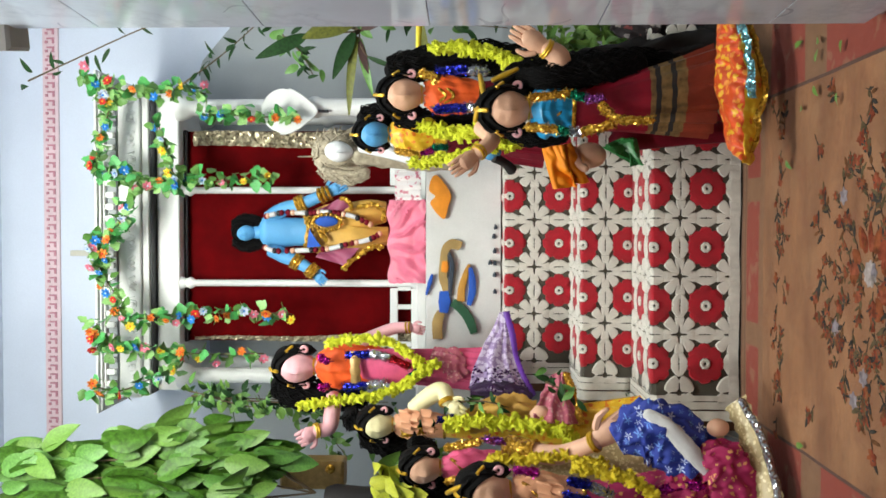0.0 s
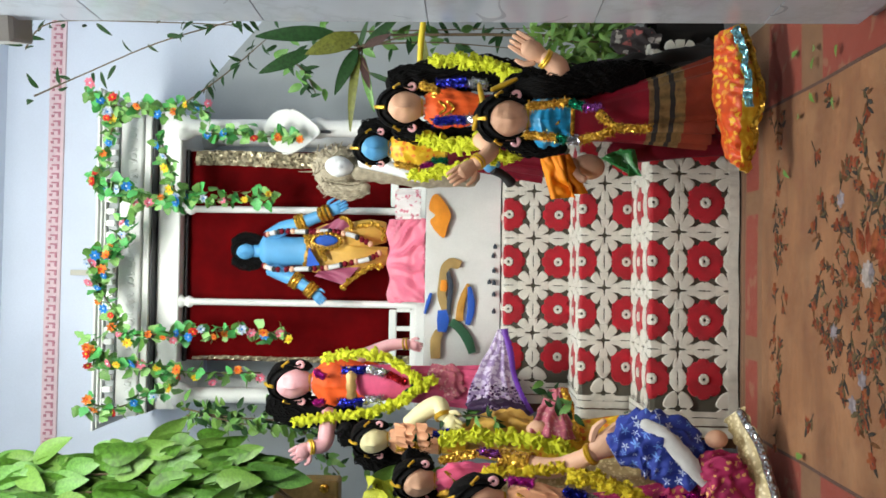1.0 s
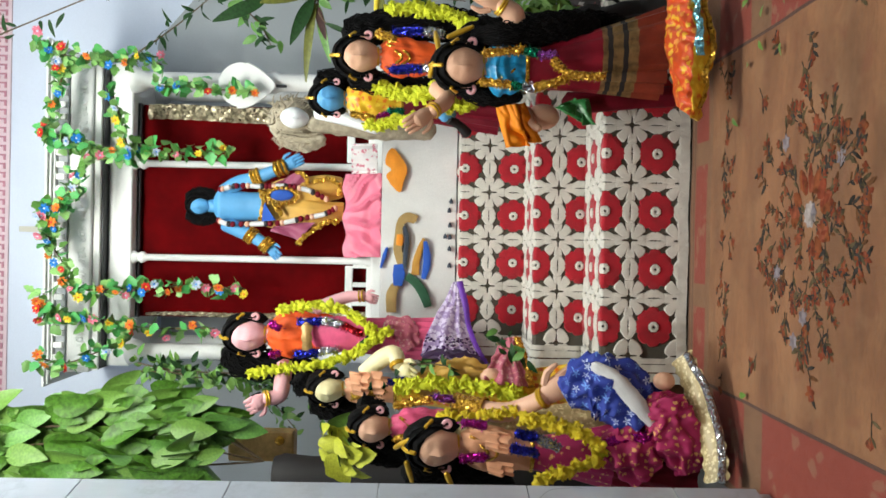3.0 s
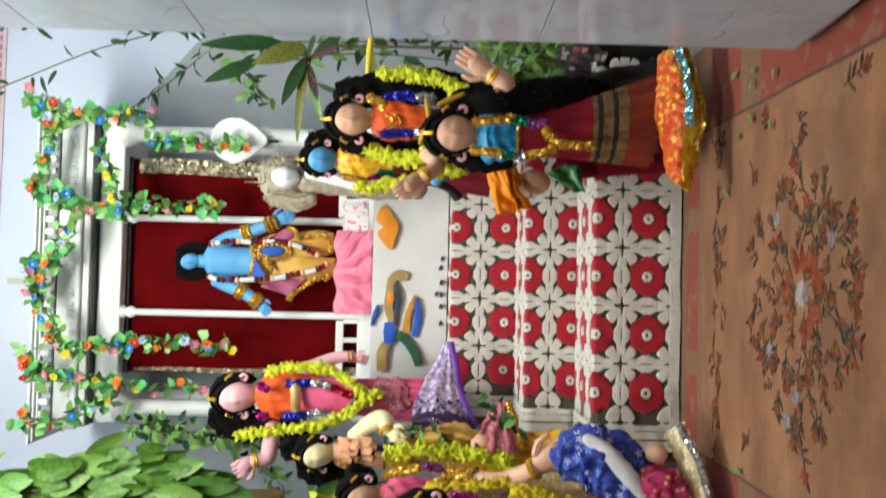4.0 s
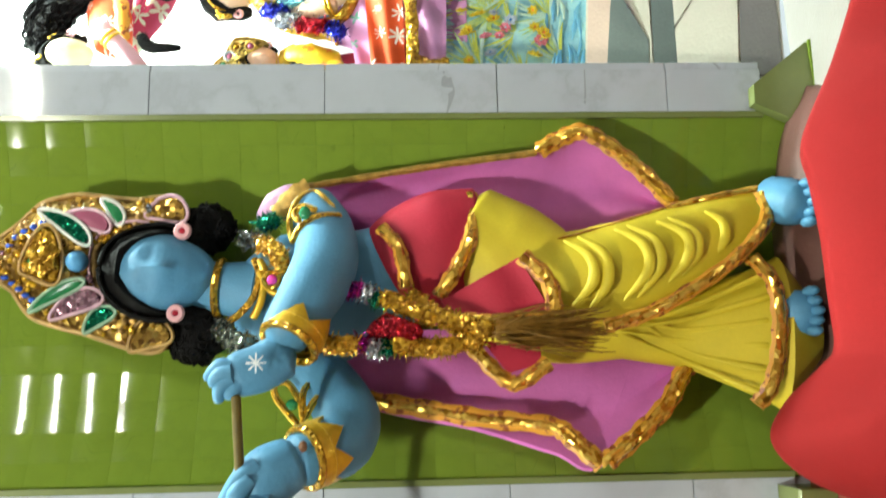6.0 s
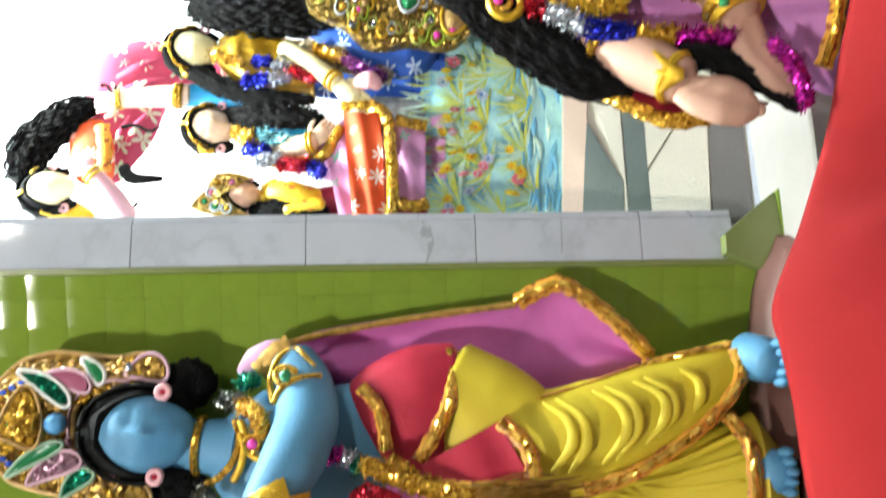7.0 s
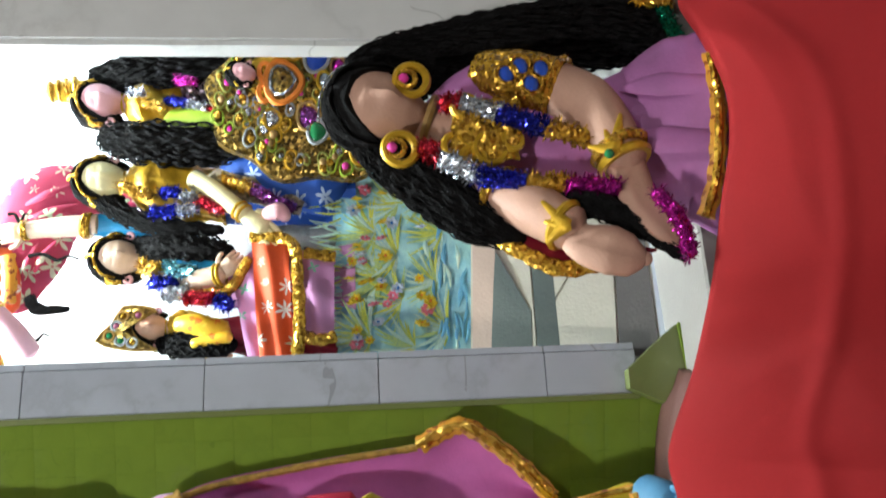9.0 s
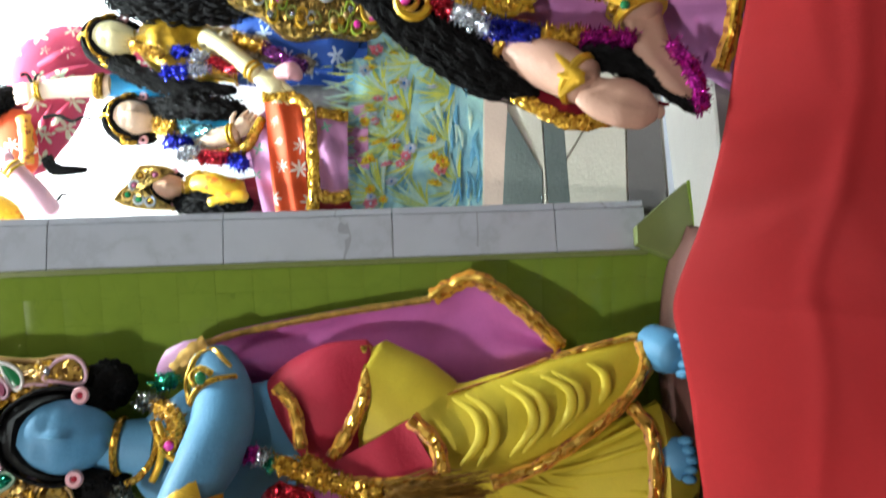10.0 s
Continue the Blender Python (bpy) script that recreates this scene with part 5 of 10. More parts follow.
def gathered(sh, pts, radii, material, seed):
    """A blouse of thin cloth, gathered in soft folds that run to the waist."""
    line, rad = curve_line([Vector(p) for p in pts], radii, 7)
    rows = []
    for i, p in enumerate(line):
        ring = []
        for j in range(64):
            a = 2 * math.pi * j / 64
            w = noise.noise(Vector((math.cos(a) * 2.2, math.sin(a) * 2.2, i * 0.10 + seed)))
            k = rad[i] * (1 + 0.10 * (1 - abs(math.sin(6.5 * a + 2.2 * w + 0.05 * i))) ** 2 + 0.14 * w + 0.05 * math.sin(i * 1.1 + 3 * a))
            ring.append(p + Vector((math.cos(a) * k, math.sin(a) * k * 0.62, 0.10 * rad[i] * math.sin(4 * a + seed))))
        rows.append(ring)
    sh.rings(rows, material)


def frills(sh, rows, depth, material, waves=9):
    """Ruffled strips of cloth, each from one end to the other."""
    for k, (a, b) in enumerate(rows):
        a, b = Vector(a), Vector(b)
        sh.sheet(lambda u, v: lerp(a, b, u) + Vector((0, -0.014 * math.sin(math.pi * u) - v * depth * 0.35 - 0.20 * depth * v * math.sin(u * waves * 6.28 + k * 2 + 2.5 * noise.noise(Vector((u * 4, k, 0)))), -v * depth + 0.12 * depth * v * math.sin(u * waves * 6.28 + 1.4 + k))), 54, 8, material, 0.002)


def doll(label, hc, r, waist, foot, skin, blouse, skirt, flare, arms=(), hair_line=None, tiara=True, up=(0, 0, 1), bands=(), facing=0.0, bun=0.0,
         sash=None, pleats=14, extra=None, chest=1.5, category="doll", hair="hair_black", squash=0.75, group="dolls"):
    sh = Shape()
    hc, waist, foot = Vector(hc), Vector(waist), Vector(foot)
    q = Vector(up).normalized()
    head(sh, hc, r * 1.2, skin, hair, tiara, up, bun, True, facing, 0.98)
    neck = hc - q * r * 0.9
    shoulder = neck.lerp(waist, 0.22) - q * r * 0.3
    sh.tube([hc - q * r * 0.6, neck - q * r * 0.35], [r * 0.36, r * 0.40], skin, 12, steps=3)
    gathered(sh, [neck - q * r * 0.25, shoulder, shoulder.lerp(waist, 0.45), waist], [r * 0.55, r * chest * 0.78, r * chest * 0.74, r * chest * 0.60], blouse, r * 31)
    ring_band(sh, neck - q * r * 0.1, q, r * 0.42, r * 0.07, "gold_paint")
    for k in (0.35, 0.75):
        f = Vector((0, -1, 0))
        a = shoulder + q * r * 0.3
        sh.tube([a + Vector((-r * 0.62, -r * 0.25, 0.1 * r)), a + Vector((-r * 0.3, -r * 0.52, -r * k)), a + Vector((0, -r * 0.60, -r * (k + 0.3))), a + Vector((r * 0.3, -r * 0.52, -r * k)), a + Vector((r * 0.62, -r * 0.25, 0.1 * r))],
                r * 0.08, "gold_foil", 6, steps=4)
    if skirt:
        robe(sh, waist, foot, r * chest * 0.62, flare, skirt, pleats, 0.10, squash, bands)
        ring_band(sh, waist, q, r * chest * 0.63, r * 0.1, "gold_foil", 20, squash)
    if hair_line:
        wavy_hair(sh, hair_line[0], hair_line[1], hair, 7, int(r * 1e4))
    for a in arms:
        arm(sh, *a[:2], a[2] if len(a) > 2 else skin, *(a[3:]))
    if extra:
        extra(sh)
    return solid("doll", sh, label, category, group=group)


# flowers and leaves that repeat
def flower_mesh(material, seed, heart="petal_yellow", petals=7):
    rnd = random.Random(seed)
    s = Shape()
    for ring, (n, rad, lift) in enumerate(((petals, 1.0, 0.25), (petals - 2, 0.62, 0.5))):
        for k in range(n):
            a = 2 * math.pi * (k + 0.5 * ring) / n + rnd.uniform(-0.15, 0.15)
            d, e = Vector((math.cos(a), math.sin(a), 0)), Vector((-math.sin(a), math.cos(a), 0))
            up = Vector((0, 0, 1))
            p = [d * 0.1, d * 0.55 * rad + e * 0.30 + up * 0.1, d * rad + e * 0.16 + up * lift, d * rad - e * 0.16 + up * lift, d * 0.55 * rad - e * 0.30 + up * 0.1]
            s.rings([[q - up * 0.05 for q in p], [q + up * 0.05 for q in p]], material)
    s.ball((0, 0, 0.22), 0.22, heart, seg=7, rows=4)
    return s.mesh("flower", False)


def pompon_mesh(material, seed):
    """A plush garland flower: a crumpled tuft."""
    rnd = random.Random(seed)
    s = Shape()
    s.ball((0, 0, 0), 0.62, material, seg=8, rows=5, lump=0.5)
    for k in range(16):
        d = Vector((rnd.gauss(0, 1), rnd.gauss(0, 1), rnd.gauss(0, 1))).normalized()
        e = d.orthogonal().normalized()
        f = d.cross(e)
        w = rnd.uniform(0.22, 0.36)
        tip = d * rnd.uniform(0.85, 1.1)
        s.rings([[d * 0.4 + e * w * 0.6, d * 0.4 + f * w * 0.6, d * 0.4 - e * w * 0.6, d * 0.4 - f * w * 0.6], [tip + e * w, tip + f * w * 0.35, tip - e * w, tip - f * w * 0.35]], material)
    return s.mesh("flower", False)


def leaf_mesh(material, wide=0.42, curl=0.25, lobes=0.0, fold=0.15):
    """A leaf one unit long from its stalk, bent along its rib."""
    s = Shape()
    n = 8
    rows = []
    for i in range(n + 1):
        t = i / n
        w = wide * math.sin(math.pi * min(1, t * 0.97 + 0.03) ** 0.85) ** 0.8 * (1 - 0.12 * t) + 0.012
        w *= 1 + lobes * math.cos(t * 15)
        z = -curl * t * t
        rows.append([Vector((-w, t, z + fold * w)), Vector((-w * 0.5, t, z + fold * w * 0.35)), Vector((0, t, z)), Vector((w * 0.5, t, z + fold * w * 0.35)), Vector((w, t, z + fold * w)),
                     Vector((w * 0.5, t, z + fold * w * 0.35 - 0.012)), Vector((0, t, z - 0.028)), Vector((-w * 0.5, t, z + fold * w * 0.35 - 0.012))])
    s.rings(rows, material)
    return s.mesh("leaf")


FLOWERS = [flower_mesh("petal_" + c, i, h) for i, (c, h) in enumerate((("red", "petal_yellow"), ("blue", "petal_pale"), ("pink", "petal_pale"), ("yellow", "petal_orange"), ("orange", "petal_red"), ("pale", "petal_blue")))]
POMPONS = [pompon_mesh("marigold", 1), pompon_mesh("marigold", 2), pompon_mesh("marigold_deep", 3)]
IVY = [leaf_mesh("plastic_leaf", 0.45, 0.3, 0.18), leaf_mesh("plastic_leaf_pale", 0.42, 0.2, 0.18), leaf_mesh("leaf_mid", 0.42, 0.35, 0.15)]
BROAD = [leaf_mesh("leaf_light", 0.25, 0.16, 0, 0.25), leaf_mesh("leaf_broad", 0.28, 0.24, 0, 0.2), leaf_mesh("leaf_broad", 0.23, 0.10, 0, 0.35), leaf_mesh("leaf_mid", 0.26, 0.2, 0, 0.25)]
SMALL = [leaf_mesh("leaf_mid", 0.26, 0.3), leaf_mesh("leaf_dark", 0.24, 0.4), leaf_mesh("leaf_light", 0.28, 0.2)]
SHRUB = [leaf_mesh("leaf_light", 0.17, 0.3), leaf_mesh("leaf_mid", 0.16, 0.25)]
NARROW = [leaf_mesh("leaf_dark", 0.15, 0.35), leaf_mesh("leaf_dark", 0.16, 0.4), leaf_mesh("leaf_dark", 0.13, 0.3)]


def along(pts, n):
    line, _ = curve_line(pts, 1.0, 12)
    return [line[min(len(line) - 1, int(i * (len(line) - 1) / max(1, n - 1)))] for i in range(n)]


def rnd_turn(rnd):
    return Euler((rnd.uniform(0, 6.28), rnd.uniform(0, 6.28), rnd.uniform(0, 6.28))).to_matrix().to_4x4()


def leaf_garland(label, pts, n_leaf, n_flower, size, seed, spread=0.02):
    """A strand of cloth ivy with small flowers."""
    rnd = random.Random(seed)
    ob = thing("leaf_garland", label, "garland", group="garlands on the pavilion")
    s = Shape()
    s.tube(pts, 0.003, "stem_brown", 5)
    part("stem", s, ob)
    for p in along(pts, n_leaf):
        q = p + Vector((rnd.gauss(0, spread), -abs(rnd.gauss(0, spread)), rnd.gauss(0, spread)))
        part("leaf", IVY[rnd.randrange(3)], ob, at=Matrix.Translation(q) @ rnd_turn(rnd) @ Matrix.Scale(size * rnd.uniform(0.7, 1.25), 4))
    for p in along(pts, n_flower):
        q = p + Vector((rnd.gauss(0, spread), -0.02 - abs(rnd.gauss(0, spread)), rnd.gauss(0, spread)))
        m = Matrix.Translation(q) @ pose(0, 0, 0, 90 + rnd.uniform(-40, 40), rnd.uniform(-40, 40), rnd.uniform(-40, 40)) @ Matrix.Scale(size * rnd.uniform(0.34, 0.52), 4)
        part("flower", FLOWERS[rnd.randrange(6)], ob, at=m)
    return ob


def flower_garland(label, pts, step, size, seed, deep=0.0):
    """A plush yellow garland hung on a doll, tuft by tuft."""
    rnd = random.Random(seed)
    ob = thing("flower_garland", label, "garland", group="yellow garlands")
    s = Shape()
    s.tube(pts, size * 0.25, "marigold", 6)
    part("string", s, ob)
    line, _ = curve_line(pts, 1.0, 16)
    d = 0.0
    last = line[0]
    for p in line:
        d += (p - last).length
        last = p
        if d >= step or p is line[0]:
            d = 0.0
            k = 2 if rnd.random() < deep else rnd.randrange(2)
            part("flower", POMPONS[k], ob, at=Matrix.Translation(p + Vector((rnd.gauss(0, size * 0.12), rnd.gauss(0, size * 0.12), 0))) @ rnd_turn(rnd) @ Matrix.Scale(size * rnd.uniform(0.85, 1.15), 4))
    return ob


def tinsel(label, runs, r, seed, blades=130):
    """A tinsel string: runs of (points, material) of fine foil blades round a cord."""
    rnd = random.Random(seed)
    ob = thing("tinsel_garland", label, "garland", group="tinsel garlands")
    for pts, material in runs:
        s = Shape()
        line, _ = curve_line(pts, 1.0, 14)
        s.tube(pts, r * 0.55, material, 9, lump=0.5)
        length = sum((b - a).length for a, b in zip(line, line[1:]))
        for k in range(int(blades * 1.7 * length / 0.1)):
            i = rnd.randrange(len(line) - 1)
            p = line[i].lerp(line[i + 1], rnd.random())
            d = Vector((rnd.gauss(0, 1), rnd.gauss(0, 1), rnd.gauss(0, 1))).normalized()
            e = d.orthogonal().normalized() * 0.0013
            f = d.cross(e).normalized() * 0.0006
            tip = p + d * r * rnd.uniform(0.55, 0.95)
            s.rings([[p + e, p + f, p - e, p - f], [tip + e, tip + f, tip - e, tip - f]], material, caps=True)
        o = part("foil_tuft", s, ob, smooth=False)
    return ob


# ---------------------------------------------------------------- the blue doll in the niche
def blue_flute_doll():
    sh = Shape()
    skin = "clay_blue_deep"
    up = Vector((0.381, -0.050, 1.141)) - Vector((0.366, -0.050, 0.979))
    hc = Vector((0.374, -0.045, 1.053))
    head(sh, hc, 0.088, skin, "hair_black", False, up, 0.0, False, 0.0, 0.95)
    # curled side locks
    rnd = random.Random(3)
    for c, size in (((0.454, 0.000, 0.993), (0.042, 0.040, 0.045)), ((0.282, 0.000, 1.007), (0.054, 0.042, 0.050))):
        sh.ball(c, size, "hair_black", seg=20, rows=14, lump=0.25)
        for k in range(90):
            d = Vector((rnd.gauss(0, 1), -abs(rnd.gauss(0, 1)), rnd.gauss(0, 1))).normalized()
            p = Vector(c) + Vector((d.x * size[0], d.y * size[1], d.z * size[2])) * 0.97
            ring_band(sh, p, d + Vector((rnd.gauss(0, 0.5), rnd.gauss(0, 0.5), rnd.gauss(0, 0.5))), rnd.uniform(0.004, 0.008), 0.0016, "hair_black", 8)
    for c in ((0.437, -0.075, 1.016), (0.307, -0.075, 1.023)):
        ring_band(sh, c, (0, 1, 0), 0.009, 0.0055, "clay_pink", 14)
        sh.ball(c, (0.006, 0.004, 0.006), "crimson_sash", seg=8, rows=5)
    # neck and chest
    sh.tube([(0.360, -0.030, 1.009), (0.353, -0.022, 0.967), (0.346, -0.020, 0.908)], [0.040, 0.041, 0.052], skin, 18)
    sh.tube([(0.345, -0.015, 0.936), (0.336, -0.018, 0.880), (0.330, -0.022, 0.815), (0.348, -0.028, 0.746), (0.368, -0.030, 0.676)], [0.050, 0.105, 0.118, 0.096, 0.086], skin, 26, 0.60)
    ring_band(sh, (0.353, -0.022, 0.966), up, 0.0425, 0.007, "gold_foil", 22)
    for pts, r, m in (([(0.390, -0.072, 0.903), (0.363, -0.086, 0.893), (0.329, -0.086, 0.901), (0.303, -0.078, 0.925), (0.294, -0.060, 0.946)], 0.006, "gold_foil"), ([(0.387, -0.075, 0.894), (0.362, -0.092, 0.883), (0.323, -0.092, 0.888), (0.298, -0.082, 0.901)], 0.0065, "gold_paint"),
                      ([(0.367, -0.094, 0.891), (0.339, -0.102, 0.874), (0.330, -0.104, 0.858), (0.339, -0.104, 0.852)], 0.0055, "gold_paint"), ([(0.330, -0.106, 0.853), (0.295, -0.110, 0.857)], 0.006, "gold_paint")):
        sh.tube(pts, r, m, 8)
    ring_band(sh, (0.353, -0.108, 0.870), (0, 1, 0), 0.011, 0.005, "gold_foil", 16)
    sh.ball((0.352, -0.112, 0.869), (0.008, 0.005, 0.008), "gem_pink", seg=12, rows=8)
    # arm folded over the chest, and its flat hand
    sh.tube([(0.484, -0.030, 0.819), (0.438, -0.060, 0.795), (0.381, -0.105, 0.788), (0.328, -0.150, 0.803), (0.284, -0.180, 0.826), (0.259, -0.195, 0.840)], [0.040, 0.048, 0.051, 0.048, 0.040, 0.034], skin, 20)
    sh.tube([(0.233, -0.195, 0.840), (0.215, -0.205, 0.869), (0.207, -0.210, 0.898), (0.202, -0.212, 0.921)], [0.033, 0.034, 0.032, 0.020], skin, 18, 0.62, flatdir=(0, 1, 0))
    for a, b, c in (((0.215, -0.215, 0.907), (0.217, -0.215, 0.924), (0.202, -0.212, 0.941)), ((0.200, -0.220, 0.906), (0.190, -0.222, 0.919), (0.171, -0.220, 0.923)), ((0.208, -0.222, 0.906), (0.205, -0.224, 0.922), (0.193, -0.222, 0.932)), ((0.196, -0.215, 0.894), (0.183, -0.220, 0.906), (0.178, -0.220, 0.914))):
        sh.tube([a, b, c], [0.014, 0.012, 0.007], skin, 10, steps=4)
    for k in range(4):
        w = Vector((math.cos(k * 0.785), 0, math.sin(k * 0.785))) * 0.013
        sh.tube([Vector((0.221, -0.241, 0.869)) - w, Vector((0.221, -0.241, 0.869)) + w], 0.0012, "clay_white", 5, 0.5, 2)
    # the other arm, out to the flute, and its closed hand
    sh.tube([(0.225, -0.025, 0.821), (0.183, -0.055, 0.781), (0.140, -0.095, 0.755), (0.106, -0.135, 0.762), (0.093, -0.165, 0.792), (0.086, -0.185, 0.822)], [0.044, 0.047, 0.050, 0.047, 0.041, 0.036], skin, 20)
    sh.tube([(0.085, -0.187, 0.822), (0.071, -0.195, 0.850), (0.053, -0.200, 0.869), (0.034, -0.200, 0.882)], [0.036, 0.043, 0.044, 0.030], skin, 18)
    for a, b, c in (((0.082, -0.225, 0.870), (0.067, -0.235, 0.890), (0.034, -0.225, 0.915)), ((0.066, -0.235, 0.877), (0.048, -0.242, 0.892), (0.027, -0.235, 0.899)), ((0.041, -0.235, 0.864), (0.025, -0.235, 0.869), (0.015, -0.220, 0.876)), ((0.043, -0.230, 0.858), (0.029, -0.230, 0.856), (0.016, -0.220, 0.864))):
        sh.tube([a, b, c], [0.015, 0.013, 0.008], skin, 10, steps=4)
    # cut-metal cuffs: rims, points and stones
    for c, q, r, n in (((0.250, -0.195, 0.831), Vector((0.328, -0.150, 0.803)) - Vector((0.259, -0.195, 0.840)), 0.041, 5), ((0.090, -0.180, 0.809), Vector((0.106, -0.135, 0.762)) - Vector((0.086, -0.185, 0.822)), 0.043, 6)):
        ring_band(sh, c, q, r, 0.006, "gold_foil", 24)
        ring_band(sh, Vector(c) + q.normalized() * 0.020, q, r * 1.03, 0.004, "gold_paint", 24)
        cuff(sh, c, q, r * 0.99, 0.050, "gold_paint", n)
    sh.ball((0.108, -0.222, 0.807), (0.008, 0.004, 0.006), "wood_brown", seg=8, rows=6)
    for loop in ([(0.416, -0.085, 0.841), (0.449, -0.075, 0.848), (0.486, -0.070, 0.836), (0.502, -0.062, 0.810), (0.479, -0.080, 0.786), (0.456, -0.085, 0.766)], [(0.414, -0.098, 0.839), (0.434, -0.105, 0.828), (0.450, -0.112, 0.801), (0.454, -0.098, 0.766)],
                 [(0.444, -0.108, 0.829), (0.459, -0.100, 0.837), (0.471, -0.098, 0.824), (0.462, -0.106, 0.804)],
                 [(0.129, -0.105, 0.825), (0.173, -0.085, 0.864), (0.194, -0.075, 0.867), (0.195, -0.075, 0.847), (0.165, -0.105, 0.825), (0.144, -0.108, 0.821)], [(0.136, -0.112, 0.821), (0.169, -0.105, 0.803), (0.188, -0.085, 0.779), (0.194, -0.070, 0.771)], [(0.154, -0.112, 0.821), (0.180, -0.098, 0.822), (0.195, -0.080, 0.813), (0.187, -0.085, 0.799)]):
        sh.tube(loop, 0.0055, "gold_paint", 8, 0.7)
        sh.tube([Vector(p) + Vector((0, -0.004, 0)) for p in loop], 0.003, "gold_foil", 6)
    sh.ball((0.455, -0.118, 0.819), (0.011, 0.005, 0.009), "gem_green", seg=10, rows=6)
    sh.ball((0.163, -0.112, 0.837), (0.008, 0.004, 0.009), "gem_green", seg=10, rows=6)
    # hips in a red sash, wrapped lower cloth
    sh.tube([(0.368, -0.030, 0.685), (0.386, -0.034, 0.648), (0.401, -0.040, 0.602), (0.405, -0.040, 0.548)], [0.086, 0.100, 0.106, 0.104], "crimson_sash", 26, 0.66, 6)
    sh.tube([(0.416, -0.042, 0.564), (0.383, -0.060, 0.498), (0.346, -0.085, 0.421), (0.356, -0.096, 0.332), (0.389, -0.096, 0.231), (0.430, -0.092, 0.145), (0.470, -0.088, 0.081)], [0.100, 0.098, 0.082, 0.084, 0.076, 0.056, 0.034], "yellow_dhoti", 28, 0.66, 6)
    sh.tube([(0.340, -0.035, 0.542), (0.286, -0.052, 0.434), (0.277, -0.066, 0.318), (0.268, -0.074, 0.220), (0.263, -0.080, 0.139), (0.260, -0.085, 0.075)], [0.085, 0.066, 0.054, 0.062, 0.092, 0.122], "yellow_dhoti", 30, 0.58, 6)
    for k, pts in enumerate(([(0.403, -0.140, 0.421), (0.375, -0.158, 0.387), (0.336, -0.163, 0.384), (0.300, -0.155, 0.415)], [(0.408, -0.142, 0.400), (0.379, -0.160, 0.366), (0.335, -0.163, 0.362), (0.297, -0.152, 0.388)], [(0.419, -0.142, 0.342), (0.393, -0.160, 0.305), (0.352, -0.163, 0.299), (0.308, -0.152, 0.336)], [(0.425, -0.140, 0.322), (0.399, -0.158, 0.285), (0.357, -0.160, 0.281), (0.313, -0.150, 0.314)],
                             [(0.432, -0.138, 0.275), (0.408, -0.152, 0.236), (0.373, -0.154, 0.234), (0.336, -0.146, 0.264)], [(0.438, -0.136, 0.256), (0.412, -0.149, 0.220), (0.379, -0.150, 0.219), (0.345, -0.144, 0.244)], [(0.448, -0.130, 0.195), (0.430, -0.138, 0.171), (0.401, -0.139, 0.171), (0.374, -0.134, 0.190)])):
        sh.tube(pts, [0.002, 0.008, 0.009, 0.002], "yellow_dhoti", 10, 0.55, 5, flatdir=(0, 1, 0))
    for k in range(6):
        sh.tube([(0.267, -0.108, 0.348) if k % 2 else (0.280, -0.110, 0.303), lerp((0.300, -0.118, 0.225), (0.213, -0.100, 0.222), k / 5), lerp((0.349, -0.140, 0.105), (0.163, -0.140, 0.127), k / 5)], [0.002, 0.004, 0.005], "yellow_dhoti", 8, 0.5, 5)
    # loose ends of the sash
    sh.sheet(lambda u, v: lerp(lerp((0.312, -0.128, 0.611), (0.374, -0.158, 0.493), u), lerp((0.289, -0.140, 0.597), (0.288, -0.176, 0.448), u), v) + Vector((0, 0.004 * math.sin(u * 9), 0)), 12, 8, "crimson_sash", 0.006)
    sh.sheet(lambda u, v: lerp(lerp((0.251, -0.150, 0.552), (0.239, -0.158, 0.468), u), lerp((0.202, -0.156, 0.516), (0.216, -0.160, 0.465), u), v), 8, 6, "crimson_sash", 0.006)
    sh.tube([(0.261, -0.150, 0.716), (0.273, -0.165, 0.691), (0.262, -0.168, 0.646)], [0.012, 0.020, 0.012], "red_foil", 14, 0.7, lump=0.2)
    # gold braid, brown edge with foil squares
    for pts, w in (([(0.437, -0.092, 0.704), (0.399, -0.108, 0.674), (0.336, -0.112, 0.664)], 0.011), ([(0.496, -0.070, 0.559), (0.420, -0.112, 0.561), (0.365, -0.122, 0.586), (0.319, -0.128, 0.615)], 0.012), ([(0.376, -0.164, 0.491), (0.336, -0.178, 0.455), (0.291, -0.182, 0.447)], 0.013),
                   ([(0.286, -0.150, 0.611), (0.280, -0.168, 0.541), (0.278, -0.182, 0.452)], 0.010), ([(0.269, -0.152, 0.368), (0.288, -0.158, 0.300), (0.326, -0.158, 0.227), (0.379, -0.150, 0.149), (0.437, -0.136, 0.100), (0.481, -0.118, 0.100)], 0.011), ([(0.488, -0.105, 0.096), (0.475, -0.100, 0.174), (0.459, -0.098, 0.247)], 0.007), ([(0.459, -0.098, 0.252), (0.429, -0.105, 0.350), (0.408, -0.110, 0.431)], 0.0035),
                   ([(0.377, -0.118, 0.124), (0.335, -0.148, 0.105), (0.278, -0.158, 0.103), (0.218, -0.155, 0.110), (0.171, -0.148, 0.124), (0.149, -0.136, 0.140)], 0.013), ([(0.241, -0.152, 0.567), (0.200, -0.160, 0.529), (0.188, -0.164, 0.502), (0.217, -0.166, 0.456)], 0.012)):
        flat_band(sh, pts, w, 0.006, "braid_gold")
        flat_band(sh, [Vector(p) + Vector((0, -0.005, 0)) for p in pts], w * 0.6, 0.004, "foil_squares")
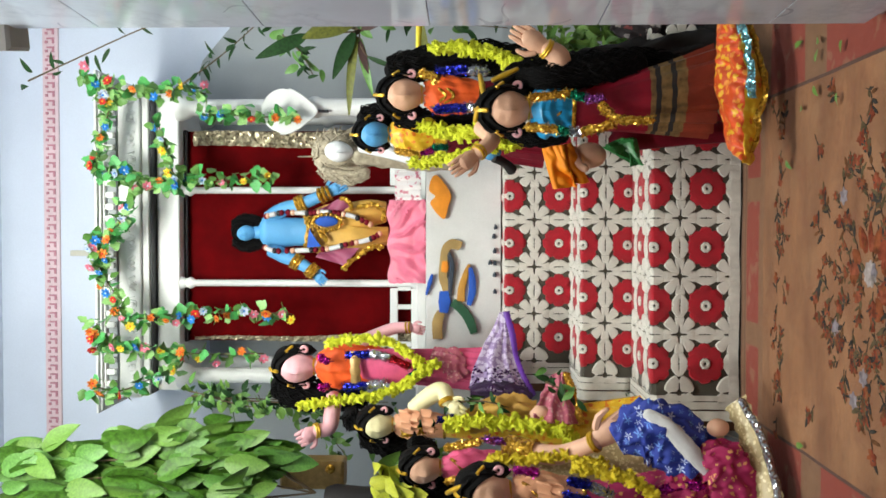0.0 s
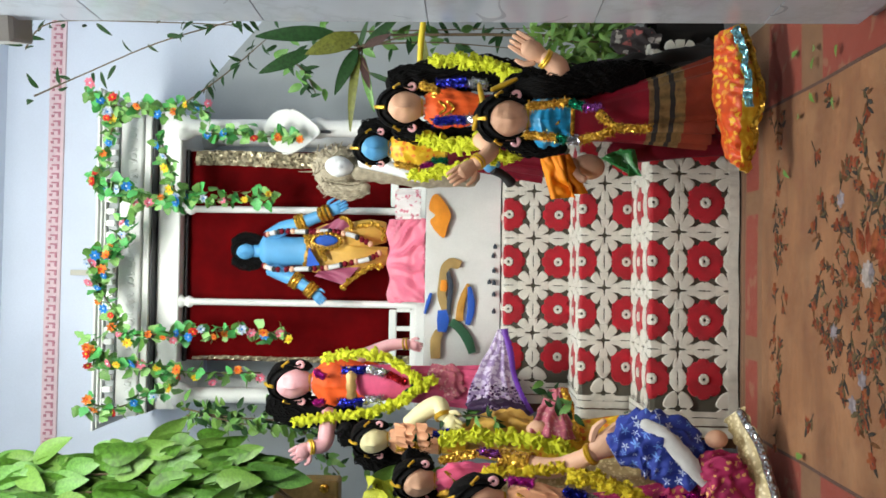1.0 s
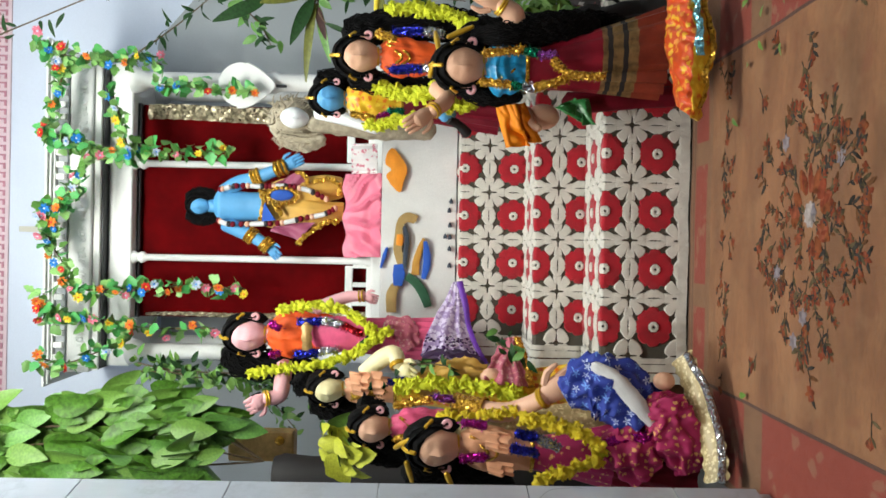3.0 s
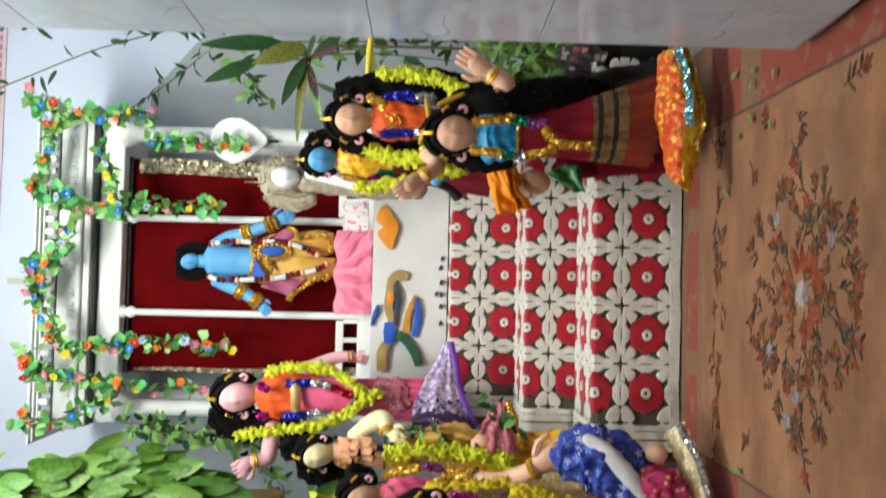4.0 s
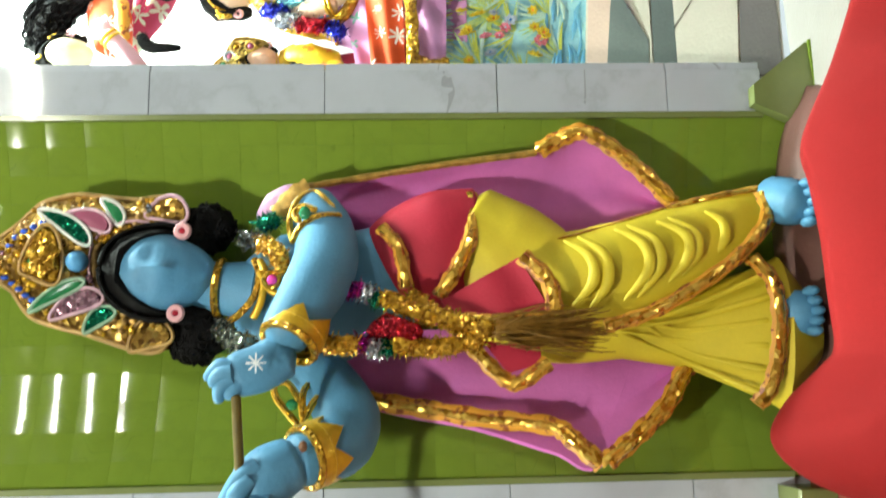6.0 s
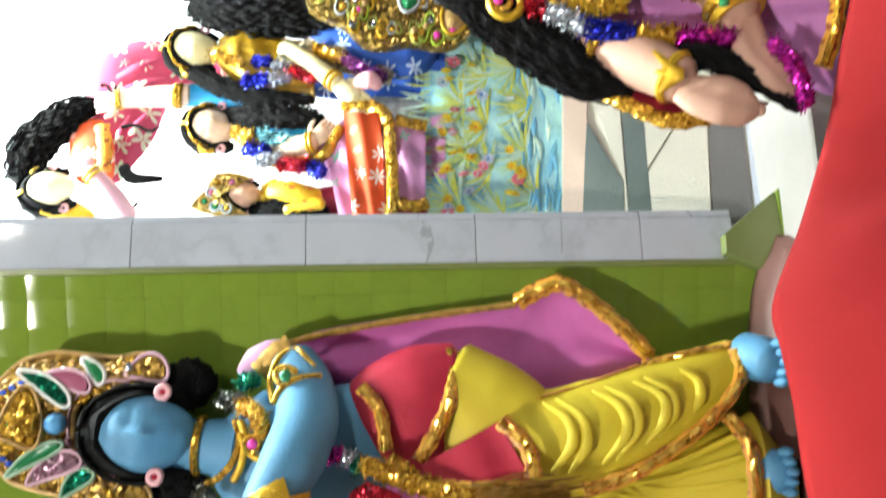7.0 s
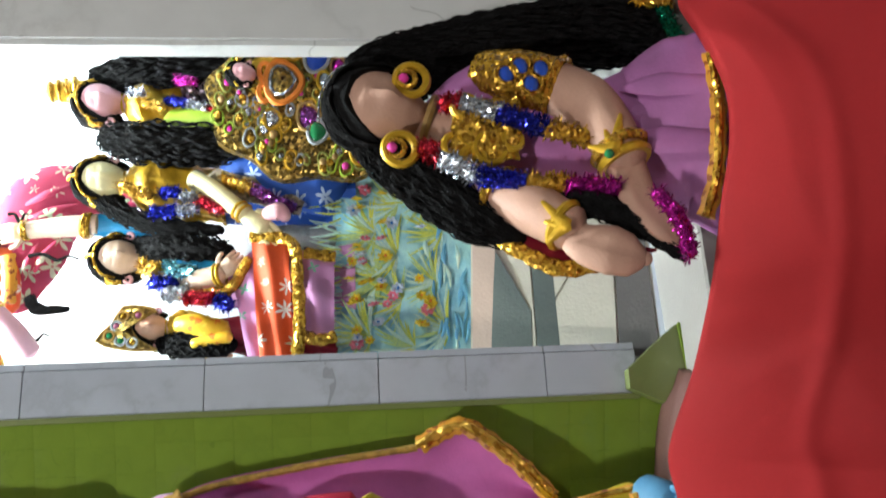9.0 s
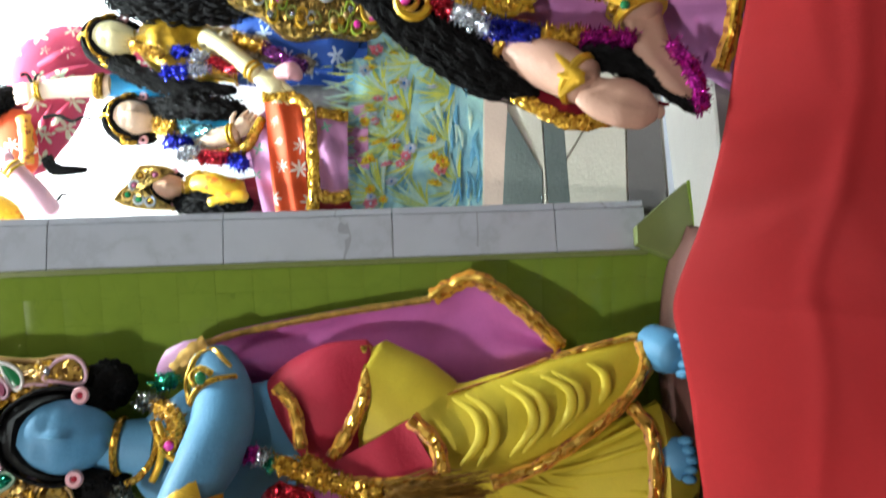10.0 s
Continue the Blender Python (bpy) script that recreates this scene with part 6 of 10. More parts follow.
    # cape behind
    sh.sheet(lambda u, v: cape(u, v, [(0.457, 0.020, 0.843), (0.429, 0.030, 0.766), (0.418, 0.030, 0.611), (0.415, 0.020, 0.437), (0.420, 0.000, 0.304), (0.474, -0.012, 0.213)],
                               [(0.502, -0.005, 0.854), (0.532, 0.000, 0.783), (0.559, 0.000, 0.611), (0.580, -0.010, 0.433), (0.609, -0.022, 0.347), (0.485, -0.022, 0.213)]), 48, 12, "violet_cape", 0.008)
    sh.sheet(lambda u, v: cape(u, v, [(0.273, 0.020, 0.805), (0.282, 0.030, 0.691), (0.280, 0.030, 0.536), (0.278, 0.020, 0.402), (0.265, 0.000, 0.281), (0.220, -0.030, 0.207)],
                               [(0.224, 0.020, 0.799), (0.153, 0.000, 0.720), (0.118, -0.040, 0.565), (0.080, -0.070, 0.444), (0.063, -0.100, 0.369), (0.210, -0.055, 0.211)]), 48, 12, "violet_cape", 0.008)
    sh.tube([(0.470, -0.010, 0.908), (0.489, -0.030, 0.881), (0.503, -0.040, 0.852), (0.514, -0.040, 0.827)], [0.006, 0.020, 0.018, 0.008], "shell_lilac", 14, 0.6)
    for pts, w in (([(0.467, -0.045, 0.872), (0.497, -0.055, 0.844), (0.512, -0.055, 0.819)], 0.016), ([(0.514, -0.050, 0.820), (0.532, -0.016, 0.764), (0.556, -0.016, 0.612), (0.575, -0.026, 0.440)], 0.006)):
        flat_band(sh, pts, w, 0.005, "gold_cord")
    for pts in ([(0.577, -0.030, 0.436), (0.597, -0.036, 0.399), (0.606, -0.042, 0.360), (0.574, -0.045, 0.311), (0.528, -0.046, 0.260), (0.480, -0.044, 0.217)],
                [(0.168, -0.020, 0.732), (0.155, -0.034, 0.656), (0.136, -0.060, 0.549), (0.123, -0.085, 0.445), (0.102, -0.100, 0.414), (0.065, -0.120, 0.376)], [(0.070, -0.120, 0.367), (0.105, -0.110, 0.319), (0.152, -0.095, 0.264), (0.198, -0.080, 0.232), (0.216, -0.075, 0.213)]):
        flat_band(sh, pts, 0.015, 0.006, "braid_gold")
        for d in (-0.006, 0.006):
            flat_band(sh, [Vector(p) + Vector((0, -0.006, d)) for p in pts], 0.0058, 0.004, "foil_squares")
    # feet
    for c, t in (((0.477, -0.095, 0.074), (0.453, -0.150, 0.052)), ((0.285, -0.090, 0.067), (0.287, -0.145, 0.057))):
        sh.tube([c, lerp(c, t, 0.6), t], [0.034, 0.038, 0.032], skin, 14)
        for k in range(5):
            a = Vector(t) + Vector((-0.030 + 0.015 * k, -0.012, -0.006 - 0.003 * (2 - abs(k - 2))))
            sh.ball(a, (0.0085, 0.02, 0.011), skin, seg=8, rows=5)
    # crown: a foil plate cut to a pointed outline, with raised paisleys and stones
    outline = [Vector(p) for p in ((0.401, -0.020, 1.346), (0.424, -0.020, 1.337), (0.439, -0.020, 1.316), (0.462, -0.020, 1.288), (0.491, -0.020, 1.259), (0.501, -0.020, 1.235), (0.508, -0.020, 1.198), (0.504, -0.020, 1.156), (0.498, -0.020, 1.102), (0.503, -0.020, 1.066), (0.500, -0.020, 1.036), (0.482, -0.020, 1.023), (0.464, -0.020, 1.033), (0.460, -0.024, 1.064),
               (0.462, -0.030, 1.100), (0.449, -0.030, 1.138), (0.421, -0.030, 1.160), (0.378, -0.030, 1.163), (0.342, -0.030, 1.149), (0.315, -0.030, 1.120), (0.304, -0.026, 1.083), (0.306, -0.020, 1.058), (0.286, -0.020, 1.044), (0.255, -0.020, 1.051), (0.249, -0.020, 1.080), (0.262, -0.020, 1.124), (0.279, -0.020, 1.171), (0.290, -0.020, 1.213), (0.305, -0.020, 1.255), (0.324, -0.020, 1.275), (0.351, -0.020, 1.294), (0.367, -0.020, 1.320), (0.381, -0.020, 1.335))]
    n = len(outline)
    mid = Vector((0.398, -0.040, 1.239))
    front = [p + Vector((0, -0.014, 0)) for p in outline]
    back = [p + Vector((0, 0.022, 0)) for p in outline]
    inner = [lerp(p, mid, 0.25) + Vector((0, -0.012, 0)) for p in front]
    sh.add(front + back + inner + [mid + Vector((0, -0.022, 0)), mid + Vector((0, 0.03, 0))],
           [(i, (i + 1) % n, 2 * n + (i + 1) % n, 2 * n + i) for i in range(n) if not 13 <= i < 20] + [(2 * n + i, 2 * n + (i + 1) % n, 3 * n) for i in range(n) if not 13 <= i < 20] + [(n + (i + 1) % n, n + i, 3 * n + 1) for i in range(n) if not 13 <= i < 20]
           + [(i, n + i, n + (i + 1) % n, (i + 1) % n) for i in range(n)] + [(13, 14, 15, 3 * n), (15, 16, 17, 3 * n), (17, 18, 19, 3 * n), (19, 20, 3 * n), (13, 3 * n, 2 * n + 13), (20, 2 * n + 20, 3 * n)], "crown_foil")
    sh.tube(front[20:] + front[:14], 0.0042, "brass_tan", 6, steps=3)
    sh.tube(front[13:21], 0.0075, "brass_tan", 8, steps=4)
    sh.tube([p + Vector((0, -0.010, 0)) for p in (lerp(q, mid, 0.05) for q in front[13:21])], 0.0022, "shell_pink", 6, steps=4)
    rnd = random.Random(2)
    for c, a, b, turn, rim, fill in (((0.451, -0.064, 1.203), 0.050, 0.013, -34, "white_paint", "green_foil"), ((0.460, -0.060, 1.169), 0.038, 0.014, -18, "shell_pink", "mauve_cloth"), ((0.476, -0.054, 1.133), 0.027, 0.010, -52, "white_paint", "gem_green"), ((0.475, -0.050, 1.049), 0.034, 0.021, 0, "shell_pink", "crown_foil"),
                                     ((0.340, -0.064, 1.212), 0.048, 0.010, 30, "mint_paint", "gem_green"), ((0.324, -0.062, 1.182), 0.044, 0.017, 24, "shell_pink", "pink_foil"), ((0.301, -0.056, 1.148), 0.029, 0.013, 38, "mint_paint", "green_foil"), ((0.272, -0.050, 1.070), 0.036, 0.024, 24, "brass_tan", "crown_foil"),
                                     ((0.395, -0.066, 1.237), 0.033, 0.045, 0, "brass_tan", "gold_foil"), ((0.393, -0.076, 1.243), 0.014, 0.009, 0, "gold_foil", "gem_green"), ((0.412, -0.050, 1.315), 0.016, 0.010, 40, "brass_tan", "crown_foil"), ((0.377, -0.050, 1.313), 0.016, 0.010, -40, "brass_tan", "crown_foil")):
        loop = []
        for i in range(18):
            t = 2 * math.pi * i / 18
            ex, ey = a * math.cos(t), b * math.sin(t) * (1 + 0.35 * math.cos(t)) + 0.25 * b * math.cos(2 * t)
            cs, sn = math.cos(radians(turn)), math.sin(radians(turn))
            loop.append(Vector(c) + Vector((-(ey * cs - ex * sn), 0, -(ex * cs + ey * sn))))
        m_ = sum(loop, Vector()) / 18
        sh.tube(loop + loop[:1], 0.0032, rim, 6, steps=2)
        sh.rings([[p + Vector((0, 0.022, 0)) for p in loop], [lerp(p, m_, 0.15) + Vector((0, -0.001, 0)) for p in loop], [lerp(p, m_, 0.7) + Vector((0, -0.004, 0)) for p in loop]], fill)
    for k in range(6):
        t = math.pi * k / 3
        sh.tube([Vector((0.393, -0.078, 1.230)), Vector((0.392, -0.080, 1.230)) + Vector((math.cos(t), 0, math.sin(t))) * 0.016, Vector((0.394, -0.070, 1.233)) + Vector((math.cos(t), 0, math.sin(t))) * 0.030], [0.005, 0.009, 0.002], "gold_foil", 8, 0.4, 3)
    sh.ball((0.393, -0.062, 1.183), 0.017, "clay_blue", seg=14, rows=10)
    for p in ((0.421, -0.052, 1.294), (0.435, -0.052, 1.285), (0.444, -0.054, 1.271), (0.451, -0.054, 1.257), (0.458, -0.054, 1.243), (0.370, -0.052, 1.298), (0.361, -0.052, 1.286), (0.351, -0.054, 1.274), (0.341, -0.054, 1.263), (0.334, -0.054, 1.253)):
        sh.ball(p, (0.0045, 0.004, 0.0065), "gem_blue", seg=8, rows=5)
    for p in ((0.411, -0.052, 1.306), (0.442, -0.060, 1.173), (0.423, -0.060, 1.167), (0.395, -0.062, 1.204), (0.365, -0.060, 1.164), (0.383, -0.052, 1.307), (0.304, -0.058, 1.199), (0.475, -0.056, 1.180), (0.480, -0.052, 1.077), (0.283, -0.056, 1.096)):
        sh.ball(p, (0.008, 0.003, 0.006), rnd.choice(("pink_foil", "silver_foil", "gold_foil")), seg=6, rows=4)
    for i in range(170):
        j = rnd.choice([j for j in range(n) if not 13 <= j < 20])
        p = lerp(mid, front[j].lerp(front[(j + 1) % n], rnd.random()), rnd.uniform(0.35, 0.94))
        sh.ball(Vector((p.x, p.y - 0.016, p.z)), (0.005, 0.0035, 0.005), rnd.choice(("gold_foil", "gold_foil", "gold_paint", "brass_tan")), (rnd.uniform(-40, 40), 0, rnd.uniform(-40, 40)), 6, 4)
    solid("statue", sh, "blue clay statue in yellow dhoti and violet cape", "statue")


def cape(u, v, inner, outer):
    a, _ = curve_line(inner, 1.0, 8)
    b, _ = curve_line(outer, 1.0, 8)
    p = lerp(a[round(u * (len(a) - 1))], b[round(u * (len(b) - 1))], v)
    return p + Vector((0, 0.012 * math.sin(v * 9 + u * 3), 0))


blue_flute_doll()
s = Shape()
s.tube([(0.176, -0.225, 0.898), (0.064, -0.236, 0.888), (-0.048, -0.249, 0.876), (-0.079, -0.258, 0.873)], 0.0068, "bamboo", 10)
solid("flute", s, "thin bamboo flute held by the blue statue", "flute")
tinsel("gold tinsel garland with coloured bands on the blue statue",
       [([(0.424, -0.070, 0.923), (0.416, -0.085, 0.886)], "smoke_foil"), ([(0.413, -0.090, 0.887), (0.394, -0.110, 0.861), (0.367, -0.115, 0.852)], "gold_foil"), ([(0.450, -0.060, 0.896), (0.453, -0.070, 0.871)], "green_foil"), ([(0.283, -0.090, 0.949), (0.256, -0.130, 0.920), (0.254, -0.160, 0.891)], "smoke_foil"),
        ([(0.253, -0.165, 0.802), (0.248, -0.165, 0.773), (0.248, -0.165, 0.739)], "gold_foil"), ([(0.252, -0.160, 0.733), (0.244, -0.160, 0.725)], "magenta_foil"), ([(0.242, -0.160, 0.719), (0.240, -0.160, 0.700)], "silver_foil"), ([(0.242, -0.160, 0.696), (0.243, -0.160, 0.686)], "green_foil"), ([(0.245, -0.160, 0.682), (0.241, -0.165, 0.625), (0.249, -0.175, 0.559)], "gold_foil"),
        ([(0.335, -0.125, 0.746), (0.330, -0.130, 0.733)], "magenta_foil"), ([(0.328, -0.130, 0.729), (0.326, -0.130, 0.714)], "silver_foil"), ([(0.321, -0.130, 0.712), (0.315, -0.130, 0.702)], "green_foil"), ([(0.318, -0.140, 0.695), (0.299, -0.155, 0.657), (0.280, -0.170, 0.599), (0.264, -0.180, 0.542)], "gold_foil"), ([(0.320, -0.140, 0.656), (0.292, -0.150, 0.623), (0.272, -0.165, 0.582)], "gold_foil")], 0.024, 5, 230)
s = Shape()
rnd = random.Random(37)
for k in range(150):
    a = lerp((0.263, -0.185, 0.543), (0.262, -0.190, 0.473), rnd.random()) + Vector((rnd.gauss(0, 0.012), rnd.gauss(0, 0.006), 0))
    d = Vector((rnd.gauss(0, 0.012), rnd.gauss(0, 0.006), -rnd.uniform(0.07, 0.12)))
    s.tube([a, a + d * 0.5 + Vector((rnd.gauss(0, 0.003), -0.004, 0)), a + d], [0.0014, 0.0012, 0.0006], "tassel_gold", 4, steps=2)
solid("tassel", s, "brown-gold thread tassel hanging from the garland", "tassel")

s = Shape()
s.ball((0.40, -0.03, -0.055), (0.29, 0.125, 0.085), "brown_clay", seg=32, rows=14, lump=0.08)
solid("mound", s, "low brown clay mound under the statue's feet", "mound")


# ---------------------------------------------------------------- red drape along the stage
def red_drape():
    top = [Vector(p) for p in ((0.004, -0.200, 0.009), (0.047, -0.210, 0.115), (0.099, -0.210, 0.163), (0.150, -0.210, 0.139), (0.197, -0.220, 0.091), (0.228, -0.230, 0.069), (0.301, -0.230, 0.071), (0.391, -0.230, 0.074), (0.469, -0.220, 0.078), (0.540, -0.200, 0.074),
                               (0.653, -0.220, 0.028), (0.729, -0.280, 0.020), (0.787, -0.330, 0.019), (0.879, -0.370, 0.010), (0.977, -0.390, -0.011), (1.074, -0.380, -0.023), (1.195, -0.320, -0.025), (1.318, -0.240, -0.035), (1.388, -0.240, -0.067), (1.479, -0.250, -0.103), (1.631, -0.250, -0.139), (1.852, -0.250, -0.185))]
    edge, _ = curve_line(top, 1.0, 8)
    n = len(edge) - 1
    pinch = [Vector((1.318, -0.240, -0.035)), Vector((0.540, -0.200, 0.074)), Vector((0.099, -0.210, 0.163))]

    def fn(u, v):
        i = u * n
        p = edge[int(i)].lerp(edge[min(n, int(i) + 1)], i - int(i))
        t = v
        q = Vector((p.x + 0.02 * t, p.y - 0.40 * t, p.z - 0.10 * t - 0.62 * t ** 1.6))
        fold = 0.0
        for k, c in enumerate(pinch):
            a = math.atan2(q.x - c.x, c.z - q.z + 0.05)
            d = (Vector((q.x, 0, q.z)) - Vector((c.x, 0, c.z))).length
            ridge = (1 - abs(math.sin(a * (4.5, 3, 3)[k] + k + 0.9 * math.sin(a * 2.0) + 0.4 * noise.noise(Vector((q.x * 4, q.z * 4, k)))))) ** 2
            fold += (0.040, 0.014, 0.018)[k] * ridge * math.exp(-d / (0.42, 0.25, 0.25)[k]) * min(1, t * 3) * min(1, d / 0.16) ** 2
        for k in range(6):
            tk = 0.20 + 0.125 * k + 0.07 * math.sin(q.x * (2.1 + 0.5 * k) + 2.1 * k)
            e = (t - tk - 0.10 * math.sin(q.x * 3.1 + k)) / (0.022 + 0.012 * (k % 3))
            fold += 0.0042 * math.exp(-e * e) * max(0.0, math.sin(q.x * (2.3 + 0.4 * k) + k * 1.7))
        fold += 0.012 * math.sin(q.x * 5 + t * 4) * t + 0.003 * noise.noise(Vector((q.x * 6, q.z * 12, 0)))
        lip = 0.012 * max(0, 1 - t * 22)
        return q + Vector((0, -fold * 0.9 + lip, fold * 0.3 - lip * 1.5))

    s = Shape()
    s.sheet(fn, 280, 120, "red_drape", 0.004)
    solid("drape", s, "wrinkled red cloth draped over the stage edge", "cloth")


red_drape()

# ---------------------------------------------------------------- large seated doll
def seated_doll():
    sh = Shape()
    skin = "clay_tan"
    up = Vector((1.147, -0.180, 0.571)) - Vector((1.111, -0.180, 0.442))
    hc = Vector((1.138, -0.160, 0.490))
    head(sh, hc, 0.089, skin, "hair_black", False, up, 0.0, False, 0.0, 0.90)
    sh.tube([(1.099, -0.200, 0.592), (1.137, -0.210, 0.590), (1.176, -0.210, 0.575), (1.205, -0.200, 0.548), (1.221, -0.180, 0.511)], 0.0018, "silver_foil", 5, steps=5)
    for c, r in (((1.166, -0.220, 0.436), 0.026), ((1.040, -0.220, 0.460), 0.026)):
        ring_band(sh, c, (0.1, 1, 0), r, 0.0075, "gold_paint", 22)
        ring_band(sh, Vector(c) + Vector((0, -0.004, 0.008)), (0.1, 1, 0), r * 0.55, 0.005, "gold_foil", 16)
        sh.ball(Vector(c) + Vector((0, -0.006, 0.014)), 0.009, "gem_pink", seg=10, rows=6)
    wavy_hair(sh, [(1.229, -0.120, 0.532), (1.259, -0.120, 0.469), (1.286, -0.110, 0.358), (1.308, -0.110, 0.227), (1.325, -0.110, 0.095), (1.322, -0.120, -0.018), (1.310, -0.130, -0.085)], [0.030, 0.040, 0.050, 0.060, 0.064, 0.062, 0.045], "hair_black", 26, 3, 0.5)
    wavy_hair(sh, [(1.116, -0.140, 0.520), (1.060, -0.150, 0.478), (0.994, -0.170, 0.410), (0.924, -0.200, 0.340), (0.878, -0.220, 0.271)], [0.030, 0.042, 0.046, 0.040, 0.016], "hair_black", 20, 4, 0.5)
    wavy_hair(sh, [(0.941, -0.220, 0.255), (0.920, -0.280, 0.171), (0.871, -0.300, 0.093), (0.818, -0.310, 0.038)], [0.022, 0.024, 0.02, 0.010], "hair_black", 7, 5)
    # neck, bodice and lap
    sh.tube([(1.124, -0.150, 0.440), (1.106, -0.150, 0.386), (1.095, -0.150, 0.347)], [0.040, 0.042, 0.055], skin, 16)
    ring_band(sh, (1.120, -0.150, 0.404), Vector((1.124, -0.150, 0.440)) - Vector((1.102, -0.150, 0.377)), 0.044, 0.008, "brass_tan", 20)
    sh.tube([(1.110, -0.140, 0.360), (1.105, -0.150, 0.307), (1.084, -0.160, 0.220), (1.074, -0.180, 0.126), (1.086, -0.200, 0.030)], [0.070, 0.098, 0.100, 0.095, 0.115], "lilac_satin", 24, 0.62)
    sh.tube([(1.069, -0.190, 0.069), (1.077, -0.220, -0.012), (1.067, -0.240, -0.082), (1.058, -0.260, -0.161)], [0.10, 0.155, 0.185, 0.19], "lilac_satin", 36, 0.55, lump=0.10)
    for k, (bend, w) in enumerate(((0.16, 0.022), (0.62, 0.026))):
        sh.tube([lerp((1.161, -0.255, 0.092), (0.961, -0.265, 0.088), bend), lerp((1.151, -0.295, 0.034), (0.940, -0.295, 0.055), bend + 0.05 * math.sin(k * 3)), lerp((1.136, -0.325, -0.047), (0.920, -0.325, -0.012), bend)], [0.004, w, w * 0.8], "lilac_satin", 10, 0.32)
    flat_band(sh, [(1.153, -0.330, -0.041), (1.069, -0.350, -0.033), (0.998, -0.360, -0.019), (0.928, -0.355, -0.006), (0.869, -0.345, 0.015)], 0.014, 0.007, "braid_gold")
    flat_band(sh, [(1.151, -0.335, -0.038), (1.066, -0.356, -0.030), (0.996, -0.366, -0.016), (0.925, -0.361, -0.003), (0.867, -0.351, 0.018)], 0.006, 0.006, "gold_foil")
    sh.tube([(1.119, -0.150, 0.376), (1.157, -0.155, 0.334), (1.185, -0.165, 0.288)], [0.050, 0.054, 0.050], "lilac_satin", 16, 0.8)
    wavy_hair(sh, [(1.238, -0.110, 0.432), (1.248, -0.100, 0.363), (1.255, -0.100, 0.288), (1.263, -0.100, 0.213)], [0.030, 0.045, 0.045, 0.03], "hair_black", 12, 6, 0.5)
    # sleeve and near arm
    sh.tube([(1.198, -0.160, 0.302), (1.173, -0.200, 0.250), (1.150, -0.220, 0.187)], [0.050, 0.056, 0.052], "gold_foil", 16)
    for px, py in ((930, 235), (950, 268), (905, 250), (968, 240)):
        sh.ball(point_s(px, py, 0.265), (0.017, 0.006, 0.013), "gem_blue", seg=10, rows=6)
        ring_band(sh, point_s(px, py, 0.268), (0, 1, 0), 0.018, 0.004, "gold_foil", 14)
    ring_band(sh, (1.150, -0.220, 0.187), Vector((1.147, -0.220, 0.178)) - Vector((1.171, -0.200, 0.221)), 0.052, 0.007, "gold_foil")
    sh.tube([(1.155, -0.210, 0.199), (1.111, -0.240, 0.148), (1.042, -0.270, 0.121), (0.983, -0.285, 0.105)], [0.049, 0.050, 0.044, 0.036], skin, 16)
    mitten(sh, [(0.983, -0.285, 0.105), (0.915, -0.300, 0.097), (0.885, -0.310, 0.082), (0.858, -0.315, 0.065), (0.840, -0.315, 0.054)], [0.032, 0.031, 0.028, 0.022, 0.008], skin)
    ring_band(sh, (1.007, -0.285, 0.114), Vector((0.973, -0.285, 0.102)) - Vector((1.047, -0.270, 0.125)), 0.042, 0.009, "gold_foil", 20)
    ring_band(sh, (0.987, -0.285, 0.108), Vector((0.973, -0.285, 0.102)) - Vector((1.047, -0.270, 0.125)), 0.040, 0.008, "gold_paint", 20)
    for k in range(3):
        sh.tube([(0.987, -0.325, 0.136), lerp((0.999, -0.315, 0.172), (1.055, -0.315, 0.115), k / 2)], [0.013, 0.003], "gold_paint", 6, 0.4, 3)
    sh.ball((0.980, -0.330, 0.147), 0.008, "gem_green", seg=8, rows=6)
    # far arm with the open palm
    sh.tube([(1.012, -0.160, 0.334), (0.963, -0.200, 0.292), (0.925, -0.240, 0.252), (0.875, -0.280, 0.203)], [0.040, 0.044, 0.044, 0.036], skin, 16)
    ring_band(sh, (0.960, -0.200, 0.292), Vector((0.925, -0.240, 0.252)) - Vector((0.985, -0.180, 0.310)), 0.046, 0.009, "gold_foil")
    mitten(sh, [(0.862, -0.285, 0.204), (0.844, -0.300, 0.184), (0.831, -0.310, 0.155), (0.822, -0.310, 0.126), (0.817, -0.310, 0.104)], [0.028, 0.036, 0.040, 0.034, 0.012], skin)
    ring_band(sh, (0.884, -0.275, 0.214), Vector((0.870, -0.280, 0.194)) - Vector((0.925, -0.240, 0.252)), 0.036, 0.008, "gold_paint", 20)
    for k in range(3):
        sh.tube([(0.872, -0.315, 0.222), lerp((0.915, -0.300, 0.252), (0.848, -0.300, 0.250), k / 2)], [0.012, 0.003], "gold_paint", 6, 0.4, 3)
    # collar of worked gold
    sh.sheet(lambda u, v: point_s(812 + 120 * u, 298 + 95 * v - 30 * u * (1 - v), 0.236 + 0.012 * math.sin(math.pi * v)) + Vector((0, -0.004 * math.sin(u * 19) * math.sin(v * 17), 0)), 30, 24, "gold_foil", 0.006)
    for px, py, r in ((835, 300, 0.022), (850, 345, 0.026), (880, 375, 0.026), (905, 335, 0.018), (920, 360, 0.016), (850, 392, 0.02), (820, 370, 0.02), (870, 310, 0.018)):
        ring_band(sh, point_s(px, py, 0.245), (0, 1, 0.1), r, 0.006, "gold_paint", 16)
        sh.ball(point_s(px, py, 0.240), (r * 0.7, 0.006, r * 0.6), "gold_foil", seg=10, rows=6)
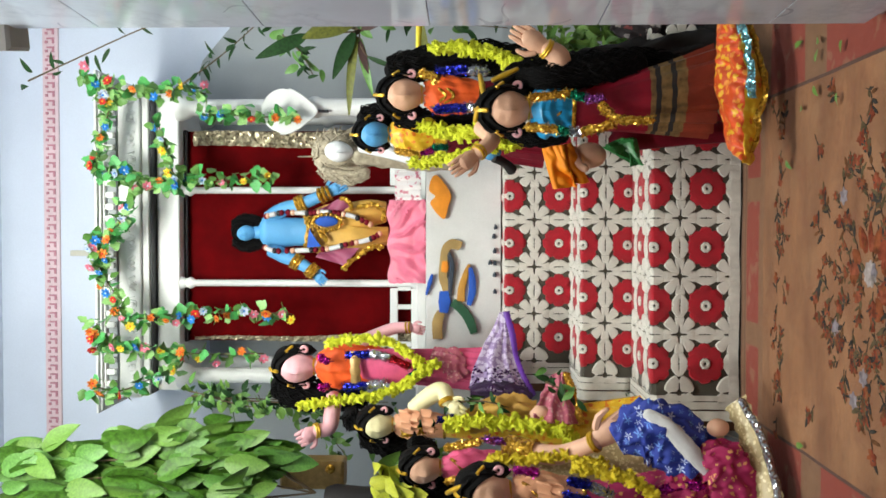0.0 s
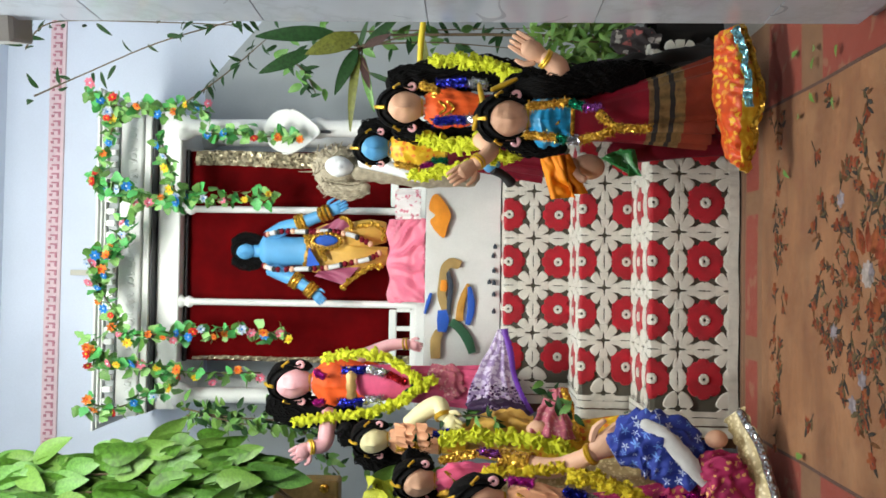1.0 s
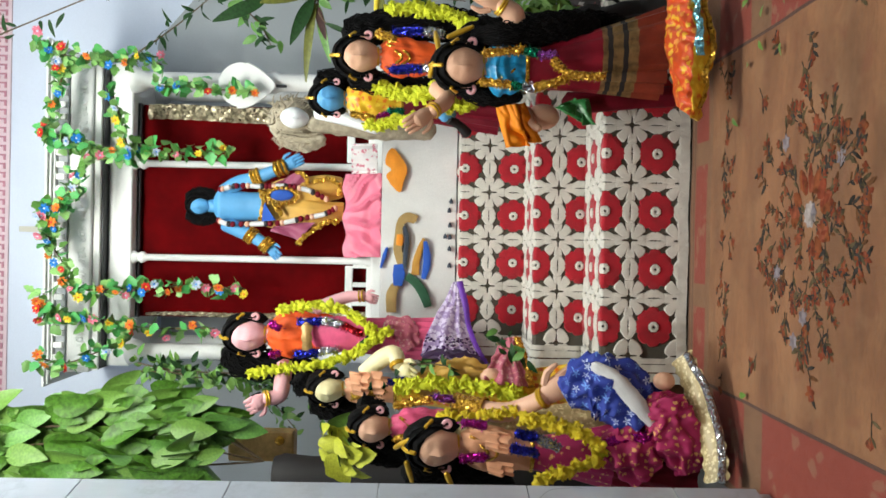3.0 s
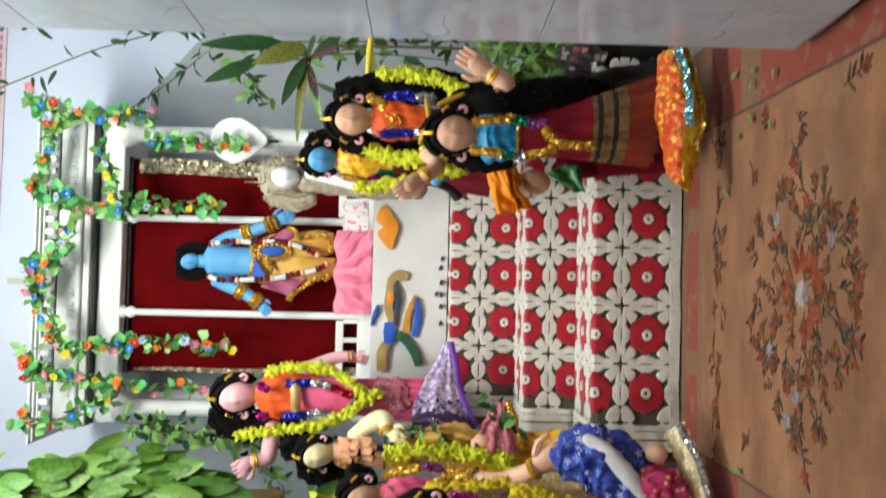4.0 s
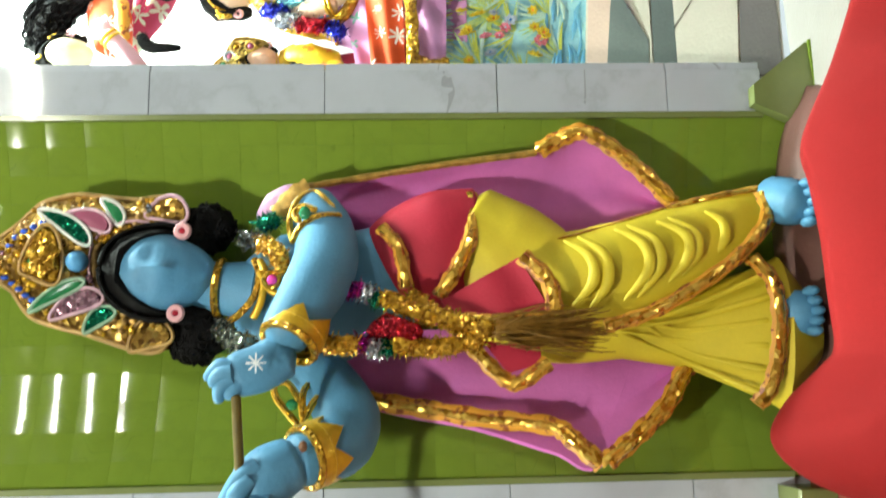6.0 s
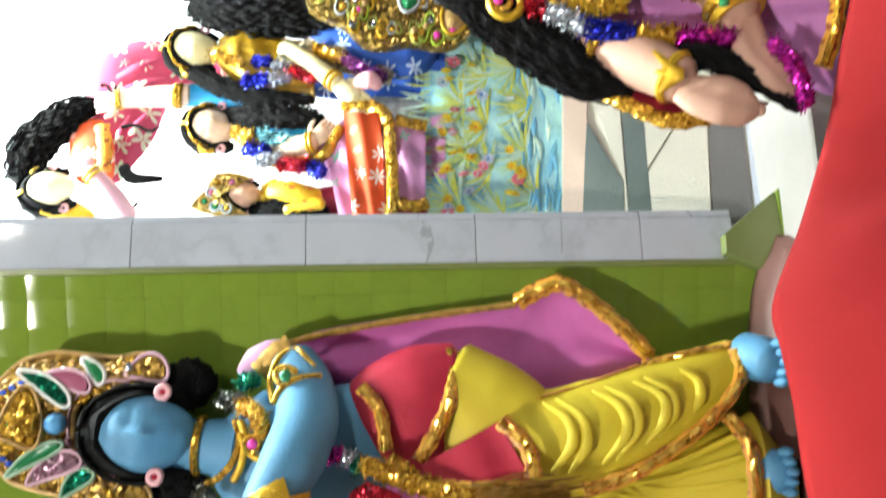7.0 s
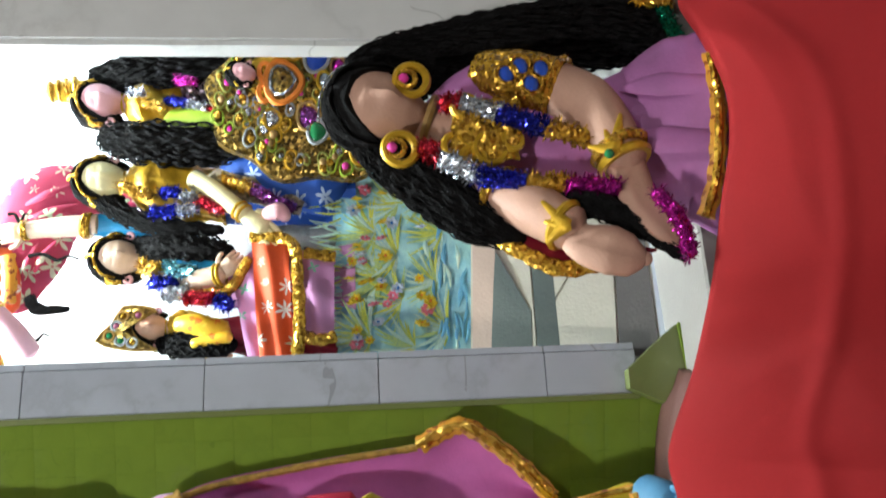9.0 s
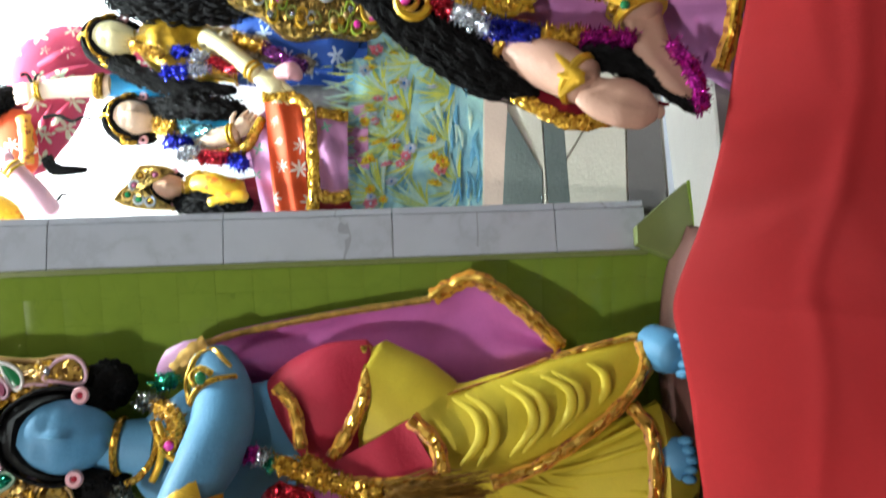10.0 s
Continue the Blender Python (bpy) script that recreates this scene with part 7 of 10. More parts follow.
    # brown-gold border of the skirt behind the far arm
    flat_band(sh, [(0.896, -0.200, 0.316), (0.847, -0.240, 0.268), (0.818, -0.260, 0.221), (0.823, -0.270, 0.161), (0.834, -0.290, 0.104)], 0.014, 0.006, "gold_foil")
    sh.sheet(lambda u, v: lerp(lerp((0.926, -0.180, 0.315), (0.836, -0.280, 0.073), u), lerp((0.891, -0.200, 0.311), (0.818, -0.260, 0.204), u), v), 10, 5, "maroon_cloth", 0.006)
    solid("statue", sh, "seated clay doll in a lilac dress with long black hair", "doll")


def mitten(sh, pts, radii, skin):
    """A flat hand with its fingers closed, as modelled in clay, with a shallow crease."""
    line, rad = curve_line([Vector(p) for p in pts], radii, 6)
    rows = []
    for i, p in enumerate(line):
        d = (line[min(i + 1, len(line) - 1)] - line[max(i - 1, 0)]).normalized()
        side = (Vector((0, 1, 0)) - d * d.y).normalized()
        o = d.cross(side)
        t = i / (len(line) - 1)
        ring = []
        for j in range(28):
            a = 2 * math.pi * j / 28
            dent = 1 - 0.30 * math.exp(-((math.cos(a) - 0.05) / 0.22) ** 2) * (math.sin(a) < 0) * math.sin(math.pi * t)
            ring.append(p + o * math.cos(a) * rad[i] + side * math.sin(a) * rad[i] * 0.46 * dent)
        rows.append(ring)
    sh.rings(rows, skin)
    sh.ball(line[-1], (rad[-1], rad[-1] * 0.5, rad[-1]), skin, seg=12, rows=8)



SX = ((1.201, -0.250, 0.286), (0.905, -0.250, 0.310))
SZ = ((1.050, -0.250, 0.481), (1.045, -0.250, 0.110))


def point_s(px, py, out):
    """A place on the seated doll's front."""
    x = SX[0][0] + (SX[1][0] - SX[0][0]) * (py - 200) / 300
    z = SZ[0][2] + (SZ[1][2] - SZ[0][2]) * (px - 700) / 400
    return Vector((x, -out, z + (SX[1][2] - SX[0][2]) * (py - 350) / 300))


seated_doll()
tinsel("tinsel necklace in silver, blue, gold and magenta",
       [([(1.115, -0.235, 0.385), (1.110, -0.245, 0.359)], "red_foil"), ([(1.110, -0.245, 0.359), (1.085, -0.255, 0.301)], "silver_foil"), ([(1.085, -0.255, 0.301), (1.055, -0.265, 0.222)], "blue_foil"), ([(1.055, -0.265, 0.222), (1.031, -0.275, 0.161)], "gold_foil")], 0.027, 8, 260)
tinsel("tinsel necklace in silver, blue, gold and magenta",
       [([(1.040, -0.225, 0.425), (1.020, -0.235, 0.395)], "red_foil"), ([(1.020, -0.235, 0.395), (0.980, -0.250, 0.340)], "silver_foil"), ([(0.980, -0.250, 0.340), (0.961, -0.260, 0.266)], "blue_foil"), ([(0.961, -0.260, 0.266), (0.952, -0.270, 0.201)], "gold_foil"), ([(0.950, -0.275, 0.202), (0.935, -0.300, 0.130)], "magenta_foil")], 0.028, 9, 260)
tinsel("magenta tinsel laid along the skirt", [([(0.914, -0.335, 0.082), (0.861, -0.345, 0.054), (0.810, -0.345, 0.049)], "magenta_foil"), ([(1.355, -0.185, 0.010), (1.345, -0.190, -0.050)], "gold_foil"), ([(1.365, -0.170, -0.040), (1.255, -0.200, -0.052)], "green_foil")], 0.022, 10, 150)

# ---------------------------------------------------------------- bright bay: dancers on a painted pedestal


def dancer_a():
    def more(sh):
        robe(sh, (1.339, 0.270, 0.796), (1.292, 0.270, 0.551), 0.06, 0.10, "lilac_print", 10)
        sh.tube([(1.310, 0.225, 0.925), (1.305, 0.215, 0.865), (1.305, 0.210, 0.788), (1.304, 0.210, 0.706)], [0.022, 0.036, 0.046, 0.05], "lime_satin", 18, 0.6, lump=0.12)
        sh.tube([(1.393, 0.240, 0.890), (1.390, 0.235, 0.829), (1.388, 0.230, 0.744)], [0.03, 0.036, 0.04], "black_sequin", 14, 0.6)
        sh.tube([(1.245, 0.250, 0.874), (1.242, 0.245, 0.815), (1.233, 0.240, 0.767)], [0.03, 0.04, 0.04], "black_sequin", 14, 0.6)
        sh.tube([(1.403, 0.255, 1.113), (1.393, 0.250, 1.151), (1.391, 0.250, 1.188)], [0.018, 0.027, 0.016], "gold_paint", 14, 0.8, lump=0.15)
        for k in range(4):
            ring_band(sh, lerp((1.397, 0.250, 1.130), (1.391, 0.250, 1.183), k / 3), Vector((1.391, 0.250, 1.188)) - Vector((1.403, 0.255, 1.113)), 0.025 - 0.002 * k, 0.006, "gold_foil", 14)
    return doll("clay dancer with pink face, gold circlet and lime scarf", (1.369, 0.260, 1.080), 0.047, (1.351, 0.280, 0.877), (1.361, 0.300, 0.524), "clay_pink", "gold_paint", "lilac_print", 0.12, chest=2.0,
                hair_line=([(1.436, 0.270, 1.103), (1.433, 0.240, 1.023), (1.429, 0.220, 0.924), (1.430, 0.200, 0.790)], [0.022, 0.040, 0.040, 0.028]), tiara="circlet", extra=more, group="dancers")


def dancer_b():
    def more(sh):
        sh.tube([(1.214, 0.240, 0.790), (1.190, 0.230, 0.706), (1.172, 0.220, 0.588)], [0.05, 0.075, 0.09], "royal_print", 20, 0.6)
        sh.tube([(1.046, 0.250, 0.720), (1.034, 0.240, 0.650), (1.025, 0.240, 0.576)], [0.025, 0.036, 0.040], "net_grey", 18, 0.6, lump=0.12)
        sh.tube([(1.080, 0.285, 0.870), (1.090, 0.295, 0.941), (1.097, 0.300, 1.018), (1.099, 0.300, 1.086)], [0.020, 0.030, 0.028, 0.025], "cyan_satin", 16, 0.7)
        wavy_hair(sh, [(1.149, 0.270, 1.075), (1.100, 0.250, 1.005), (1.066, 0.230, 0.911), (1.054, 0.220, 0.807)], [0.02, 0.022, 0.020, 0.010], strands=6, seed=92)
        sh.tube([(1.067, 0.165, 0.713), (1.070, 0.155, 0.686), (1.057, 0.160, 0.669)], [0.014, 0.020, 0.010], "clay_pink", 10)
        sh.sheet(lambda u, v: lerp(lerp((1.147, 0.200, 0.875), (1.074, 0.190, 0.647), u), lerp((1.184, 0.200, 0.815), (1.128, 0.200, 0.627), u), v) + Vector((0, 0.006 * math.sin(u * 16 + v * 5), 0)), 20, 6, "sequin_cream", 0.005)
        for k in range(3):
            ring_band(sh, lerp((1.097, 0.300, 1.097), (1.097, 0.300, 1.107), k / 2), (0.1, 0, 1), 0.024, 0.006, "gold_foil")
    return doll("clay dancer with cream face, gold blouse and blue skirt", (1.187, 0.270, 1.069), 0.048, (1.151, 0.290, 0.812), (1.167, 0.300, 0.528), "clay_cream", "gold_paint", "royal_print", 0.12, chest=1.9,
                arms=(([(1.173, 0.230, 0.867), (1.124, 0.190, 0.812), (1.070, 0.170, 0.754), (1.008, 0.160, 0.686)], [0.022, 0.020, 0.018, 0.021], "clay_cream"),
                      ([(1.098, 0.300, 1.080), (1.097, 0.300, 1.141), (1.093, 0.300, 1.195), (1.089, 0.300, 1.235), (1.081, 0.300, 1.282)], [0.024, 0.023, 0.020, 0.018, 0.020], "clay_fair", None, "gold_foil")),
                hair_line=([(1.295, 0.270, 1.072), (1.265, 0.240, 0.984), (1.252, 0.220, 0.864), (1.242, 0.200, 0.728)], [0.026, 0.044, 0.046, 0.034]), tiara="circlet", extra=more, group="dancers")


def dancer_c():
    def more(sh):
        def cloth(c0, c1, c2, c3, material, bulge, folds, nu=24):
            sh.sheet(lambda u, v: lerp(lerp(c0, c1, u), lerp(c2, c3, u), v) + Vector((0, -bulge * math.sin(math.pi * u) * (0.6 + 0.4 * math.sin(math.pi * v)) - 0.006 * math.sin(u * folds + 3 * v) - 0.004 * math.sin(v * 11 + u * 4), 0)), nu, 14, material, -0.012)
        cloth((0.778, 0.200, 0.749), (0.964, 0.210, 0.785), (0.770, 0.190, 0.653), (1.031, 0.200, 0.723), "lilac_print", 0.03, 9)
        cloth((0.769, 0.175, 0.723), (1.026, 0.180, 0.743), (0.765, 0.165, 0.657), (1.009, 0.170, 0.667), "orange_print", 0.03, 7)
        cloth((0.813, 0.165, 0.652), (0.991, 0.170, 0.658), (0.819, 0.180, 0.579), (0.988, 0.190, 0.575), "lilac_print", 0.03, 14)
        cloth((0.759, 0.170, 0.647), (0.809, 0.170, 0.647), (0.758, 0.180, 0.576), (0.807, 0.180, 0.575), "maroon_cloth", 0.01, 8)
        for pts in ([(1.021, 0.165, 0.745), (1.005, 0.155, 0.662), (0.913, 0.135, 0.647), (0.824, 0.135, 0.645), (0.757, 0.150, 0.652)], [(0.977, 0.140, 0.636), (0.971, 0.155, 0.573)], [(0.814, 0.135, 0.647), (0.800, 0.140, 0.611), (0.808, 0.150, 0.574)]):
            flat_band(sh, pts, 0.012, 0.006, "gold_foil")
        sh.tube([(0.975, 0.220, 0.888), (0.963, 0.215, 0.848), (0.964, 0.210, 0.808)], [0.03, 0.036, 0.03], "cyan_satin", 14, 0.6)
        sh.tube([(0.910, 0.200, 0.805), (0.928, 0.185, 0.776), (0.978, 0.180, 0.748)], [0.010, 0.013, 0.010], "gold_foil", 8)
    return doll("clay dancer with fair face, lilac and orange sari", (1.015, 0.280, 1.029), 0.046, (0.955, 0.300, 0.804), (0.923, 0.300, 0.534), "clay_fair", "gold_paint", "lilac_print", 0.14,
                arms=(([(0.957, 0.250, 0.918), (0.944, 0.200, 0.849), (0.949, 0.185, 0.801), (0.991, 0.180, 0.764)], [0.022, 0.021, 0.019, 0.017], "clay_fair"),),
                hair_line=([(1.044, 0.290, 1.001), (1.021, 0.245, 0.930), (1.006, 0.220, 0.859), (0.995, 0.205, 0.787)], [0.020, 0.036, 0.038, 0.024]), tiara="circlet", extra=more, group="dancers")


def dancer_d():
    def more(sh):
        # small pointed crown of grey and gold openwork
        c = [Vector(p) for p in ((0.814, 0.265, 0.938), (0.814, 0.262, 0.974), (0.819, 0.262, 1.013), (0.836, 0.262, 1.058), (0.871, 0.262, 1.027), (0.905, 0.262, 1.007), (0.903, 0.262, 0.961), (0.894, 0.265, 0.941), (0.888, 0.262, 0.974), (0.856, 0.262, 0.986), (0.834, 0.262, 0.974))]
        m = Vector((0.852, 0.255, 1.002))
        n = len(c)
        sh.add([p + Vector((0, -0.006, 0)) for p in c] + [p + Vector((0, 0.010, 0)) for p in c] + [m + Vector((0, -0.014, 0)), m + Vector((0, 0.012, 0))],
               [(i, (i + 1) % n, 2 * n) for i in range(n)] + [(n + (i + 1) % n, n + i, 2 * n + 1) for i in range(n)] + [(i, n + i, n + (i + 1) % n, (i + 1) % n) for i in range(n)], "plaque_gold")
        sh.tube([p + Vector((0, -0.006, 0)) for p in c + c[:1]], 0.0028, "gold_cord", 6, steps=2)
        for k, (a, b) in enumerate(((0.5, 3), (0.6, 4), (0.6, 5), (0.55, 2), (0.65, 6), (0.6, 1))):
            p = lerp(m, c[b], a) + Vector((0, -0.010, 0))
            ring_band(sh, p, (0, 1, 0), 0.010, 0.0028, "dado_grey" if k % 2 else "gold_cord", 12)
            sh.ball(p, (0.007, 0.003, 0.007), ("gem_green", "mauve_cloth", "gold_foil")[k % 3], seg=8, rows=5)
        sh.tube([(0.861, 0.235, 0.896), (0.856, 0.220, 0.853), (0.834, 0.220, 0.801)], [0.014, 0.022, 0.026], "yellow_brocade", 14, 0.6, lump=0.2)
        sh.tube([(0.818, 0.230, 0.862), (0.826, 0.215, 0.807), (0.825, 0.210, 0.787)], [0.010, 0.014, 0.012], "yellow_brocade", 10)
    return doll("small clay figure with a grey-gold openwork crown", (0.865, 0.280, 0.959), 0.034, (0.852, 0.300, 0.833), (0.826, 0.300, 0.536), "clay_peach", "gold_paint", "maroon_cloth", 0.11,
                arms=(([(0.813, 0.270, 0.869), (0.800, 0.250, 0.826), (0.805, 0.230, 0.783)], [0.017, 0.015, 0.013]),),
                hair_line=([(0.833, 0.290, 0.947), (0.820, 0.260, 0.894), (0.813, 0.240, 0.831), (0.815, 0.230, 0.783)], [0.016, 0.026, 0.028, 0.02]), tiara=False, extra=more, group="dancers")


def dancer_e():
    sh = Shape()
    sh.tube([(1.224, 0.460, 1.111), (1.226, 0.450, 1.185), (1.202, 0.440, 1.238), (1.138, 0.430, 1.252), (1.073, 0.430, 1.257), (1.014, 0.430, 1.276), (0.958, 0.440, 1.292)], [0.035, 0.072, 0.090, 0.086, 0.070, 0.052, 0.030], "rose_print", 36, 0.42, lump=0.10)
    for a, b, c in (((1.225, 0.385, 1.174), (1.199, 0.375, 1.221), (1.181, 0.385, 1.264)), ((1.179, 0.385, 1.155), (1.160, 0.375, 1.207), (1.148, 0.385, 1.255)), ((1.091, 0.385, 1.194), (1.054, 0.375, 1.216), (1.023, 0.385, 1.234)), ((1.087, 0.385, 1.231), (1.040, 0.375, 1.247), (1.000, 0.385, 1.260))):
        sh.tube([a, b, c], [0.003, 0.010, 0.004], "rose_print", 8, 0.5)
    sh.tube([(1.064, 0.400, 1.330), (0.999, 0.380, 1.307), (0.937, 0.380, 1.296)], [0.04, 0.050, 0.04], "orange_print", 18, 0.6)
    flat_band(sh, [(1.050, 0.345, 1.278), (0.995, 0.335, 1.266), (0.941, 0.345, 1.268)], 0.016, 0.006, "braid_gold")
    wavy_hair(sh, [(0.960, 0.370, 1.234), (0.932, 0.360, 1.211), (0.930, 0.360, 1.147)], [0.012, 0.012, 0.005], strands=3, seed=9)
    for a, b, c in (((1.054, 0.370, 1.243), (1.046, 0.360, 1.180), (1.040, 0.360, 1.132)), ((0.873, 0.360, 1.245), (0.866, 0.350, 1.207), (0.869, 0.350, 1.179)), ((1.149, 0.360, 1.290), (1.136, 0.360, 1.265), (1.148, 0.360, 1.249))):
        sh.tube([a, lerp(a, b, 0.5) + Vector((0.006, 0, 0)), Vector(b) - Vector((0.006, 0, 0)), lerp(b, c, 0.5) + Vector((0.006, 0, 0)), c], [0.005, 0.004, 0.004, 0.003, 0.002], "hair_black", 6)
    head(sh, (0.894, 0.330, 1.376), 0.056, "clay_cream", "hair_black", True, (-0.3, 0, 1))
    wavy_hair(sh, [(0.932, 0.380, 1.452), (1.006, 0.380, 1.439), (1.079, 0.380, 1.367), (1.117, 0.380, 1.312)], [0.03, 0.045, 0.04, 0.02], "hair_black", 8, 12)
    sh.tube([(0.866, 0.360, 1.368), (0.829, 0.360, 1.319), (0.770, 0.360, 1.290)], [0.03, 0.04, 0.035], "yellow_brocade", 14, 0.6)
    arm(sh, [(0.827, 0.300, 1.198), (0.869, 0.270, 1.224), (0.914, 0.260, 1.268), (0.950, 0.260, 1.294)], [0.022, 0.020, 0.018, 0.016], "clay_pink", None, "gold_paint")
    sh.tube([(1.207, 0.460, 1.187), (1.235, 0.470, 0.984), (1.241, 0.470, 0.525)], [0.04, 0.03, 0.04], "rose_print", 12, 0.5)
    solid("doll", sh, "bowing clay dancer in a rose starred dress", "doll", group="dancers")


dancer_a(), dancer_b(), dancer_c(), dancer_d(), dancer_e()
sh = Shape()
head(sh, (1.359, 0.110, 0.759), 0.030, "clay_pink", "hair_black", True, (0.1, 0, 1))
wavy_hair(sh, [(1.418, 0.140, 0.794), (1.426, 0.130, 0.747), (1.438, 0.130, 0.689), (1.436, 0.130, 0.624)], [0.014, 0.024, 0.026, 0.018], "hair_black", 7, 14)
sh.tube([(1.382, 0.130, 0.735), (1.405, 0.140, 0.689), (1.421, 0.150, 0.631), (1.412, 0.160, 0.524)], [0.018, 0.034, 0.036, 0.05], "gold_paint", 14, 0.6)
arm(sh, [(1.412, 0.110, 0.699), (1.411, 0.090, 0.663), (1.408, 0.085, 0.623), (1.415, 0.080, 0.574)], [0.014, 0.014, 0.012, 0.013], "clay_fair", None, "gold_paint")
sh.ball((1.426, 0.130, 0.779), (0.012, 0.012, 0.014), "clay_fair", seg=12, rows=8)
solid("doll", sh, "little clay figure tucked behind the gilded plaque", "doll", group="dancers")
tinsel("blue, silver and red tinsel on a dancer", [([(1.130, 0.200, 0.928), (1.133, 0.200, 0.895)], "blue_foil"), ([(1.090, 0.200, 0.947), (1.093, 0.200, 0.900)], "blue_foil"), ([(1.120, 0.195, 0.887), (1.120, 0.195, 0.860)], "silver_foil"), ([(1.091, 0.195, 0.892), (1.094, 0.195, 0.855)], "silver_foil"), ([(1.107, 0.190, 0.848), (1.086, 0.185, 0.803)], "red_foil"), ([(1.153, 0.210, 1.013), (1.127, 0.200, 0.952)], "gold_foil"), ([(1.131, 0.180, 0.743), (1.082, 0.170, 0.660)], "purple_foil"), ([(1.157, 0.190, 0.799), (1.131, 0.180, 0.743)], "gold_foil")], 0.022, 21, 240)
tinsel("blue, silver and red tinsel on a dancer", [([(0.966, 0.200, 0.908), (0.956, 0.195, 0.855)], "aqua_foil"), ([(0.942, 0.210, 0.943), (0.935, 0.200, 0.895)], "blue_foil"), ([(0.914, 0.200, 0.915), (0.914, 0.190, 0.874)], "silver_foil"), ([(0.904, 0.190, 0.871), (0.898, 0.185, 0.815)], "red_foil"), ([(0.893, 0.180, 0.811), (0.885, 0.180, 0.782)], "blue_foil"), ([(0.980, 0.220, 0.965), (0.966, 0.210, 0.930)], "gold_foil")], 0.027, 22, 240)
tinsel("silver, blue and red tinsel on a dancer", [([(1.366, 0.210, 1.007), (1.364, 0.200, 0.975)], "silver_foil"), ([(1.346, 0.210, 0.977), (1.328, 0.200, 0.933)], "gold_foil"), ([(1.344, 0.200, 0.928), (1.335, 0.195, 0.886)], "blue_foil"), ([(1.335, 0.195, 0.883), (1.322, 0.190, 0.839)], "silver_foil"), ([(1.319, 0.190, 0.833), (1.310, 0.185, 0.794)], "red_foil"), ([(1.378, 0.170, 0.901), (1.372, 0.165, 0.865)], "magenta_foil")], 0.018, 23, 240)

# ornate gilded plaque standing behind the seated doll
plaque = thing("plaque", "ornate gilded plaque with paisley scrolls and mirrors", "plaque")
s = Shape()
pl_c = Vector((1.314, 0.140, 0.604))
s.prism([(0.185 * math.cos(a) * (1 + 0.05 * math.cos(9 * a)), 0.225 * math.sin(a) * (1 + 0.05 * math.cos(9 * a))) for a in [2 * math.pi * i / 60 for i in range(60)]], 0.025, "plaque_gold", Matrix.Translation(pl_c))
part("board", s, plaque, smooth=False)
rnd = random.Random(4)
for px, py, r, rim, fill in ((500, 248, 0.046, "petal_orange", "plaque_gold"), (498, 247, 0.032, "silver_foil", "plaque_gold"), (498, 246, 0.020, "gold_foil", "magenta_foil"), (468, 225, 0.018, "petal_orange", "gold_foil"), (468, 268, 0.018, "petal_orange", "gold_foil"), (560, 200, 0.032, "dado_grey", "gem_blue"), (545, 315, 0.030, "brass_tan", "purple_foil"), (560, 345, 0.026, "dado_grey", "gem_green"), (575, 245, 0.020, "gold_paint", "silver_foil"),
                             (600, 300, 0.024, "gold_paint", "gold_net"), (640, 180, 0.040, "gold_paint", "brass_tan"), (600, 215, 0.022, "brass_tan", "magenta_foil"), (520, 180, 0.024, "gold_paint", "gold_net"), (640, 380, 0.034, "gold_paint", "brass_tan"), (480, 320, 0.022, "gold_paint", "silver_foil"), (585, 170, 0.028, "dado_grey", "brass_tan")):
    s = Shape()
    c = pl_c + Vector(((275 - py) * 0.00115, -0.016 - 0.004 * (px in (498, 500)) - 0.006 * (r in (0.032, 0.020)), (560 - px) * 0.00115))
    loop = [c + Vector((r * math.cos(a) * (1 + 0.3 * math.sin(a)), 0, r * 0.8 * math.sin(a))) for a in [2 * math.pi * i / 16 for i in range(16)]]
    s.tube(loop + loop[:1], 0.0075 if rim == "petal_orange" else 0.004, rim, 6, steps=2)
    s.rings([[p + Vector((0, 0.006, 0)) for p in loop], [lerp(p, c, 0.3) + Vector((0, -0.004, 0)) for p in loop], [lerp(p, c, 0.8) + Vector((0, -0.006, 0)) for p in loop]], fill)
    part("scroll", s, plaque)

for k in range(150):
    a, d = rnd.uniform(0, 6.28), math.sqrt(rnd.random())
    c = pl_c + Vector((0.172 * d * math.cos(a), -0.014, 0.212 * d * math.sin(a)))
    r, turn = rnd.uniform(0.010, 0.022), rnd.uniform(0, 6.28)
    s = Shape()
    loop = [c + Vector((r * (math.cos(b + turn) + 0.5 * math.cos(turn) * math.sin(b / 2)), 0, r * 0.7 * (math.sin(b + turn) + 0.5 * math.sin(turn) * math.sin(b / 2)))) for b in [2 * math.pi * i / 12 for i in range(12)]]
    s.tube(loop + loop[:1], 0.0028, rnd.choice(("olive_cord", "gold_paint", "dado_grey", "olive_cord", "lime_satin")), 5, steps=2)
    s.ball(c + Vector((0, -0.002, 0)), (r * 0.5, 0.004, r * 0.4), rnd.choice(("gold_foil", "gold_foil", "brass_tan", "gem_pink", "silver_foil")), seg=8, rows=5)
    part("scroll", s, plaque)

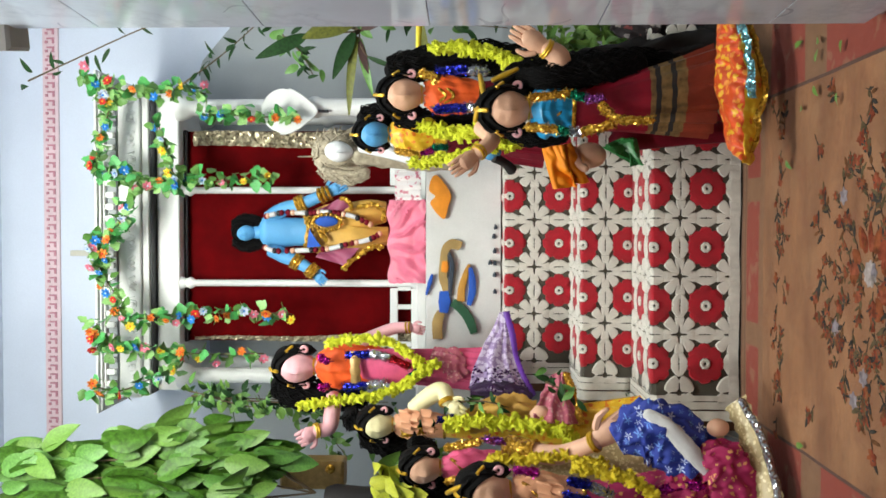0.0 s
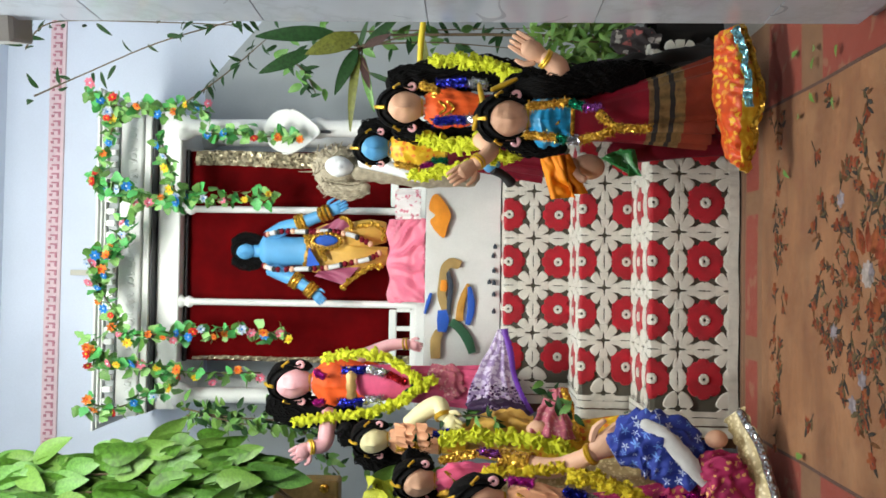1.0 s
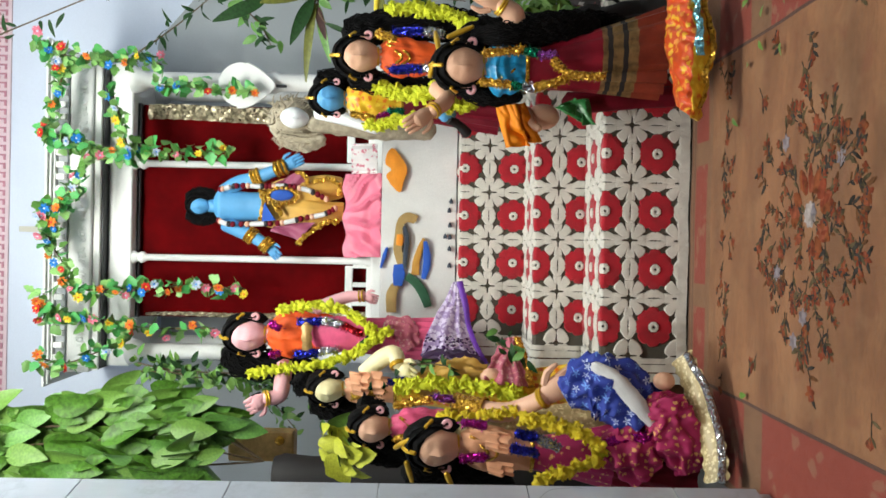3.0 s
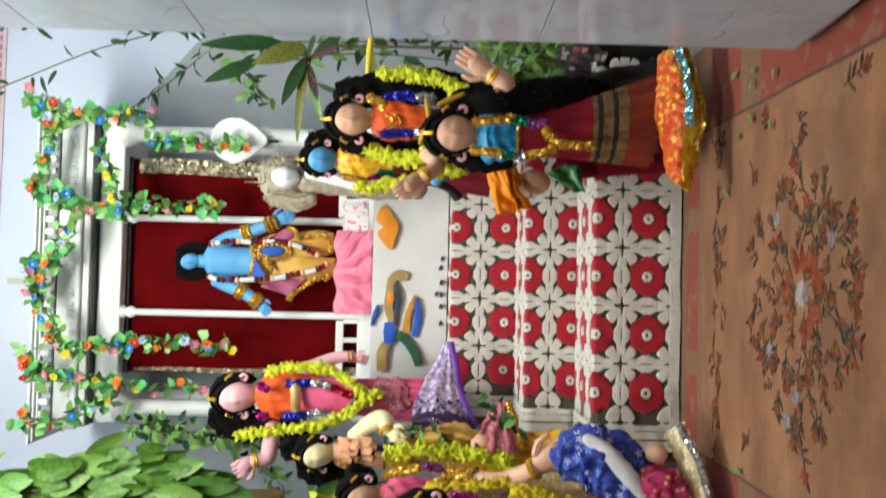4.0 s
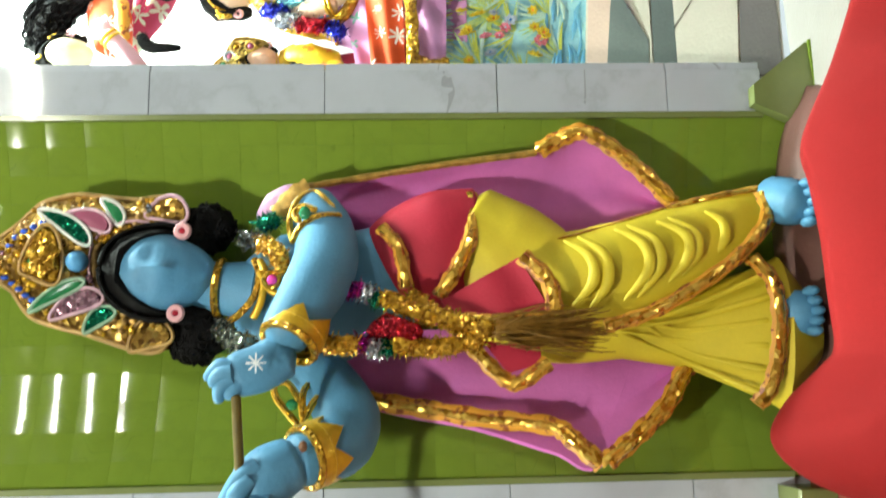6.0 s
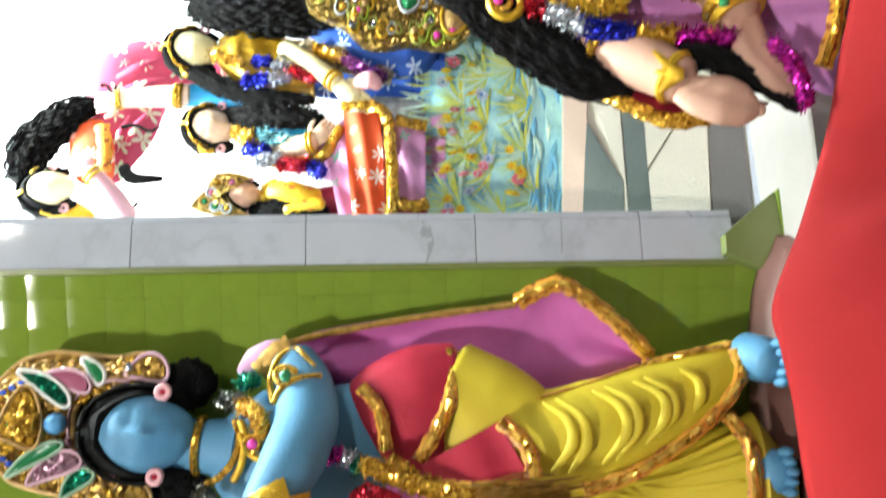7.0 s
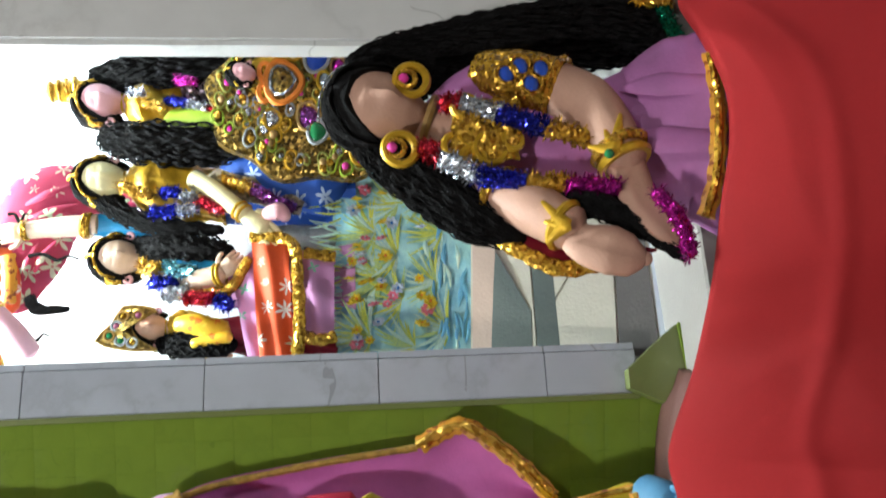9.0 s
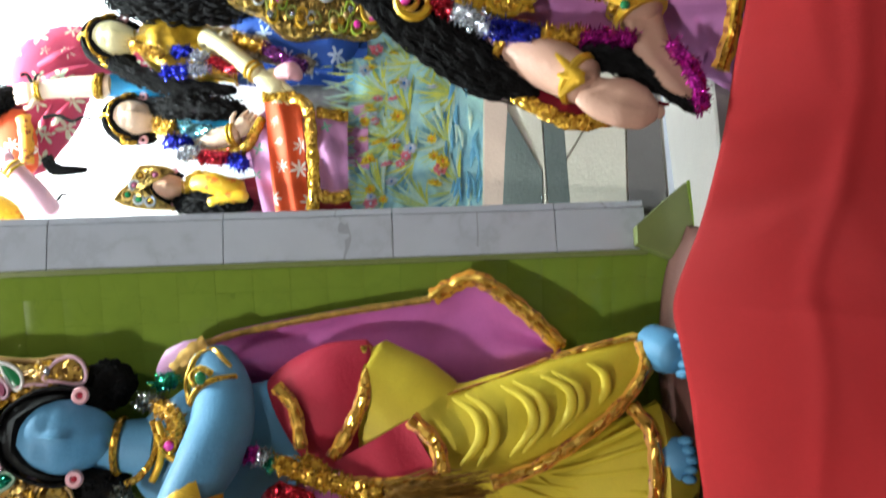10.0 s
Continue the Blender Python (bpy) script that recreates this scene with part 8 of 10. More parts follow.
# painted relief of leaves and flowers round the pedestal
ped = thing("pedestal", "painted plaster pedestal with modelled leaves and yellow flowers", "pedestal")
r_tl, r_tr = Vector((0.744, 0.200, 0.577)), Vector((1.279, 0.240, 0.570))
r_bl, r_br = Vector((0.728, 0.160, 0.311)), Vector((1.259, 0.200, 0.270))
s = Shape()
s.sheet(lambda u, v: lerp(lerp(r_tl, r_tr, u), lerp(r_bl, r_br, u), v) + Vector((0, 0.008 * noise.noise(Vector((u * 9, v * 5, 1))), 0)), 40, 24, "relief_blue", -0.05)
part("drum", s, ped)
s = Shape()
s.sheet(lambda u, v: lerp(lerp((0.736, 0.220, 0.583), (1.288, 0.260, 0.576), u), lerp((0.769, 0.500, 0.587), (1.399, 0.520, 0.579), u), v), 6, 4, "relief_teal", 0.04)
part("top", s, ped)
rnd = random.Random(6)
blade_meshes = []
for mname in ("relief_leaf", "relief_teal", "relief_lime"):
    t = Shape()
    t.tube([(0, 0, 0), (0.05, -0.03, 0.5), (0.20, 0.0, 1.0)], [0.025, 0.045, 0.006], mname, 6, 0.14, 4)
    blade_meshes.append(t.mesh("blade"))
for i in range(70):
    u = (i + rnd.random()) / 70
    p = lerp(r_tl, r_tr, u) + Vector((0, -0.012, -0.012))
    part("blade", blade_meshes[rnd.choice((0, 1, 1))], ped, at=Matrix.Translation(p) @ pose(0, 0, 0, rnd.uniform(-4, 20), rnd.uniform(-35, 10), rnd.uniform(-30, 30)) @ Matrix.Scale(rnd.uniform(0.05, 0.075), 4))
for px, py in ((690, 560), (700, 640), (690, 470), (760, 610), (640, 700), (720, 720), (770, 520), (650, 520), (740, 450), (660, 600), (780, 690)):
    for k in range(24):
        u, v = (760 - py) / 430, (px - 605) / 243
        p = lerp(lerp(r_tl, r_tr, u), lerp(r_bl, r_br, u), v) + Vector((0, -0.006, -0.03))
        part("blade", blade_meshes[rnd.choice((0, 1, 1, 2, 2))], ped, at=Matrix.Translation(p) @ pose(0, 0, 0, rnd.uniform(-2, 3), -85 + 170 * k / 23 + rnd.uniform(-6, 6), 0) @ Matrix.Scale(rnd.uniform(0.05, 0.095), 4))
for k in range(60):
    u, v = rnd.random(), 0.62 + 0.36 * rnd.random() ** 0.8
    a = lerp(lerp(r_tl, r_tr, u), lerp(r_bl, r_br, u), v)
    b = lerp(lerp(r_tl, r_tr, min(1, u + 0.10)), lerp(r_bl, r_br, min(1, u + 0.10)), min(1, v + rnd.uniform(-0.05, 0.05)))
    s = Shape()
    s.tube([a + Vector((0, -0.004, 0)), lerp(a, b, 0.5) + Vector((0, -0.008, rnd.uniform(-0.006, 0.006))), b + Vector((0, -0.004, 0))], [0.001, rnd.uniform(0.003, 0.007), 0.001], rnd.choice(("relief_deep", "relief_deep", "relief_teal")), 7, 0.5, 4)
    part("ripple", s, ped)
for k in range(46):
    px, py = rnd.choice((640, 660, 655, 690, 700, 760)) + rnd.uniform(-16, 16), rnd.uniform(380, 720)
    u, v = (760 - py) / 430, (px - 605) / 243
    p = lerp(lerp(r_tl, r_tr, u), lerp(r_bl, r_br, u), v) + Vector((0, -0.018, 0))
    part("flower", FLOWERS[rnd.choice((3, 3, 3, 3, 5, 5, 2))], ped, at=Matrix.Translation(p) @ pose(0, 0, 0, 90 + rnd.uniform(-20, 20), rnd.uniform(-30, 30), rnd.uniform(0, 90)) @ Matrix.Scale(rnd.uniform(0.010, 0.016), 4))

# inlaid marble apron below the pedestal
apron = thing("apron", "inlaid apron of cream and slate-green marble triangles", "panel")
s = Shape()
s.sheet(lambda u, v: lerp(lerp((0.683, 0.135, 0.319), (1.177, 0.160, 0.283), u), lerp((0.653, 0.020, -0.125), (1.123, 0.040, -0.212), u), v), 4, 6, "cream_paint", -0.03)
part("slab", s, apron, smooth=False)


def apron_at(px, py, lift=0.006):
    u, v = (800 - py) / 420, (px - 846) / 444
    return lerp(lerp((0.683, 0.135, 0.319), (1.177, 0.160, 0.283), u), lerp((0.653, 0.020, -0.125), (1.123, 0.040, -0.212), u), v) + Vector((0, -lift, 0.3 * lift))


for pts, m in (([(850, 500), (893, 500), (883, 790), (850, 790)], "peach_paint"), ([(892, 553), (958, 662), (962, 790), (878, 790)], "slate_green"), ([(896, 500), (950, 520), (974, 790), (964, 790), (960, 662)], "cream_paint"),
               ([(952, 500), (988, 500), (1018, 790), (976, 790)], "slate_green"), ([(992, 500), (1080, 500), (1000, 640)], "cream_paint"), ([(1082, 504), (1100, 500), (1118, 790), (1020, 790), (1002, 645)], "cream_paint"), ([(1104, 500), (1156, 500), (1196, 790), (1122, 790)], "slate_grey"), ([(1160, 480), (1285, 560), (1285, 790), (1200, 790)], "marble_grey")):
    s = Shape()
    s.rings([[apron_at(x, y, 0.001) for x, y in pts], [apron_at(x, y, 0.005) for x, y in pts]], m)
    part("inlay", s, apron, smooth=False)

# ---------------------------------------------------------------- deep bay: figures, cloths, plants
def altar_statue():
    sh = Shape()
    skin = "clay_blue"
    head(sh, (-0.846, 1.904, 1.600), 0.046, skin, "hair_black", False, (0, 0, 1), 0.0, False, 0.0, 1.1)
    for pts in ([(-0.820, 1.919, 1.648), (-0.798, 1.924, 1.605), (-0.805, 1.922, 1.558), (-0.809, 1.911, 1.528)], [(-0.878, 1.908, 1.646), (-0.898, 1.904, 1.603), (-0.892, 1.906, 1.556), (-0.884, 1.897, 1.524)]):
        wavy_hair(sh, pts, [0.018, 0.022, 0.022, 0.010], "hair_black", 6, len(pts[0]) + int(pts[0][0] * -100))
    sh.tube([(-0.847, 1.914, 1.569), (-0.847, 1.914, 1.534)], [0.024, 0.028], skin, 12)
    sh.tube([(-0.847, 1.914, 1.543), (-0.847, 1.914, 1.517), (-0.847, 1.914, 1.463), (-0.846, 1.915, 1.409), (-0.845, 1.915, 1.358)], [0.034, 0.072, 0.062, 0.055, 0.056], skin, 20, 0.6)
    arm(sh, [(-0.794, 1.925, 1.508), (-0.754, 1.902, 1.447), (-0.731, 1.876, 1.375), (-0.688, 1.864, 1.273), (-0.647, 1.861, 1.192)], [0.030, 0.028, 0.026, 0.020, 0.021], skin, None, "gold_foil")
    arm(sh, [(-0.914, 1.901, 1.497), (-0.933, 1.867, 1.439), (-0.948, 1.844, 1.388), (-0.981, 1.817, 1.322), (-1.023, 1.799, 1.277)], [0.030, 0.028, 0.026, 0.020, 0.018], skin, None, "gold_foil")
    for a, b, r in (((-0.734, 1.875, 1.383), (-0.724, 1.877, 1.360), 0.030), ((-0.695, 1.862, 1.292), (-0.683, 1.865, 1.261), 0.026), ((-0.941, 1.845, 1.400), (-0.954, 1.843, 1.380), 0.029), ((-0.970, 1.819, 1.337), (-0.986, 1.816, 1.318), 0.026)):
        for k in range(3):
            ring_band(sh, lerp(a, b, k / 2), Vector(b) - Vector(a), r, 0.007, "gold_foil", 14)
    # ochre skirt wrapped round the two legs
    for pts, radii, turn in (([(-0.825, 1.919, 1.366), (-0.804, 1.892, 1.279), (-0.786, 1.885, 1.185), (-0.769, 1.889, 1.109), (-0.765, 1.900, 1.047)], [0.046, 0.066, 0.062, 0.050, 0.036], 0), ([(-0.866, 1.911, 1.365), (-0.863, 1.881, 1.278), (-0.860, 1.861, 1.182), (-0.856, 1.862, 1.106), (-0.852, 1.873, 1.039)], [0.046, 0.064, 0.056, 0.042, 0.032], 2)):
        line, rad = curve_line([Vector(p) for p in pts], radii, 7)
        sh.rings([[p + Vector((math.cos(a), 0.62 * math.sin(a), 0)) * rad[i] * (1 + 0.09 * (1 - abs(math.sin(5 * a + turn + 0.06 * i))) ** 2 + 0.10 * noise.noise(Vector((2 * math.cos(a), 2 * math.sin(a), i * 0.12 + turn)))) for a in [2 * math.pi * j / 60 for j in range(60)]] for i, p in enumerate(line)], "ochre_cloth")
    for c0, c1, c2, c3 in (((-0.754, 1.861, 1.315), (-0.703, 1.861, 1.211), (-0.771, 1.858, 1.296), (-0.743, 1.853, 1.173)), ((-0.921, 1.829, 1.312), (-0.906, 1.832, 1.293), (-0.957, 1.811, 1.206), (-0.889, 1.825, 1.143))):
        sh.sheet(lambda u, v: lerp(lerp(c0, c1, u), lerp(c2, c3, u), v) + Vector((0, -0.008 * math.sin(u * 7 + v * 5), 0)), 14, 10, "mauve_cloth", 0.005)
    # sequin borders
    rnd = random.Random(7)
    for pts, n in (([(-0.702, 1.851, 1.210), (-0.711, 1.849, 1.188), (-0.742, 1.843, 1.170)], 16), ([(-0.963, 1.800, 1.205), (-0.926, 1.807, 1.160), (-0.890, 1.804, 1.110), (-0.875, 1.807, 1.054)], 34), ([(-0.733, 1.845, 1.149), (-0.725, 1.836, 1.094), (-0.745, 1.832, 1.052), (-0.783, 1.825, 1.052)], 26), ([(-0.778, 1.866, 1.351), (-0.834, 1.840, 1.333), (-0.896, 1.844, 1.356)], 26), ([(-0.837, 1.814, 1.277), (-0.823, 1.817, 1.297), (-0.856, 1.811, 1.266)], 10)):
        for p in along(pts, n):
            sh.ball(p + Vector((rnd.gauss(0, 0.004), -0.003, rnd.gauss(0, 0.004))), (0.0085, 0.004, 0.0085), "gold_foil", (rnd.uniform(-25, 25), rnd.uniform(0, 90), rnd.uniform(-25, 25)), 7, 5, 0.2)
        sh.tube(pts, 0.007, "gold_foil", 8, lump=0.3)
    sh.ball((-0.787, 1.829, 1.270), (0.022, 0.010, 0.045), "stitch_blue", seg=14, rows=8, lump=0.1)
    for k in range(18):
        a = 2 * math.pi * k / 18
        sh.ball(Vector((-0.789, 1.821, 1.265)) + Vector((0.030 * math.cos(a), 0, 0.054 * math.sin(a))), (0.008, 0.005, 0.008), "gold_foil", seg=7, rows=5)
    sh.sheet(lambda u, v: lerp((-0.818, 1.833, 1.334), lerp((-0.879, 1.811, 1.289), (-0.887, 1.820, 1.342), v), u) + Vector((0, -0.006 * math.sin(u * 3), 0)), 10, 8, "stitch_blue", 0.004)
    # two strings of white tubes and brown beads
    for pts in ([(-0.776, 1.872, 1.510), (-0.759, 1.860, 1.438), (-0.758, 1.845, 1.339), (-0.754, 1.836, 1.261), (-0.767, 1.828, 1.169), (-0.806, 1.820, 1.085)], [(-0.891, 1.850, 1.515), (-0.903, 1.832, 1.469), (-0.897, 1.818, 1.359), (-0.890, 1.809, 1.266), (-0.871, 1.808, 1.186), (-0.852, 1.806, 1.103), (-0.826, 1.811, 1.058)]):
        line, _ = curve_line([Vector(p) for p in pts], 1.0, 8)
        m = len(line) - 1
        for k in range(13):
            i, j = int(m * k / 13), max(int(m * (k + 0.9) / 13), int(m * k / 13) + 1)
            if k % 3 == 1:
                sh.tube(line[i:j + 1], 0.0095, "lace_white", 10, steps=2)
            else:
                for q in (0.2, 0.7):
                    sh.ball(lerp(line[i], line[j], q), (0.012, 0.011, 0.010), ("maroon_cloth", "clay_peach", "dark_edge")[(k + int(q * 2)) % 3], seg=9, rows=6)
    solid("statue", sh, "blue clay statue with ochre skirt on a pink cloth", "statue")


altar_statue()
# pink satin over the statue's stand
p0, p1, p2, p3 = (-0.697, 1.780, 1.025), (-0.999, 1.722, 1.020), (-0.690, 1.741, 0.889), (-0.987, 1.683, 0.884)
s = Shape()


def pink_fall(u, v):
    top = lerp(p1, p0, u) + Vector((0, 0, 0.008 * math.sin(u * 17)))
    low = lerp(p3, p2, u)
    p = lerp(top, low, min(1, v * 1.4))
    fan = (u - 0.42) / (0.25 + v)
    crease = (1 - abs(math.sin(fan * 9 + 2.5 * noise.noise(Vector((u * 3, v * 2, 3)))))) ** 2
    return p + BAY.to_3x3() @ Vector((0.010 * noise.noise(Vector((u * 5, v * 4, 8))), -0.020 * crease * min(1, v * 2.5) - 0.022 * noise.noise(Vector((u * 6, v * 5, 1))) * v - 0.025 * v, 0.010 * noise.noise(Vector((u * 8, v * 3, 5))) * v))


s.sheet(pink_fall, 90, 30, "satin_pink", 0.004)
top_z = p0[2]
s.sheet(lambda u, v: lerp(p1, p0, u) + BAY.to_3x3() @ Vector((0, 0.30 * v, 0.004 + 0.006 * math.sin(u * 17) * (1 - v))), 30, 6, "satin_pink", 0.006)
solid("pink_cloth", s, "pink satin cloth gathered over the statue's stand", "cloth")
s = Shape()
bay_c = to_bay(lerp(p1, p0, 0.5))
bay_box(s, bay_c.x - 0.13, bay_c.x + 0.13, 0.87, 1.14, TZ1 + 0.006, top_z - 0.006, "wood_brown", 0.004)
solid("stand", s, "low wooden stand under the pink cloth", "stand", smooth=False)
s = Shape()
s.sheet(lambda u, v: lerp(lerp((-0.692, 1.741, 0.996), (-0.584, 1.762, 0.998), u), lerp((-0.683, 1.681, 0.900), (-0.577, 1.702, 0.901), u), v) + Vector((0, 0.008 * math.sin(u * 22), 0)), 20, 8, "frill_print", 0.004)
solid("frill", s, "small white printed frill beside the pink cloth", "cloth")

# ---- right-hand group
def right_front():
    def more(sh):
        wavy_hair(sh, [(-0.274, 0.875, 0.656), (-0.238, 0.892, 0.583), (-0.223, 0.895, 0.454), (-0.211, 0.897, 0.310), (-0.203, 0.899, 0.195)], [0.02, 0.042, 0.042, 0.042, 0.025], "hair_black", 10, 31)
        wavy_hair(sh, [(-0.356, 0.848, 0.655), (-0.386, 0.843, 0.568), (-0.385, 0.843, 0.483)], [0.02, 0.025, 0.015], "hair_black", 5, 32)
        wavy_hair(sh, [(-0.231, 0.852, 0.604), (-0.237, 0.780, 0.548), (-0.226, 0.782, 0.470), (-0.214, 0.795, 0.390), (-0.203, 0.817, 0.308)], [0.014, 0.026, 0.030, 0.036, 0.03], "hair_black", 10, 39)
        for a, b in (((-0.278, 0.792, 0.693), (-0.229, 0.842, 0.703)), ((-0.243, 0.819, 0.672), (-0.215, 0.825, 0.609)), ((-0.306, 0.766, 0.706), (-0.341, 0.790, 0.715))):
            sh.tube([a, lerp(a, b, 0.5), b], [0.006, 0.0075, 0.005], "gold_paint", 8)
    return doll("clay doll in a blue blouse and banded maroon sari", (-0.312, 0.796, 0.639), 0.055, (-0.318, 0.793, 0.476), (-0.271, 0.800, 0.140), "clay_peach", "cyan_satin", "maroon_cloth", 0.105,
                arms=(([(-0.249, 0.818, 0.545), (-0.224, 0.803, 0.517), (-0.188, 0.789, 0.512), (-0.165, 0.784, 0.548), (-0.118, 0.783, 0.628)], [0.026, 0.029, 0.027, 0.020, 0.023], "clay_peach", "cyan_satin"),),
                bands=((0.0, 0.54, "crimson_cloth"), (0.54, 0.58, "dark_brocade"), (0.58, 0.61, "black_cloth"), (0.61, 0.68, "dark_brocade"), (0.68, 0.715, "black_cloth"), (0.715, 0.78, "dark_brocade"), (0.78, 1.0, "russet_cloth")), extra=more, group="dolls in the deep bay")


def right_second():
    def more(sh):
        wavy_hair(sh, [(-0.223, 1.159, 0.959), (-0.207, 1.163, 0.878), (-0.189, 1.166, 0.682), (-0.204, 1.163, 0.536)], [0.03, 0.042, 0.045, 0.03], "hair_black", 9, 33)
        wavy_hair(sh, [(-0.348, 1.125, 0.940), (-0.366, 1.121, 0.809), (-0.365, 1.122, 0.696)], [0.025, 0.032, 0.02], "hair_black", 6, 34)
    return doll("clay doll in an orange blouse with yellow garlands", (-0.287, 1.086, 0.917), 0.055, (-0.293, 1.085, 0.697), (-0.262, 1.130, 0.012), "clay_peach", "orange_cloth", "maroon_cloth", 0.10,
                arms=(([(-0.371, 0.968, 0.698), (-0.397, 0.901, 0.670), (-0.429, 0.865, 0.709), (-0.471, 0.826, 0.775)], [0.022, 0.022, 0.018, 0.020], "clay_peach"),), chest=1.2, extra=more, group="dolls in the deep bay")


def right_third():
    def more(sh):
        wavy_hair(sh, [(-0.366, 1.295, 1.060), (-0.370, 1.294, 0.955), (-0.456, 1.257, 0.780)], [0.03, 0.04, 0.03], "hair_black", 7, 35)
    return doll("blue-faced clay doll in a yellow brocade blouse", (-0.409, 1.235, 1.018), 0.047, (-0.424, 1.232, 0.796), (-0.438, 1.158, 0.514), "clay_blue", "yellow_brocade", "maroon_cloth", 0.06, extra=more, group="dolls in the deep bay")


def pale_elder():
    sh = Shape()
    head(sh, (-0.477, 1.385, 1.145), 0.046, "clay_white", None, False, (0.1, 0, 1), 0.0, False)
    sh.ball(bay_shift((-0.483, 1.384, 1.160), 0.055), (0.075, 0.05, 0.08), "hair_grey", seg=24, rows=16, lump=0.15)
    tuft = random.Random(38)
    for k in range(260):
        d = Vector((tuft.gauss(0, 1), tuft.gauss(-0.2, 0.8), tuft.gauss(0, 1))).normalized()
        a = bay_shift((-0.483, 1.384, 1.160), 0.055) + Vector((d.x * 0.070, d.y * 0.046, d.z * 0.075))
        b = a + d * 0.012 + Vector((tuft.gauss(0, 0.014), tuft.gauss(0, 0.01), tuft.gauss(-0.008, 0.014)))
        sh.tube([a, lerp(a, b, 0.5) + d * 0.006, b], [0.0026, 0.0022, 0.0010], "hair_grey", 4, steps=2)
    wavy_hair(sh, [(-0.542, 1.393, 1.193), (-0.558, 1.380, 1.109), (-0.539, 1.373, 1.053)], [0.02, 0.026, 0.018], "hair_grey", 6, 36)
    sh.tube([(-0.495, 1.392, 1.092), (-0.500, 1.401, 0.983), (-0.508, 1.420, 0.857), (-0.508, 1.450, 0.710)], [0.026, 0.032, 0.036, 0.032], "hair_grey", 16, 0.7, lump=0.3)
    sh.tube([(-0.458, 1.379, 1.072), (-0.480, 1.334, 0.959), (-0.505, 1.319, 0.878)], [0.022, 0.02, 0.016], "clay_white", 10)
    solid("doll", sh, "white-faced clay elder with bushy grey hair", "doll", group="dolls in the deep bay")


def bay_shift(p, v):
    return Vector(p) + BAY.to_3x3() @ Vector((0, v, 0))


right_front(), right_second(), right_third(), pale_elder()
flower_garland("plush yellow-green garland on a clay doll", [(-0.168, 1.028, 0.823), (-0.160, 1.009, 0.761), (-0.178, 0.985, 0.670), (-0.211, 0.938, 0.581)], 0.018, 0.024, 41)
flower_garland("plush yellow-green garland on a clay doll", [(-0.375, 1.089, 0.856), (-0.388, 1.026, 0.774), (-0.376, 0.987, 0.697), (-0.360, 0.970, 0.636)], 0.018, 0.025, 42)
flower_garland("plush yellow-green garland on a clay doll", [(-0.481, 1.089, 0.888), (-0.465, 1.051, 0.790), (-0.429, 0.977, 0.696), (-0.406, 0.941, 0.591)], 0.017, 0.022, 43)
tinsel("blue and silver tinsel on a clay doll", [([(-0.223, 1.017, 0.814), (-0.219, 1.007, 0.737)], "blue_foil"), ([(-0.222, 1.007, 0.730), (-0.225, 0.996, 0.684)], "silver_foil"), ([(-0.324, 0.997, 0.820), (-0.319, 0.988, 0.736)], "blue_foil"), ([(-0.319, 0.988, 0.736), (-0.319, 0.988, 0.705)], "silver_foil"), ([(-0.226, 1.026, 0.861), (-0.241, 1.013, 0.814)], "gold_foil")], 0.022, 44, 130)
tinsel("gold, green and purple tinsel on a clay doll", [([(-0.282, 0.730, 0.585), (-0.273, 0.722, 0.492)], "gold_foil"), ([(-0.275, 0.721, 0.488), (-0.281, 0.710, 0.460)], "green_foil"), ([(-0.283, 0.710, 0.457), (-0.285, 0.699, 0.415)], "purple_foil"), ([(-0.296, 0.697, 0.421), (-0.328, 0.670, 0.385), (-0.331, 0.660, 0.308)], "gold_foil"),
        ([(-0.348, 0.717, 0.591), (-0.356, 0.706, 0.518)], "gold_foil"), ([(-0.356, 0.706, 0.518), (-0.360, 0.695, 0.492)], "green_foil"), ([(-0.360, 0.695, 0.492), (-0.362, 0.694, 0.466)], "silver_foil"), ([(-0.362, 0.694, 0.466), (-0.341, 0.678, 0.396)], "gold_foil"), ([(-0.450, 1.146, 0.942), (-0.465, 1.133, 0.867)], "gold_foil"), ([(-0.462, 1.133, 0.867), (-0.448, 1.136, 0.834)], "magenta_foil"), ([(-0.440, 1.138, 0.834), (-0.439, 1.128, 0.793)], "green_foil")], 0.018, 45, 130)

# small seated figure with an orange scarf by the cloth
sh = Shape()
sh.ball((-0.437, 0.894, 0.417), (0.034, 0.034, 0.044), "clay_peach", seg=16, rows=10)
scarf = ((-0.411, 0.858, 0.543), (-0.401, 0.860, 0.471))
scarf_hem = ((-0.513, 0.828, 0.504), (-0.498, 0.831, 0.433))
sh.sheet(lambda u, v: lerp(lerp(scarf[0], scarf[1], u), lerp(scarf_hem[0], scarf_hem[1], u), v) + Vector((0, -0.024 * math.sin(math.pi * u) - 0.010 * (0.3 + v) * math.sin(u * 15 + 3 * noise.noise(Vector((u * 4, v * 3, 1)))) - 0.010 * noise.noise(Vector((u * 7, v * 5, 4))), 0.012 * v * math.sin(u * 9 + 1))), 60, 16, "saffron_cloth", 0.003)
sh.tube([(-0.420, 0.877, 0.463), (-0.454, 0.840, 0.452), (-0.464, 0.827, 0.432)], [0.014, 0.014, 0.010], "clay_peach", 8)
leafy = ((-0.410, 0.858, 0.381), (-0.386, 0.863, 0.326), (-0.442, 0.842, 0.321))
